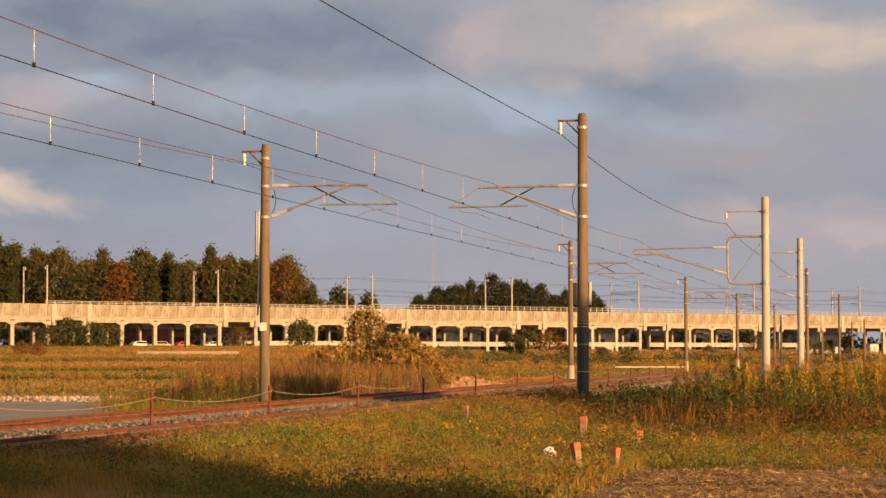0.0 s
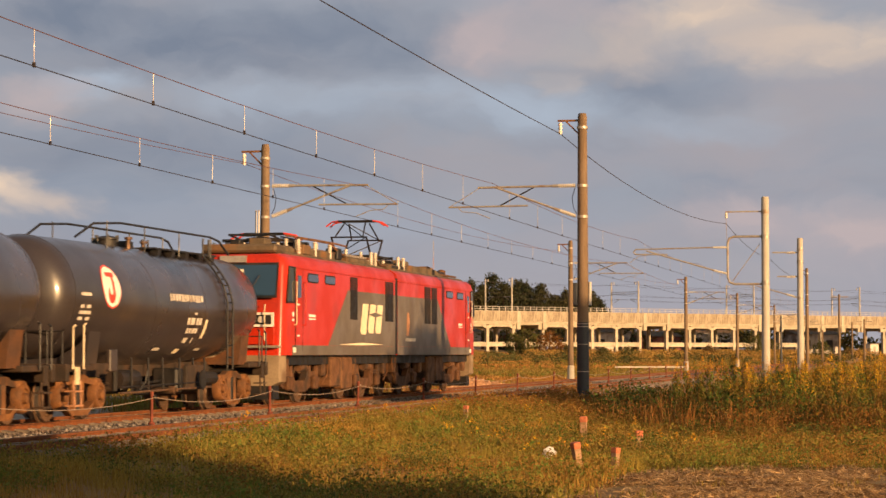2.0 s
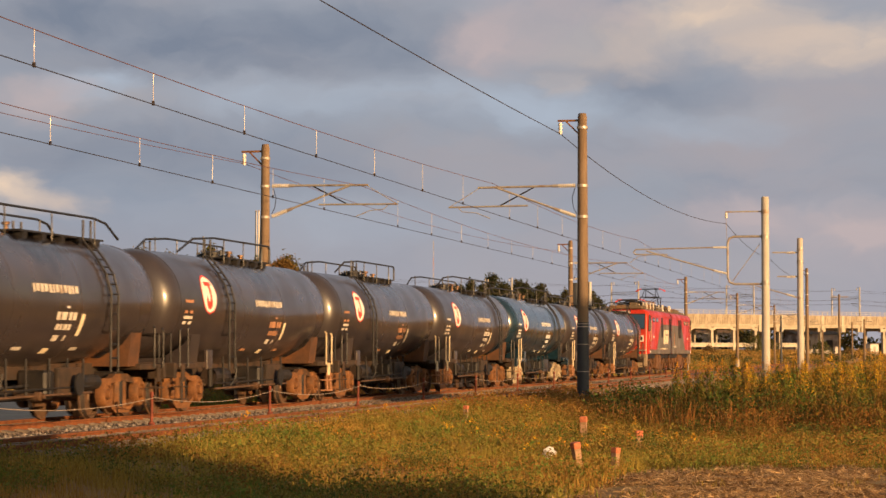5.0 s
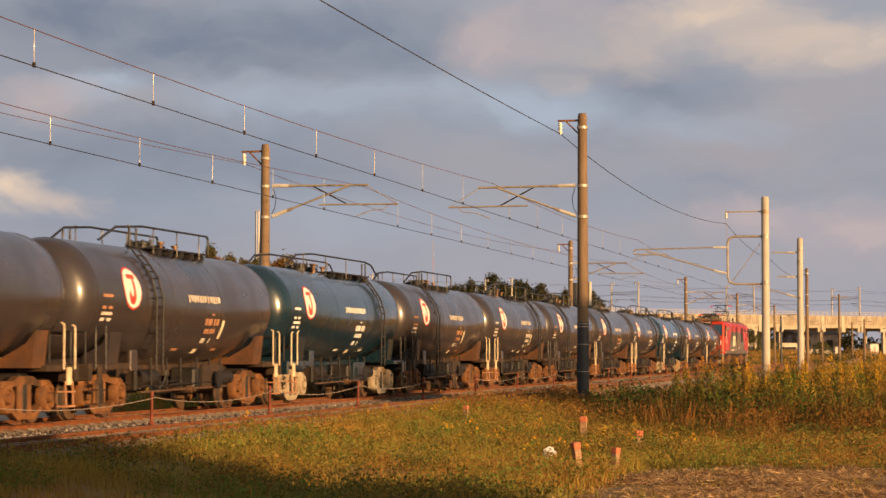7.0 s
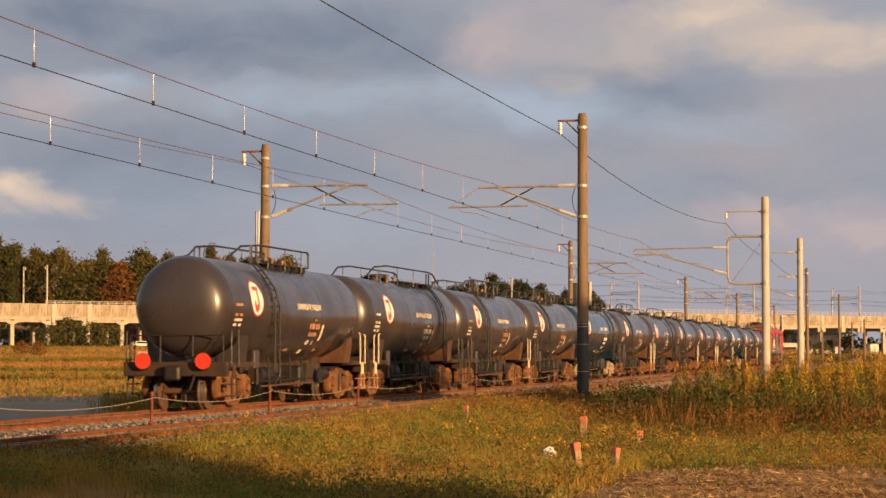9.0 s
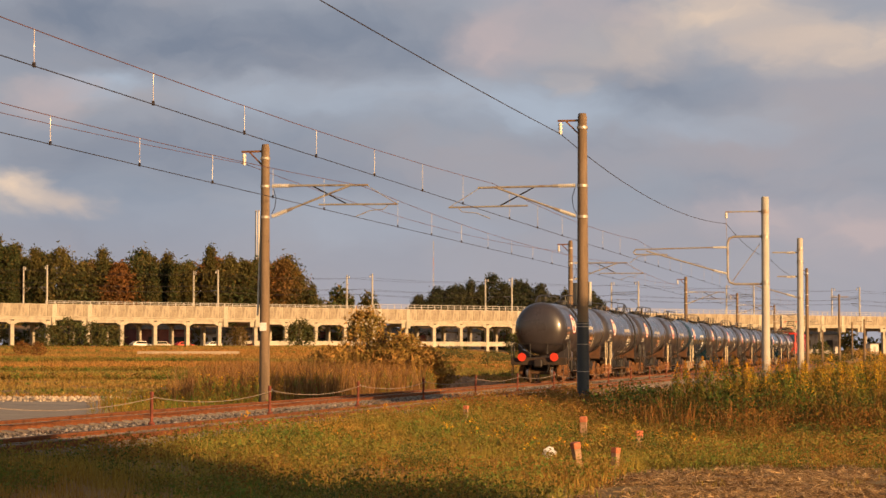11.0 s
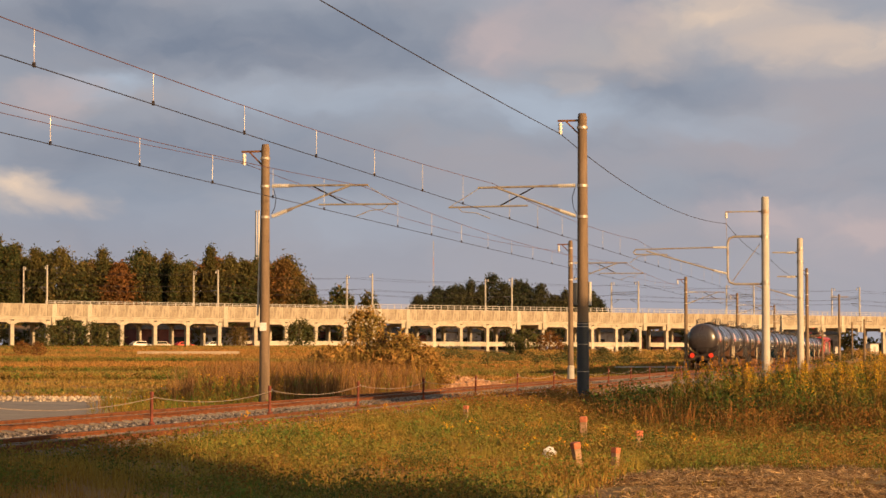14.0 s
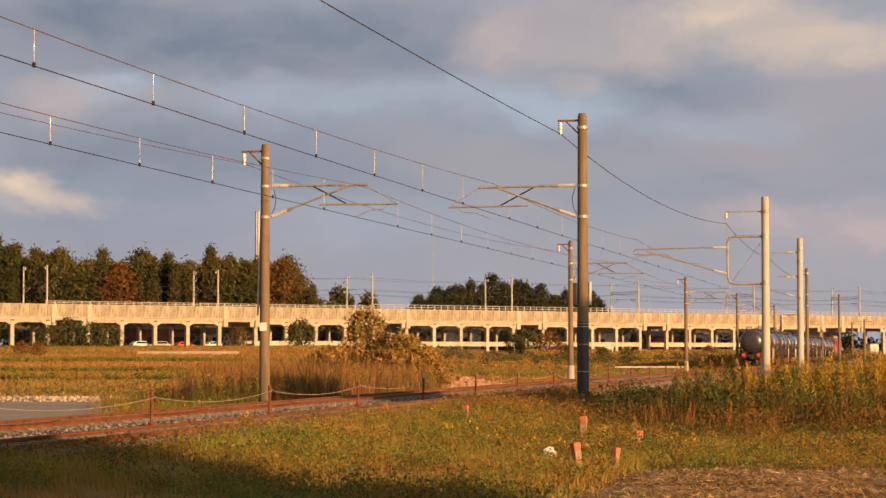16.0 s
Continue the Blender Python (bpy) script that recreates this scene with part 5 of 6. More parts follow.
            for w in (-0.95, 0.95):
                lathe(bm, [(s * 0.78, 0.28), (s * 0.92, 0.29), (s * 0.97, 0.255), (s * 0.97, 0.19), (s * 0.91, 0.17), (s * 0.91, 0.11), (s * 1.01, 0.095), (s * 1.03, 0.04)], 16, "X", (0, c + w, 0.49))
                box(bm, (s * 0.79, c + w - 0.20, 0.50), (s * 0.93, c + w + 0.20, 0.82), 0.05)
            frame_ob = part("bogie_frame", bm, bogie_mat, car, "cast bogie side frame with bulging axle boxes", smooth=True)
            for q in (-0.2, 0, 0.2):
                part("coil_spring", tube(B(), (s * 0.83, c + q, 0.20), (s * 0.83, c + q, 0.76), 0.075, 8), bogie_mat if q else UNDERDARK, frame_ob)
        part("bolster", box(B(), (-0.85, c - 0.22, 0.55), (0.85, c + 0.22, 0.95), 0.03), UNDERDARK, car)
    # gear below the belly
    for s in (1, -1):
        for y in (-2.2, -1.2, -0.3, 0.8, 1.7, 2.5):
            part("hanger", tube(B(), (s * 0.98, y, 0.52), (s * 0.92, y + 0.12, 1.22), 0.026, 6), UNDERDARK, car)
        for z, r in ((0.50, 0.024), (0.62, 0.018)):
            part("brake_rod", tube(B(), (s * 1.0, -2.9, z), (s * 1.0, 2.9, z + 0.05), r, 6), WHEEL if r > 0.02 else UNDERDARK, car)
        part("drain_valve", lathe(B(), [(s * 0.98, 0.09), (s * 1.10, 0.09), (s * 1.11, 0.05), (s * 1.18, 0.05)], 12, "X", (0, 0.12, 0.52)), WHEEL, car)
        part("hand_lever", pipe(B(), [(s * 1.05, -1.9, 0.55), (s * 1.12, -1.75, 0.72), (s * 1.14, -1.70, 0.95)], 0.018, 5), UNDERDARK, car)
    for s in (1, -1):
        part("brake_reservoir", tube(B(), (s * 0.75, -2.6, 0.78), (s * 0.75, -1.5, 0.78), 0.2, 14), UNDERDARK, car)
        part("valve_post", tube(B(), (s * 0.95, -3.1, 0.55), (s * 0.95, -3.1, 1.25), 0.06, 8), UNDERDARK, car)
        part("discharge_pipe", pipe(B(), [(s * 0.2, 0.1, 1.1), (s * 0.3, 0.1, 0.55), (s * 1.0, 0.1, 0.5)], 0.08, 8), FRAME_M, car)
        part("brake_handwheel", lathe(B(), [(s * 1.13, 0.22), (s * 1.16, 0.22)], 16, "X", (0, 1.9, 0.72)), UNDERDARK, car)
        part("gear_plate", box(B(), (s * 0.9, 1.2, 0.5), (s * 1.0, 2.4, 1.05), 0.02), FRAME_M, car)
        part("gear_plate", box(B(), (s * 0.95, -3.6, 0.95), (s * 1.05, -3.2, 1.4), 0.02), paint, car)
        part("side_sill", box(B(), (s * 1.0, -4.9, 1.0), (s * 1.14, -3.9, 1.12)), FRAME_M, car)
        part("stay", tube(B(), (s * 0.7, 2.6, 0.7), (s * 0.7, 3.6, 0.55), 0.04, 6), UNDERDARK, car)
    return car


LOCO_Y, SPEED, PITCH = 15.6, 24.45, 13.455
loco = make_loco()
grey_a = make_tank_car(TANK, BOGIE, 1, "dusty dark grey tank car with white markings")
grey_b = make_tank_car(TANK, BOGIE, 2, "dusty dark grey tank car with a mid-tank ladder")
teal = make_tank_car(TANKBLUE, BOGIE_PALE, 0, "clean dark teal tank car with pale bogies")
order = "AATABBABTBBAB"
made = {"A": grey_a, "B": grey_b, "T": teal}
used = set()
cars = []
for i, k in enumerate(order):
    src = made[k]
    cars.append(src if k not in used else copy_thing(src, pose(FAR_TRACK, 0, 0)))
    used.add(k)
last = cars[-1]
for x in (-0.74, 0.74):
    part("tail_disc", tube(B(), (x, -6.60, 1.14), (x, -6.63, 1.14), 0.19, 28), DISC, last, "round red tail reflector")
    part("disc_bracket", box(B(), (x - 0.06, -6.605, 0.95), (x + 0.06, -6.40, 1.2)), UNDERDARK, last)
tagged(last, "last dark grey tank car with two red tail discs")


def motions():
    times = (0.0, 4.0, 8.0, 12.0, 16.0)
    walk(loco, [(t, pose(FAR_TRACK, LOCO_Y + SPEED * t, 0)) for t in times])
    for i, car in enumerate(cars):
        y = -3.7 - PITCH * i
        walk(car, [(t, pose(FAR_TRACK, y + SPEED * t, 0)) for t in times])
    walk(sky_backdrop, [(t, pose(0, 0, 0, 0, 0, -0.035 * t)) for t in times])


# ---- plants ----
LEAF_MEADOW = leaf_mat("meadow_blades", (0.285, 0.235, 0.040), (0.35, 0.185, 0.038), (0.40, 0.29, 0.065), 0.16, 0.25)
LEAF_GREEN = leaf_mat("meadow_herbs", (0.125, 0.170, 0.028), (0.24, 0.17, 0.032), (0.26, 0.135, 0.03), 0.22, 0.25)
LEAF_RUSSET = leaf_mat("russet_herbs", (0.30, 0.120, 0.028), (0.24, 0.140, 0.032), (0.34, 0.18, 0.04), 0.3)
LEAF_DARK = leaf_mat("dark_green_herbs", (0.055, 0.105, 0.018), (0.085, 0.105, 0.02), (0.14, 0.085, 0.02), 0.4)
LEAF_DRY = leaf_mat("dry_grass", (0.36, 0.145, 0.032), (0.25, 0.13, 0.036), (0.40, 0.235, 0.085), 0.15)
LEAF_FIELD = leaf_mat("field_grass_blades", (0.36, 0.175, 0.045), (0.19, 0.168, 0.04), (0.33, 0.19, 0.05), 0.030, 0.25, (0.25, 1.2, 1))
PAMPAS = leaf_mat("pampas_blades", (0.25, 0.12, 0.038), (0.19, 0.095, 0.032), (0.36, 0.21, 0.09), 0.3)
LEAF_STRAW = leaf_mat("pale_straw", (0.46, 0.29, 0.13), (0.24, 0.135, 0.058), (0.66, 0.47, 0.25), 0.9)
LEAF_STEM = leaf_mat("goldenrod_leaves", (0.120, 0.185, 0.026), (0.26, 0.160, 0.030), (0.24, 0.095, 0.022), 0.25)
BLOOM = leaf_mat("goldenrod_bloom", (0.76, 0.44, 0.02), (0.60, 0.28, 0.025), (0.40, 0.18, 0.03), 0.3)
CEDAR = leaf_mat("dark_cedar_foliage", (0.048, 0.060, 0.018), (0.105, 0.086, 0.022), (0.14, 0.09, 0.024), 0.07, 0.5)
RUSSET = leaf_mat("russet_foliage", (0.175, 0.072, 0.019), (0.12, 0.08, 0.021), (0.18, 0.095, 0.024), 0.06, 0.4)
PINE = leaf_mat("pine_foliage", (0.034, 0.044, 0.022), (0.055, 0.055, 0.024), (0.075, 0.06, 0.026), 0.05, 0.4)
SHRUBLEAF = leaf_mat("shrub_leaves", (0.35, 0.205, 0.050), (0.24, 0.165, 0.040), (0.40, 0.20, 0.055), 0.5)
BUSHLEAF = leaf_mat("green_bush_leaves", (0.065, 0.082, 0.024), (0.09, 0.09, 0.027), (0.13, 0.085, 0.026), 0.3)
BARK = mat("dark_bark", (0.10, 0.065, 0.04), (0.07, 0.045, 0.03), 3, rough=0.95, stretch=(3, 3, 0.4))


def tuft(n, h, spread, w, lean=0.5):
    """Bent blades round one root: points, triangles."""
    V, T = [], []
    for i in range(n):
        a = rng.uniform(0, 6.28)
        d = np.array([math.cos(a), math.sin(a), 0])
        s = np.array([-d[1], d[0], 0]) * w * rng.uniform(0.7, 1.3)
        root = rng.normal(0, spread, 3) * np.array([1, 1, 0])
        hh = h * rng.uniform(0.55, 1.15)
        l = lean * hh * rng.uniform(0.2, 1.1)
        k = len(V)
        V += [root - s, root + s, root + d * l * 0.35 + s * 0.8 + [0, 0, hh * 0.62], root + d * l * 0.35 - s * 0.8 + [0, 0, hh * 0.62], root + d * l + [0, 0, hh]]
        T += [(k, k + 1, k + 2), (k, k + 2, k + 3), (k + 3, k + 2, k + 4)]
    return np.array(V), np.array(T), np.zeros(len(T), int)


def sward(n, h, spread, w):
    """Short broad blades over a patch of far grass."""
    V, T = [], []
    for i in range(n):
        a = rng.uniform(0, 6.28)
        d = np.array([math.cos(a), math.sin(a), 0])
        s = np.array([-d[1], d[0], 0]) * w * rng.uniform(0.6, 1.3)
        root = rng.uniform(-spread, spread, 3) * np.array([1, 1, 0])
        k = len(V)
        V += [root - s, root + s, root + d * h * rng.uniform(0, 0.9) + [0, 0, h * rng.uniform(0.6, 1.2)]]
        T.append((k, k + 1, k + 2))
    return np.array(V), np.array(T), np.zeros(len(T), int)


def herb(n, h, leaf):
    """Short stems with small leaves turned every way."""
    V, T = [], []
    for i in range(n):
        c = np.array([rng.normal(0, h * 0.35), rng.normal(0, h * 0.35), h * rng.uniform(0.15, 1.0)])
        a = rng.normal(0, 1, 3)
        a /= np.linalg.norm(a)
        b = np.cross(a, rng.normal(0, 1, 3))
        b /= np.linalg.norm(b)
        q = leaf * rng.uniform(0.6, 1.3)
        k = len(V)
        V += [c - a * q, c + b * q * 0.4, c + a * q, c - b * q * 0.4]
        T += [(k, k + 1, k + 2), (k, k + 2, k + 3)]
    k = len(V)
    V += [np.array([-0.006, 0, 0]), np.array([0.006, 0, 0]), np.array([0, 0, h])]
    T += [(k, k + 1, k + 2)]
    return np.array(V), np.array(T), np.zeros(len(T), int)


def goldenrod(h, leaves, bloom):
    """A tall stem, drooping narrow leaves and a plume of small yellow florets."""
    V, T, F = [], [], []

    def tri(*pts, m=0):
        k = len(V)
        V.extend(pts)
        T.append((k, k + 1, k + 2))
        F.append(m)

    for a in (0, 2.1, 4.2):
        d = np.array([math.cos(a), math.sin(a), 0]) * 0.006
        e = np.array([math.cos(a + 2.1), math.sin(a + 2.1), 0]) * 0.006
        tri(d, e, np.array([0, 0, h]))
    for i in range(leaves):
        z = h * rng.uniform(0.12, 0.88)
        a = rng.uniform(0, 6.28)
        d = np.array([math.cos(a), math.sin(a), 0])
        s = np.array([-d[1], d[0], 0]) * 0.014
        l = rng.uniform(0.09, 0.17) * (1.2 - 0.5 * z / h)
        p = np.array([0, 0, z])
        m1 = p + d * l * 0.55 + [0, 0, 0.03]
        tri(p, m1 - s, m1 + s)
        tri(m1 - s, m1 + s, p + d * l + [0, 0, -0.05])
    for i in range(bloom):
        u = rng.random()
        z = h * (0.80 + 0.24 * u)
        r = 0.10 * (1.1 - u) * rng.uniform(0.3, 1.2)
        a = rng.uniform(0, 6.28)
        c = np.array([math.cos(a) * r, math.sin(a) * r, z])
        tri(c + rng.normal(0, 0.013, 3), c + rng.normal(0, 0.013, 3), c + rng.normal(0, 0.013, 3), m=1)
    return np.array(V), np.array(T), np.array(F)


def sow(name, templates, x, y, size, materials, label, category, sink=0.02):
    """Sets copies of the templates on the ground, joined into one stuff object."""
    VV, TT, FF, k = [], [], [], 0
    pick = rng.integers(0, len(templates), len(x))
    z = np.array([ground_z(a, b) for a, b in zip(x, y)]) - sink
    for i, (V, T, F) in enumerate(templates):
        idx = np.where(pick == i)[0]
        if not len(idx):
            continue
        a = rng.uniform(0, 6.28, len(idx))
        c, s, g = np.cos(a)[:, None], np.sin(a)[:, None], size[idx][:, None]
        P = np.stack([(V[:, 0] * c - V[:, 1] * s) * g + x[idx][:, None], (V[:, 0] * s + V[:, 1] * c) * g + y[idx][:, None], V[:, 2] * g + z[idx][:, None]], -1)
        VV.append(P.reshape(-1, 3))
        TT.append((T[None] + (np.arange(len(idx)) * len(V))[:, None, None]).reshape(-1, 3) + k)
        FF.append(np.tile(F, len(idx)))
        k += len(idx) * len(V)
    return scatter(name, np.concatenate(VV), np.concatenate(TT), materials, np.concatenate(FF), label, category)


def area(n, x0, x1, y0, y1, power=1.0):
    return rng.uniform(x0, x1, n), y0 + (y1 - y0) * rng.random(n) ** power


def patchy(x, y, scale, cut, seed):
    v = np.array([noise.noise(Vector((a * scale, b * scale, seed))) for a, b in zip(x, y)])
    return v > cut


POSTS = ((-7.55, 48.52, 1.15, 0, 0.11), (-5.85, 44.8, 1.1, 3, 0.25), (-5.54, 35.13, 0.95, -10, 0.02), (-4.99, 35.26, 0.85, 4, 0.06), (-11.0, 52.0, 0.8, 0, 0.1))


def clear_of_posts(x, y):
    """False on the trodden ground before each boundary post."""
    ok = np.ones(len(x), bool)
    for p in POSTS:
        ok &= ((x - p[0]) / 0.28) ** 2 + ((y - p[1] + 0.7) / 1.0) ** 2 > 1
    return ok


# meadow before the tracks
x, y = area(40000, -12.25, 3, 23, 72, 1.15)
keep = ~((x > -4.6 + 0.45 * (y - 36)) & (y < 36.5) & (x > -4.6)) & clear_of_posts(x, y)
x, y = x[keep], y[keep]
low = 0.55 + 0.5 * np.array([noise.noise(Vector((a * 0.3, b * 0.3, 9))) for a, b in zip(x, y)]) + rng.uniform(-0.15, 0.25, len(x))
sow("meadow_grass", [tuft(6, 0.34, 0.05, 0.006) for _ in range(10)], x, y, low.clip(0.3, 1.3), [LEAF_MEADOW], "low olive and brown autumn meadow grass", "grass")
x, y = area(16500, -12.25, 3, 23, 72, 1.1)
keep = patchy(x, y, 0.35, -0.12, 4) & ~((x > -4.6) & (y < 35.5)) & clear_of_posts(x, y)
x, y = x[keep], y[keep]
sow("meadow_herbs", [herb(20, 0.30, 0.024) for _ in range(8)], x, y, rng.uniform(0.6, 1.5, len(x)), [LEAF_GREEN], "low leafy weeds in the meadow", "weeds")
# leafy clumps, dark green and russet, that break the meadow up
for name, n, cut, seed, m, size, lab in (("dark_clumps", 2600, 0.16, 21, LEAF_DARK, 1.0, "dark green leafy clumps in the meadow"), ("russet_clumps", 3000, 0.12, 31, LEAF_RUSSET, 0.9, "russet weeds in patches of the meadow")):
    x, y = area(n, -12.25, 3, 23, 72, 1.0)
    keep = patchy(x, y, 0.28, cut, seed) & ~((x > -4.6) & (y < 35.5)) & clear_of_posts(x, y)
    x, y = x[keep], y[keep]
    sow(name, [herb(80, 0.40, 0.021) for _ in range(7)], x, y, rng.uniform(0.5, 1.35, len(x)) * size, [m], lab, "weeds")
x, y = area(700, -12.3, -7.0, 54, 78)
sow("russet_verge", [herb(80, 0.5, 0.024) for _ in range(6)], x, y, rng.uniform(0.5, 1.3, len(x)), [LEAF_RUSSET], "russet weeds along the near track", "weeds")
x, y = area(60, -12.0, -4, 34, 68)
sow("short_goldenrod", [goldenrod(0.45, 14, 24) for _ in range(5)], x, y, rng.uniform(0.7, 1.3, len(x)), [LEAF_STEM, BLOOM], "scattered short yellow goldenrod in the meadow", "weeds")
# tall weeds beside the near track
x, y = area(3300, -8.4, 6, 47, 135, 1.4)
keep = (x > -7.5 + (62 - y).clip(0) * 0.42) & patchy(x, y, 0.22, -0.30, 2) & ~((np.abs(x + 7.4) < 0.5) & (y > 98))
x, y = x[keep], y[keep]
sow("goldenrod_stand", [goldenrod(rng.uniform(1.1, 1.6), 50, rng.integers(2, 32)) for _ in range(9)], x, y, rng.uniform(0.7, 1.15, len(x)) * (0.5 + 0.5 * ((y - 46) / 10).clip(0, 1)), [LEAF_STEM, BLOOM], "tall stand of yellow goldenrod and brown stems", "weeds")
x, y = area(3800, -9.0, 7, 50, 190, 1.3)
keep = x > -9.0 + (58 - y).clip(0) * 0.4 + rng.uniform(0, 1.5, len(x))
x, y = x[keep], y[keep]
sow("rank_grass", [tuft(9, 0.85, 0.12, 0.010) for _ in range(8)], x, y, rng.uniform(0.5, 1.2, len(x)), [LEAF_DRY], "rank dry orange grass among the weeds", "grass")
x, y = area(1900, -9.5, 5, 47, 80, 1.2)
keep = (x > -9.5 + (58 - y).clip(0) * 0.5) & patchy(x, y, 0.3, -0.05, 6)
x, y = x[keep], y[keep]
sow("rank_herbs", [herb(110, 0.75, 0.024) for _ in range(6)], x, y, rng.uniform(0.5, 1.2, len(x)), [LEAF_RUSSET], "bushy russet weeds", "weeds")
# dark-leaved weeds, spread left to stand in for a shadow patch near the pole
x, y = area(1500, -9.8, 6, 50, 74, 1.1)
keep = (x > -9.4 + (60 - y).clip(0) * 0.5) & patchy(x, y, 0.35, 0.0, 16)
x, y = x[keep], y[keep]
sow("shade_weeds", [herb(60, 1.0, 0.06) for _ in range(6)], x, y, rng.uniform(0.5, 1.1, len(x)), [LEAF_DARK], "dark green bushy weeds that stand in for shade among the goldenrod", "weeds")
x, y = area(950, -7.6, 6, 48, 66)
keep = (x > -7.0 + (58 - y).clip(0) * 0.55) & patchy(x, y, 0.5, -0.1, 26)
x, y = x[keep], y[keep]
sow("front_goldenrod", [goldenrod(rng.uniform(1.3, 1.85), 80, int(rng.integers(0, 2)) * 70) for _ in range(9)], x, y, rng.uniform(0.75, 1.2, len(x)), [LEAF_STEM, BLOOM], "tall green goldenrod with yellow plumes", "weeds")
x, y = area(2600, -30, -20.0, 52, 82)
keep = x > -0.385 * y + rng.normal(0, 0.5, len(x))
x, y = x[keep], y[keep]
sow("verge_weeds", [tuft(9, 0.55, 0.12, 0.010) for _ in range(5)] + [goldenrod(0.7, 20, 4)], x, y, rng.uniform(0.4, 1.2, len(x)), [LEAF_STEM, BLOOM], "green and brown weeds by the yard", "weeds")
# straw litter on the cleared plot
def chaff(n, reach):
    """Stalks and husks that lie nearly flat, crossing one another."""
    V, T = [], []
    for i in range(n):
        a = rng.uniform(0, 6.28)
        l, w = rng.uniform(0.05, 0.17), rng.uniform(0.003, 0.010)
        d = np.array([math.cos(a), math.sin(a), rng.normal(0, 0.22)])
        e = np.array([-d[1], d[0], rng.normal(0, 0.5)]) * w
        c = np.array([rng.normal(0, reach), rng.normal(0, reach), rng.uniform(0.015, 0.07)])
        k = len(V)
        V += [c - d * l * 0.5 - e, c - d * l * 0.5 + e, c + d * l * 0.5 + e * 0.6, c + d * l * 0.5 - e * 0.6]
        T += [(k, k + 1, k + 2), (k, k + 2, k + 3)]
    return np.array(V), np.array(T), np.zeros(len(T), int)


x, y = area(9000, -5.4, 6, 25, 37.5)
keep = ((x > -4.4 + 0.4 * (y - 34) + rng.normal(0, 0.35, len(x))) | (y < 31)) & patchy(x, y, 0.8, -0.22, 11)
x, y = x[keep], y[keep]
sow("straw_litter", [chaff(30, 0.15) for _ in range(8)], x, y, rng.uniform(0.6, 1.3, len(x)), [LEAF_STRAW], "pale straw litter on a cleared plot", "straw")
x, y = area(1500, -5.0, 5, 25, 37.5)
keep = patchy(x, y, 0.8, 0.22, 13)
x, y = x[keep], y[keep]
sow("plot_grass", [tuft(8, 0.16, 0.06, 0.006) for _ in range(6)], x, y, rng.uniform(0.5, 1.3, len(x)), [LEAF_GREEN], "short green grass on the cleared plot", "grass")
# beyond the tracks
x, y = area(8500, -34, -20.4, 70, 108, 1.0)
keep = (x > -0.34 * y + rng.normal(0, 0.8, len(x))) & (x < -0.236 * y + rng.normal(0, 0.6, len(x))) & patchy(x, y, 0.25, -0.3, 8)
x, y = x[keep], y[keep]
sow("pampas_grass", [tuft(14, 1.7, 0.16, 0.012, 0.45) for _ in range(8)], x, y, 0.25 + 0.8 * rng.random(len(x)) ** 1.6, [PAMPAS], "tall dry pampas grass behind the tracks", "grass")
x, y = area(3200, -33, -20.6, 64, 108)
keep = (x > -0.345 * y) & (x < -0.225 * y)
x, y = x[keep], y[keep]
sow("brown_weeds", [goldenrod(1.15, 34, 8) for _ in range(6)], x, y, rng.uniform(0.6, 1.2, len(x)), [LEAF_STEM, BLOOM], "dark brown weed stalks behind the tracks", "weeds")
x, y = area(54000, -190, 8, 80, 430, 1.1)
keep = ~((x > -22) & (x < -8.5)) & (x > -0.48 * y - 6) & ((y > 84) | (x > -0.36 * y)) & (((x + 25.5) / 4.5) ** 2 + ((y - 112) / 9) ** 2 > 1)
x, y = x[keep], y[keep]
sow("field_grass", [sward(13, 0.20, 0.75, 0.06) for _ in range(8)], x, y, rng.uniform(0.7, 1.15, len(x)) * (0.5 + y / 230), [LEAF_FIELD], "dry orange grass over the far field", "grass")
x, y = area(11000, -180, 10, 84, 420, 1.3)
keep = ~((x > -22) & (x < -10.5)) & patchy(x * 0.25, y, 0.06, 0.12, 5)
x, y = x[keep], y[keep]
sow("field_herbs", [herb(34, 0.20, 0.065) for _ in range(6)], x, y, rng.uniform(0.6, 1.2, len(x)) * (0.6 + y / 220), [LEAF_GREEN], "green weeds in strips of the far field", "weeds")
x, y = area(2600, -19.9, -18.9, 40, 160, 1.2)
sow("verge_grass", [tuft(7, 0.4, 0.08, 0.009) for _ in range(6)], x, y, rng.uniform(0.4, 1.0, len(x)), [LEAF_DRY], "dry grass along the ballast edge", "grass", -0.05)


for d, l0, l1 in ((152, -40, -9), (205, -52, -15), (262, -60, -24)):
    l = rng.uniform(l0, l1, 520)
    dd = d + rng.normal(0, 0.7, 520)
    sow("ditch_weeds", [herb(26, 0.55, 0.11) for _ in range(4)], l * 0.976 - dd * 0.217, l * 0.217 + dd * 0.976, rng.uniform(0.5, 1.1, 520), [LEAF_GREEN], "line of green weeds along a field ditch", "weeds")


l = rng.uniform(14, 75, 900)
dd = rng.uniform(330, 470, 900)
sow("field_scrub", [herb(70, 1.3, 0.16) for _ in range(6)], l * 0.976 - dd * 0.217, l * 0.217 + dd * 0.976, rng.uniform(0.5, 1.2, 900), [SHRUBLEAF], "brown scrub before the viaduct", "scrub")
l = rng.uniform(-2, 60, 420)
dd = rng.uniform(250, 400, 420)
keep = patchy(l, dd, 0.05, 0.0, 41)
l, dd = l[keep], dd[keep]
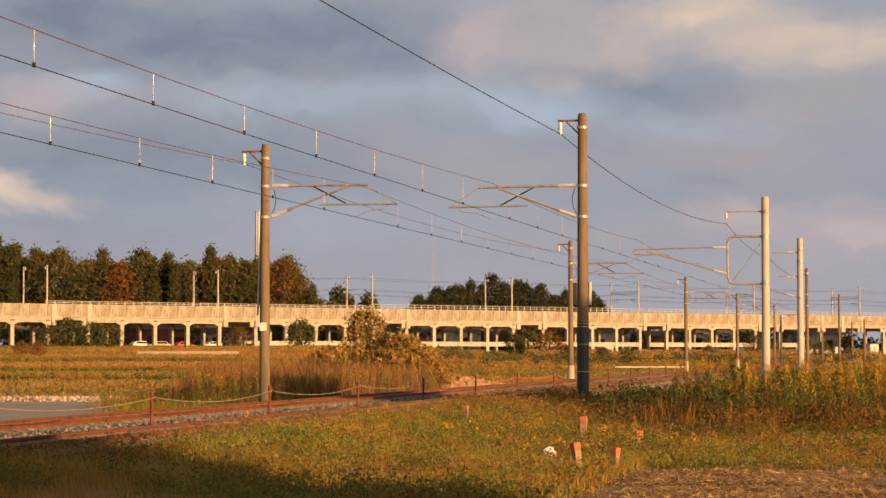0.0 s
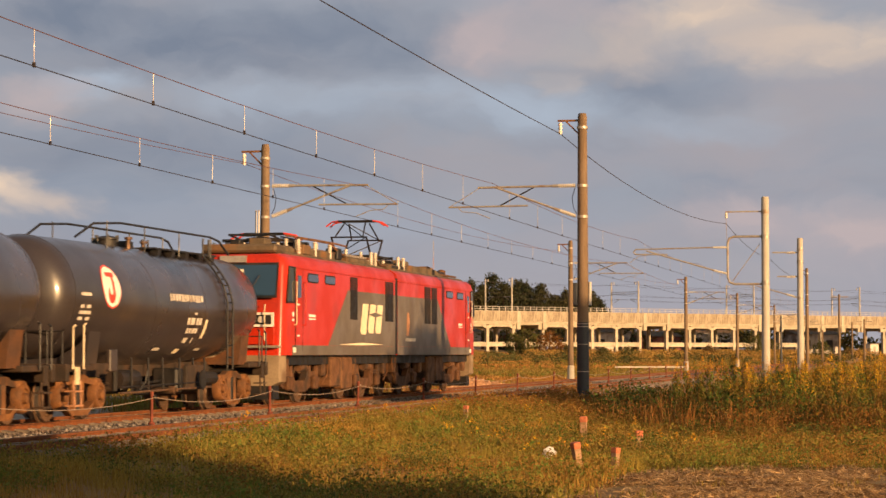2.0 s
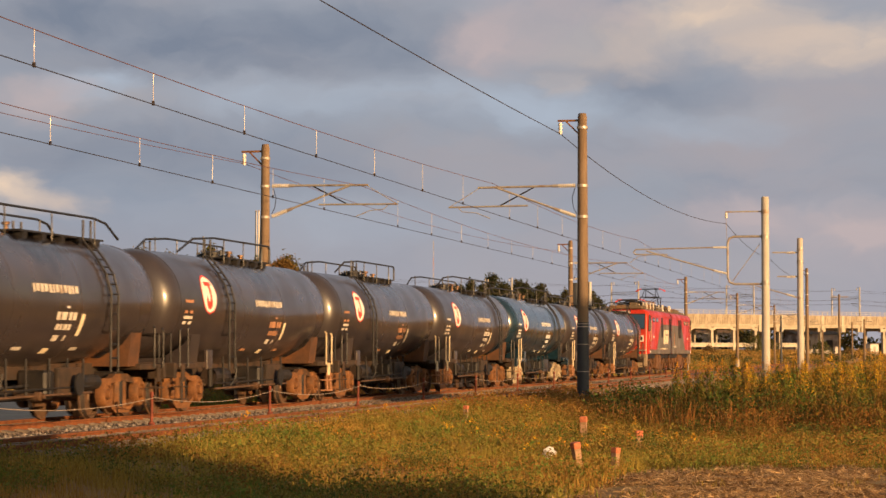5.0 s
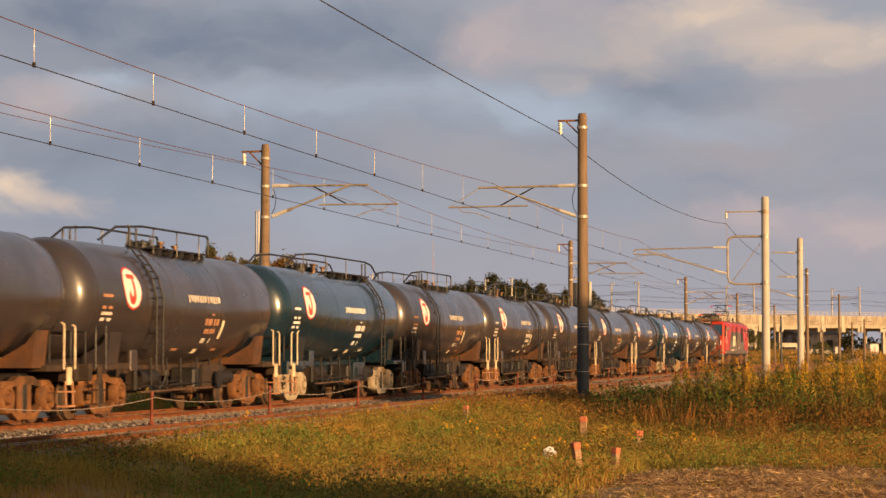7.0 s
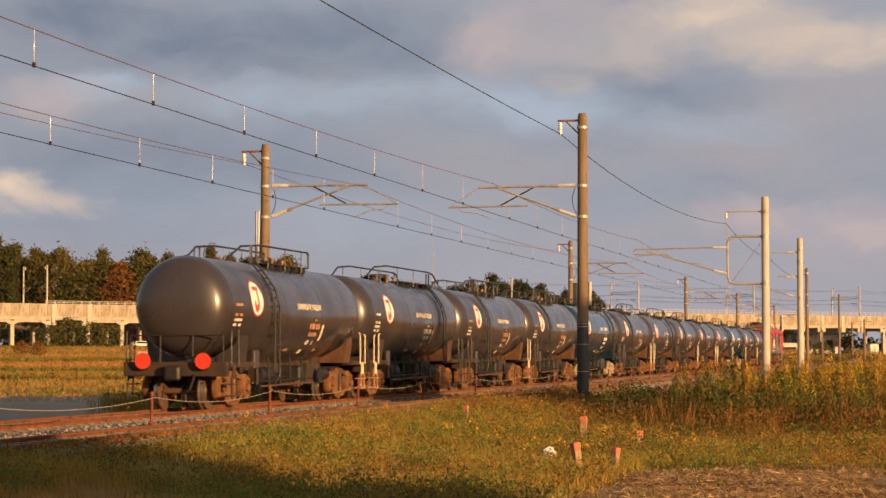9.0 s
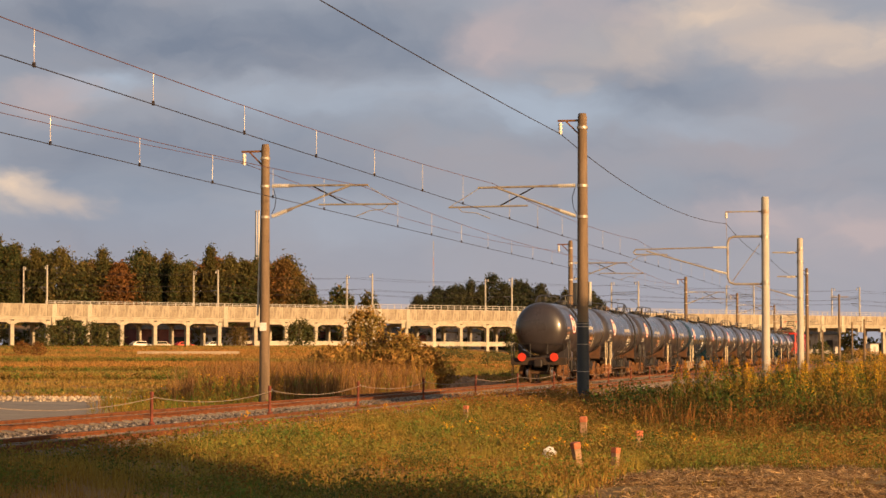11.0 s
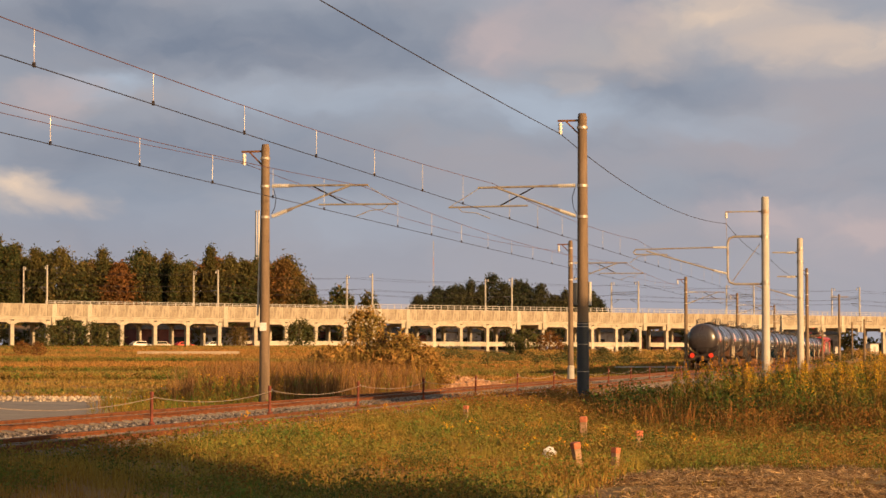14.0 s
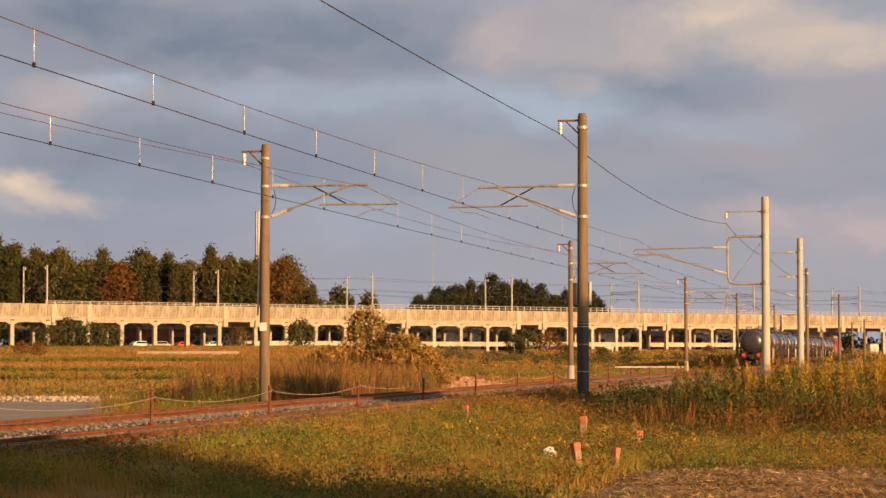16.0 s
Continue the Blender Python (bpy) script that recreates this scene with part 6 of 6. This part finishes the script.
sow("green_scrub", [herb(70, 1.0, 0.14) for _ in range(6)], l * 0.976 - dd * 0.217, l * 0.217 + dd * 0.976, rng.uniform(0.6, 1.3, len(l)), [BUSHLEAF], "dark green scrub in the far field", "scrub")


# ---- trees ----
def crown_mesh(clusters, leaf, per, shape, height, base, width, m):
    """A crown of many small leaf sprays, gathered in clusters, with gaps and an uneven edge."""
    V, T = [], []
    for i in range(clusters):
        u = rng.random()
        z = base + (height - base) * u
        if shape == "cone":
            w = width * (1 - u) ** 0.9 * (0.75 + 0.25 * math.sin(u * 25)) + 0.25
        elif shape == "flat":
            w = width * (0.45 + 0.55 * u) * (1 if u < 0.85 else 0.7)
        else:
            w = width * math.sqrt(max(1 - (2 * u - 0.95) ** 2, 0.05))
        a = rng.uniform(0, 6.28)
        rr = w * rng.uniform(0.35, 1.08)
        c = np.array([math.cos(a) * rr, math.sin(a) * rr, z])
        rad = leaf * rng.uniform(1.4, 2.8)
        for j in range(per):
            p = c + rng.normal(0, rad * 0.5, 3) * np.array([1, 1, 0.7])
            d1, d2 = rng.normal(0, leaf * 0.55, 3), rng.normal(0, leaf * 0.55, 3)
            k = len(V)
            V += [p, p + d1, p + d2]
            T.append((k, k + 1, k + 2))
    me = bpy.data.meshes.new("crown")
    me.from_pydata([tuple(v) for v in V], [], T)
    me.materials.append(m)
    return me


def make_tree(name, height, base, width, shape, m, clusters, leaf, per, label, category="tree", group="", limbs=6, trunk=0.22):
    t = thing(name, Matrix.Identity(4), label, category, group)
    bm = B()
    lean = rng.uniform(-0.2, 0.2)
    pipe(bm, [(0, 0, -0.6), (lean * 0.4, 0, height * 0.35), (lean, 0.1, height * 0.8)], trunk, 7)
    for i in range(limbs):
        z = base + (height - base) * (i + 0.3) / limbs * 0.8
        a = i * 2.4
        tube(bm, (lean * z / height, 0, z), (math.cos(a) * width * 0.6, math.sin(a) * width * 0.6, z + width * 0.25), trunk * 0.35, 5, trunk * 0.1)
    part("trunk", bm, BARK, t)
    c = new("crown", crown_mesh(clusters, leaf, per, shape, height, base, width, m))
    c.parent = t
    return t


def spread(src, spots, first=True):
    """Moves a tree to the first spot and copies it to the rest. A spot is x, y, z, size."""
    for i, (px, py, pz, k) in enumerate(spots):
        m = pose(px, py, pz, 0, 0, rng.uniform(0, 360))
        ob = src if i == 0 else copy_thing(src, m)
        ob.matrix_basis = m @ Matrix.Diagonal((k, k, k * rng.uniform(0.92, 1.08), 1))


def cam_spot(d, lat):
    """Plan position at a depth along the view axis and an offset to its right."""
    return lat * 0.976 - d * 0.217, lat * 0.217 + d * 0.976


cedars = [make_tree("cedar_tree", 22, 3, w, "cone", CEDAR, 460, 0.50, 16, "tall dark cedar in the wood behind the viaduct", "tree", "wood") for w in (2.9, 3.3, 2.5)]
russets = [make_tree("broadleaf_tree", 18, 3, w, "round", m, 460, 0.55, 14, lab, "tree", "wood") for w, m, lab in ((4.6, RUSSET, "russet autumn tree in the wood"), (4.2, CEDAR, "dark green broadleaf tree in the wood"))]
spots = [[], [], [], [], []]
pick = np.random.default_rng(12)
for row, (d, gap) in enumerate(((505, 4.8), (520, 4.6), (540, 5.0), (565, 6))):
    lat = -125.0
    while lat < -28 - row * 1.5:
        u = (lat + 125) / 95
        px_x = 784 + 3850 * lat / d
        top = 440 + 12 * min(u * 2, 1) + (60 * smooth(495, 565, px_x)) + rng.uniform(-2, 16) - (16 if px_x < 40 else 0)
        h = (625 - top) * d / 3850 + 1.33 - 2.2
        kind = pick.choice(5, p=(0.30, 0.26, 0.26, 0.05, 0.13) if u < 0.4 else (0.20, 0.18, 0.16, 0.20, 0.26))
        px, py = cam_spot(d, lat)
        spots[kind].append((px, py, 2.0, max(h, 3) / (22 if kind < 3 else 18) * (1.0 if row == 0 else 0.97)))
        lat += gap * rng.uniform(0.7, 1.2)
for t, s in zip(cedars + russets, spots):
    spread(t, s)
pines = [make_tree("pine_tree", 20, 5, w, sh, PINE, 300, 0.62, 14, "dark pine on the skyline", "tree", "far wood") for w, sh in ((4.0, "round"), (3.2, "cone"))]
spots = [[], []]
for d in (790, 815):
    lat = -9.0
    while lat < 59:
        u = (lat + 9) / 68
        px, py = cam_spot(d, lat)
        h = (92 + 24 * math.sin(math.pi * min(max(u, 0), 1)) ** 0.5 - 6 * smooth(0.55, 0.7, u) + rng.uniform(-14, 8)) * d / 3850
        spots[rng.integers(2)].append((px, py, 2.0, h / 20))
        lat += rng.uniform(3.0, 5.6)
for t, s in zip(pines, spots):
    spread(t, s)
small = make_tree("small_tree", 9, 2, 2.2, "cone", CEDAR, 150, 0.6, 8, "small dark tree beyond the viaduct", "tree", "far wood")
spread(small, [(*cam_spot(d, l), 2.0, k) for d, l, k in ((560, -27, 1.7), (560, -24.5, 1.5), (575, -30, 1.4), (570, -19.5, 1.55), (560, -17.8, 1.3), (580, -33, 1.5))])
bush = make_tree("bush", 4.2, 0.3, 2.6, "round", BUSHLEAF, 170, 0.32, 10, "green bush before the viaduct columns", "bush", "bushes", 4, 0.08)
spread(bush, [(*cam_spot(d, l), ground_z(*cam_spot(d, l)) - 0.1, k) for d, l, k in ((385, -69.5, 1.0), (386, -66.5, 1.15), (384, -62.0, 1.1), (386, -59.0, 0.95), (410, 16, 1.1), (408, 13.5, 0.9), (440, -29, 1.25), (300, 17.5, 0.55), (300, 22, 0.5), (305, 26, 0.5), (420, 60, 0.9), (430, 65, 0.8), (432, 75, 0.9))])
russet_bush = make_tree("bush", 4.6, 0.3, 2.4, "round", RUSSET, 170, 0.32, 10, "russet autumn bush before the viaduct", "bush", "bushes", 4, 0.08)
spread(russet_bush, [(*cam_spot(d, l), ground_z(*cam_spot(d, l)) - 0.1, k) for d, l, k in ((400, 19.5, 0.95), (402, 22, 0.6), (300, -56, 0.5), (310, -60, 0.45), (405, -38, 0.8), (360, 44, 0.5), (365, 68, 0.6))])
shrub = make_tree("shrub", 3.9, 0.5, 1.15, "round", SHRUBLEAF, 260, 0.17, 12, "sparse yellow-brown shrub in the dry grass", "shrub", "", 9, 0.035)
shrub.matrix_basis = pose(-26.4, 101.5, -0.5)
shrub_low = make_tree("shrub", 2.5, 0.2, 1.6, "round", SHRUBLEAF, 320, 0.17, 12, "low yellow-brown shrub in the dry grass", "shrub", "", 9, 0.03)
spread(shrub_low, [(-24.5, 101.0, -0.55, 1.05), (-27.4, 99.0, -0.5, 0.85), (-23.4, 102.0, -0.55, 0.8)])
# unseen sun blockers added outside the view: a tree shades the tracks, a house the meadow
shade_tree = make_tree("roadside_tree", 9.5, 5.6, 4.2, "round", BUSHLEAF, 620, 0.4, 10, "unseen tree added to shade the tracks", "tree", "", 7, 0.16)
shade_tree.matrix_basis = pose(17.0, 46.6, -0.6)
house = thing("house", pose(22.3, 7.9, -0.7, 0, 0, 55.2), "unseen house-shaped block added to shade the meadow", "house")
part("wall", box(B(), (-15, -9, 0), (0, 0, 7.2), 0.02), CONCRETE, house)
part("roof", prism(B(), [(-9.6, 7.2), (0.5, 7.2), (-4.5, 10.0)], -15.4, 0.4, "X"), ROOFGREY, house)


# ---- plots, markers and far things ----
ASPHALT = mat("grey_yard_gravel", (0.33, 0.265, 0.20), (0.26, 0.21, 0.16), 2.0, (0.38, 0.30, 0.21), 0.3, 0.95, bump=0.05, grain=12)
PALEGRAVEL = mat("pale_gravel", (0.45, 0.36, 0.26), (0.35, 0.27, 0.19), 6, (0.50, 0.42, 0.32), 1.2, 0.95, bump=0.5, grain=14, island=0.3)
tagged(part("gravel_yard", prism(B(), [(-75, 48), (-19.9, 48), (-21.0, 54), (-30.2, 79), (-75, 79)], -0.75, -0.53, "Z"), ASPHALT), "grey gravel yard beyond the tracks", "yard", kind="structure")
bm = B()
for i in range(1100):
    px, py = rng.uniform(-48, -29.5), 79.4 + rng.normal(0, 0.8)
    k = rng.uniform(0.04, 0.10)
    c = Vector((px, py, -0.53 + 0.14 * math.exp(-((py - 79.4) / 0.7) ** 2)))
    ring = [bm.verts.new(c + Vector((k * 1.2 * math.cos(a) * rng.uniform(0.7, 1.2), k * math.sin(a), -k * 0.2))) for a in (0, 1.26, 2.5, 3.77, 5.0)]
    tip = bm.verts.new(c + Vector((0, 0, k * 0.9)))
    for j in range(5):
        bm.faces.new((ring[j], ring[(j + 1) % 5], tip))
tagged(part("gravel_edge", bm, PALEGRAVEL), "row of pale stones along the yard edge", "stones", kind="stuff")
SOIL = mat("pinkish_dry_soil", (0.44, 0.235, 0.12), (0.34, 0.18, 0.09), 3, (0.50, 0.30, 0.17), 1, 0.95, island=0.25)
bm = B()
for i in range(1500):
    px, py = -25.5 + rng.normal(0, 2.0), 112 + rng.normal(0, 4.0)
    k = rng.uniform(0.10, 0.30)
    c = Vector((px, py, ground_z(px, py)))
    ring = [bm.verts.new(c + Vector((k * 1.2 * math.cos(a) * rng.uniform(0.7, 1.2), k * math.sin(a), -k * 0.3))) for a in (0, 1.26, 2.5, 3.77, 5.0)]
    tip = bm.verts.new(c + Vector((0, 0, k * 0.6)))
    for j in range(5):
        bm.faces.new((ring[j], ring[(j + 1) % 5], tip))
tagged(part("soil_heap", bm, SOIL), "low heap of dry pinkish soil clods", "soil", kind="stuff")
d_line = [cam_spot(310, l) for l in (-43.5, -29.0)]
bm = B()
a, b2 = Vector((*d_line[0], 0.6)), Vector((*d_line[1], 0.6))
side = (b2 - a).cross(Vector((0, 0, 1))).normalized() * 0.2
v0 = [bm.verts.new(p) for p in (a - side, a + side, b2 + side, b2 - side)]
v1 = [bm.verts.new(v.co + Vector((0, 0, 0.95))) for v in v0]
for i in range(4):
    bm.faces.new((v0[i], v0[(i + 1) % 4], v1[(i + 1) % 4], v1[i]))
bm.faces.new(v0[::-1])
bm.faces.new(v1)
tagged(part("ditch_wall", bm, PALEGRAVEL), "low pale concrete ditch wall in the field", "wall", kind="structure")

marker = thing("marker_post", Matrix.Identity(4), "short boundary post with an orange top in the grass", "post", "boundary markers")
part("shaft", box(B(), (-0.062, -0.062, -0.1), (0.062, 0.062, 0.445), 0.008), MARKWOOD, marker)
part("cap", box(B(), (-0.07, -0.07, 0.44), (0.07, 0.07, 0.55), 0.012), ORANGE, marker, "faded orange painted top")
for i, (px, py, k, tilt, sunk) in enumerate(POSTS):
    m = pose(px, py, ground_z(px, py) - sunk, 2, tilt, 20 * i) @ Matrix.Scale(k, 4)
    if i == 0:
        marker.matrix_basis = m
    else:
        copy_thing(marker, m).matrix_basis = m
bm = B()
bmesh.ops.create_icosphere(bm, subdivisions=2, radius=0.09)
for v in bm.verts:
    v.co *= 1 + 0.5 * noise.noise(v.co * 25)
    v.co.z *= 1.2
scrap = tagged(part("plastic_scrap", bm, WHITE), "crumpled white plastic scrap in the grass", "litter")
scrap.matrix_basis = pose(-6.56, 38.19, ground_z(-6.56, 38.19) + 0.2) @ Matrix.Diagonal((1.5, 1.0, 0.95, 1))


guard = thing("guard_rail", pose(*cam_spot(204, 19.5), 0, 0, 0, 12), "low pale guard rail in the field beside the tracks", "guard rail")
gz = ground_z(*cam_spot(204, 19.5))
part("top_bar", box(B(), (-3.4, -0.05, gz + 0.40), (3.4, 0.05, gz + 0.52), 0.01), DUSTYWHITE, guard)
for k in range(6):
    part("rail_post", box(B(), (-3.25 + k * 1.3, 0.055, gz - 0.2), (-3.10 + k * 1.3, 0.16, gz + 0.56), 0.01), POLE, guard)


def plain_pole(px, py, h, m, label, arms=2):
    p = thing("distant_pole", pose(px, py, ground_z(px, py)), label, "utility pole", "distant poles")
    part("shaft", lathe(B(), [(-0.3, 0.17), (h, 0.12)], 10, "Z"), m, p)
    for i in range(arms):
        part("crossarm", box(B(), (-1.1, -0.06, h - 0.35 - 0.8 * i), (1.1, 0.06, h - 0.25 - 0.8 * i)), GALV, p)
    return p


for px, py, h, m, k in ((-10.2, 264.0, 8.3, POLE, 1), (-8.4, 305.6, 6.0, POLE, 1), (-19.6, 303.0, 7.0, POLE_DARK, 0), (-15.0, 324.6, 5.2, POLE, 0), (-11.2, 340, 5.6, POLE, 0), (-4.4, 350, 7.0, POLE, 1)):
    plain_pole(px, py, h, m, "slim distant utility pole in the field", k)


def lattice_mast(px, py, z0, h, w, bands, label):
    p = thing("lattice_mast", pose(px, py, z0), label, "mast")
    n = len(bands)
    for i, m in enumerate(bands):
        a, b = i / n, (i + 1) / n
        bm = B()
        wa, wb = w * (1 - 0.6 * a), w * (1 - 0.6 * b)
        cs = ((-1, -1), (1, -1), (1, 1), (-1, 1))
        for j in range(4):
            c, e = cs[j], cs[(j + 1) % 4]
            tube(bm, (c[0] * wa, c[1] * wa, h * a), (c[0] * wb, c[1] * wb, h * b), w * 0.16, 5)
            tube(bm, (c[0] * wa, c[1] * wa, h * a), (e[0] * wb, e[1] * wb, h * b), w * 0.08, 4)
            tube(bm, (c[0] * wb, c[1] * wb, h * b), (e[0] * wb, e[1] * wb, h * b), w * 0.08, 4)
        part("mast_section", bm, m, p)
    return p


lattice_mast(-331.8, 1462, 2, 77, 0.32, [GALV, RUDDY, GALV, RUDDY, GALV, RUDDY, GALV], "distant red and white lattice radio mast")
for dx in (0, 1.2):
    q = thing("chimney", pose(-186.5 + dx, 593 - dx, 2.0), "tall slim pale chimney behind the wood", "chimney", "chimneys")
    part("flue", lathe(B(), [(0, 0.45), (39.5, 0.22)], 14, "Z"), INSUL, q)
    part("rim", lathe(B(), [(39.5, 0.3), (39.9, 0.3)], 14, "Z"), GALV, q)

# under and behind the viaduct
SHEDWALL = mat("weathered_shed_wall", (0.42, 0.38, 0.34), (0.30, 0.26, 0.23), 0.6, (0.10, 0.075, 0.06), 0.3, 0.8, rnd=0.3)
SHEDRED = mat("dull_red_cladding", (0.20, 0.06, 0.045), (0.15, 0.05, 0.04), 0.6, rough=0.7)
for i, (s, w, h, m) in enumerate(((-15, 14, 4.5, SHEDWALL), (4, 12, 4.0, SHEDRED), (30, 16, 3.6, SHEDWALL), (52, 13, 4.4, SHEDRED), (72, 15, 3.8, SHEDWALL), (96, 17, 4.2, SHEDRED), (118, 12, 3.6, SHEDRED), (136, 18, 4.4, SHEDWALL), (160, 16, 3.8, SHEDRED), (184, 14, 4.5, SHEDWALL), (206, 16, 3.6, SHEDRED), (230, 20, 4.8, SHEDWALL), (262, 18, 4.4, SHEDWALL))):
    q = thing("shed", VIA_M @ pose(s, 24 + (i % 3) * 5, GROUND_FAR - 0.2), "low shed beyond the viaduct in its shade", "shed", "sheds behind the viaduct")
    part("wall", box(B(), (-w / 2, 0, -1), (w / 2, 8, h), 0.05), m, q)
    part("roof", prism(B(), [(-0.5, h), (8.5, h), (4, h + 1.6)], -w / 2 - 0.4, w / 2 + 0.4, "X"), ROOFGREY, q)
    for k in range(2):
        part("shed_door", box(B(), (-w / 4 + k * w / 2 - 1.3, -0.06, 0), (-w / 4 + k * w / 2 + 1.3, 0.0, 2.8)), UNDERDARK, q)
hx, hy2 = [], []
for s in np.arange(-60, 400, 1.1):
    p = VIA_O + VIA_D * s + VIA_N * (24 + rng.uniform(0, 34))
    hx.append(p.x)
    hy2.append(p.y)
sow("far_thicket", [herb(60, 5.2, 0.75) for _ in range(6)], np.array(hx), np.array(hy2), rng.uniform(0.6, 1.25, len(hx)), [CEDAR], "dark thicket beyond the viaduct", "thicket")


def make_car(m, name="car"):
    c = thing(name, Matrix.Identity(4), "parked car under the viaduct", "car", "parked cars")
    part("body", prism(B(), [(-2.1, 0.3), (2.1, 0.3), (2.15, 0.75), (1.3, 0.92), (0.75, 1.42), (-1.3, 1.45), (-2.0, 0.95), (-2.15, 0.8)], -0.82, 0.82, "Y"), m, c)
    part("side_glass", prism(B(), [(-1.6, 0.95), (1.1, 0.95), (0.68, 1.34), (-1.25, 1.36)], -0.835, 0.835, "Y"), DARKGLASS, c)
    for px in (-1.3, 1.3):
        for py in (-0.75, 0.75):
            part("wheel", tube(B(), (px, py - 0.09, 0.31), (px, py + 0.09, 0.31), 0.31, 14), UNDERDARK, c)
    return c


for i, (m, ss) in enumerate(((WHITE, (33, 56, 104, 122)), (REDMARK, (49, 62, 148)), (GALV, (38, 108, 141)))):
    src = make_car(m)
    for j, s in enumerate(ss):
        q = VIA_M @ pose(s + 0.7, 3.5 + 9 * ((i + j) % 2), via_ground(s) + 0.02, 0, 0, 180 * (j % 2))
        if j == 0:
            src.matrix_basis = q
        else:
            copy_thing(src, q)
for s in (240.5, 250.0):
    q = thing("equipment_hut", VIA_M @ pose(s, -14, via_ground(s) - 0.6), "small white equipment hut by the viaduct", "hut", "equipment huts")
    part("wall", box(B(), (-1.6, -1.2, 0), (1.6, 1.2, 3.6), 0.03), INSUL, q)
    part("roof", box(B(), (-1.8, -1.4, 3.6), (1.8, 1.4, 3.8), 0.03), GALV, q)
    part("hut_door", box(B(), (-0.5, -1.24, 1.0), (0.5, -1.2, 3.0)), GALV, q)


motions()
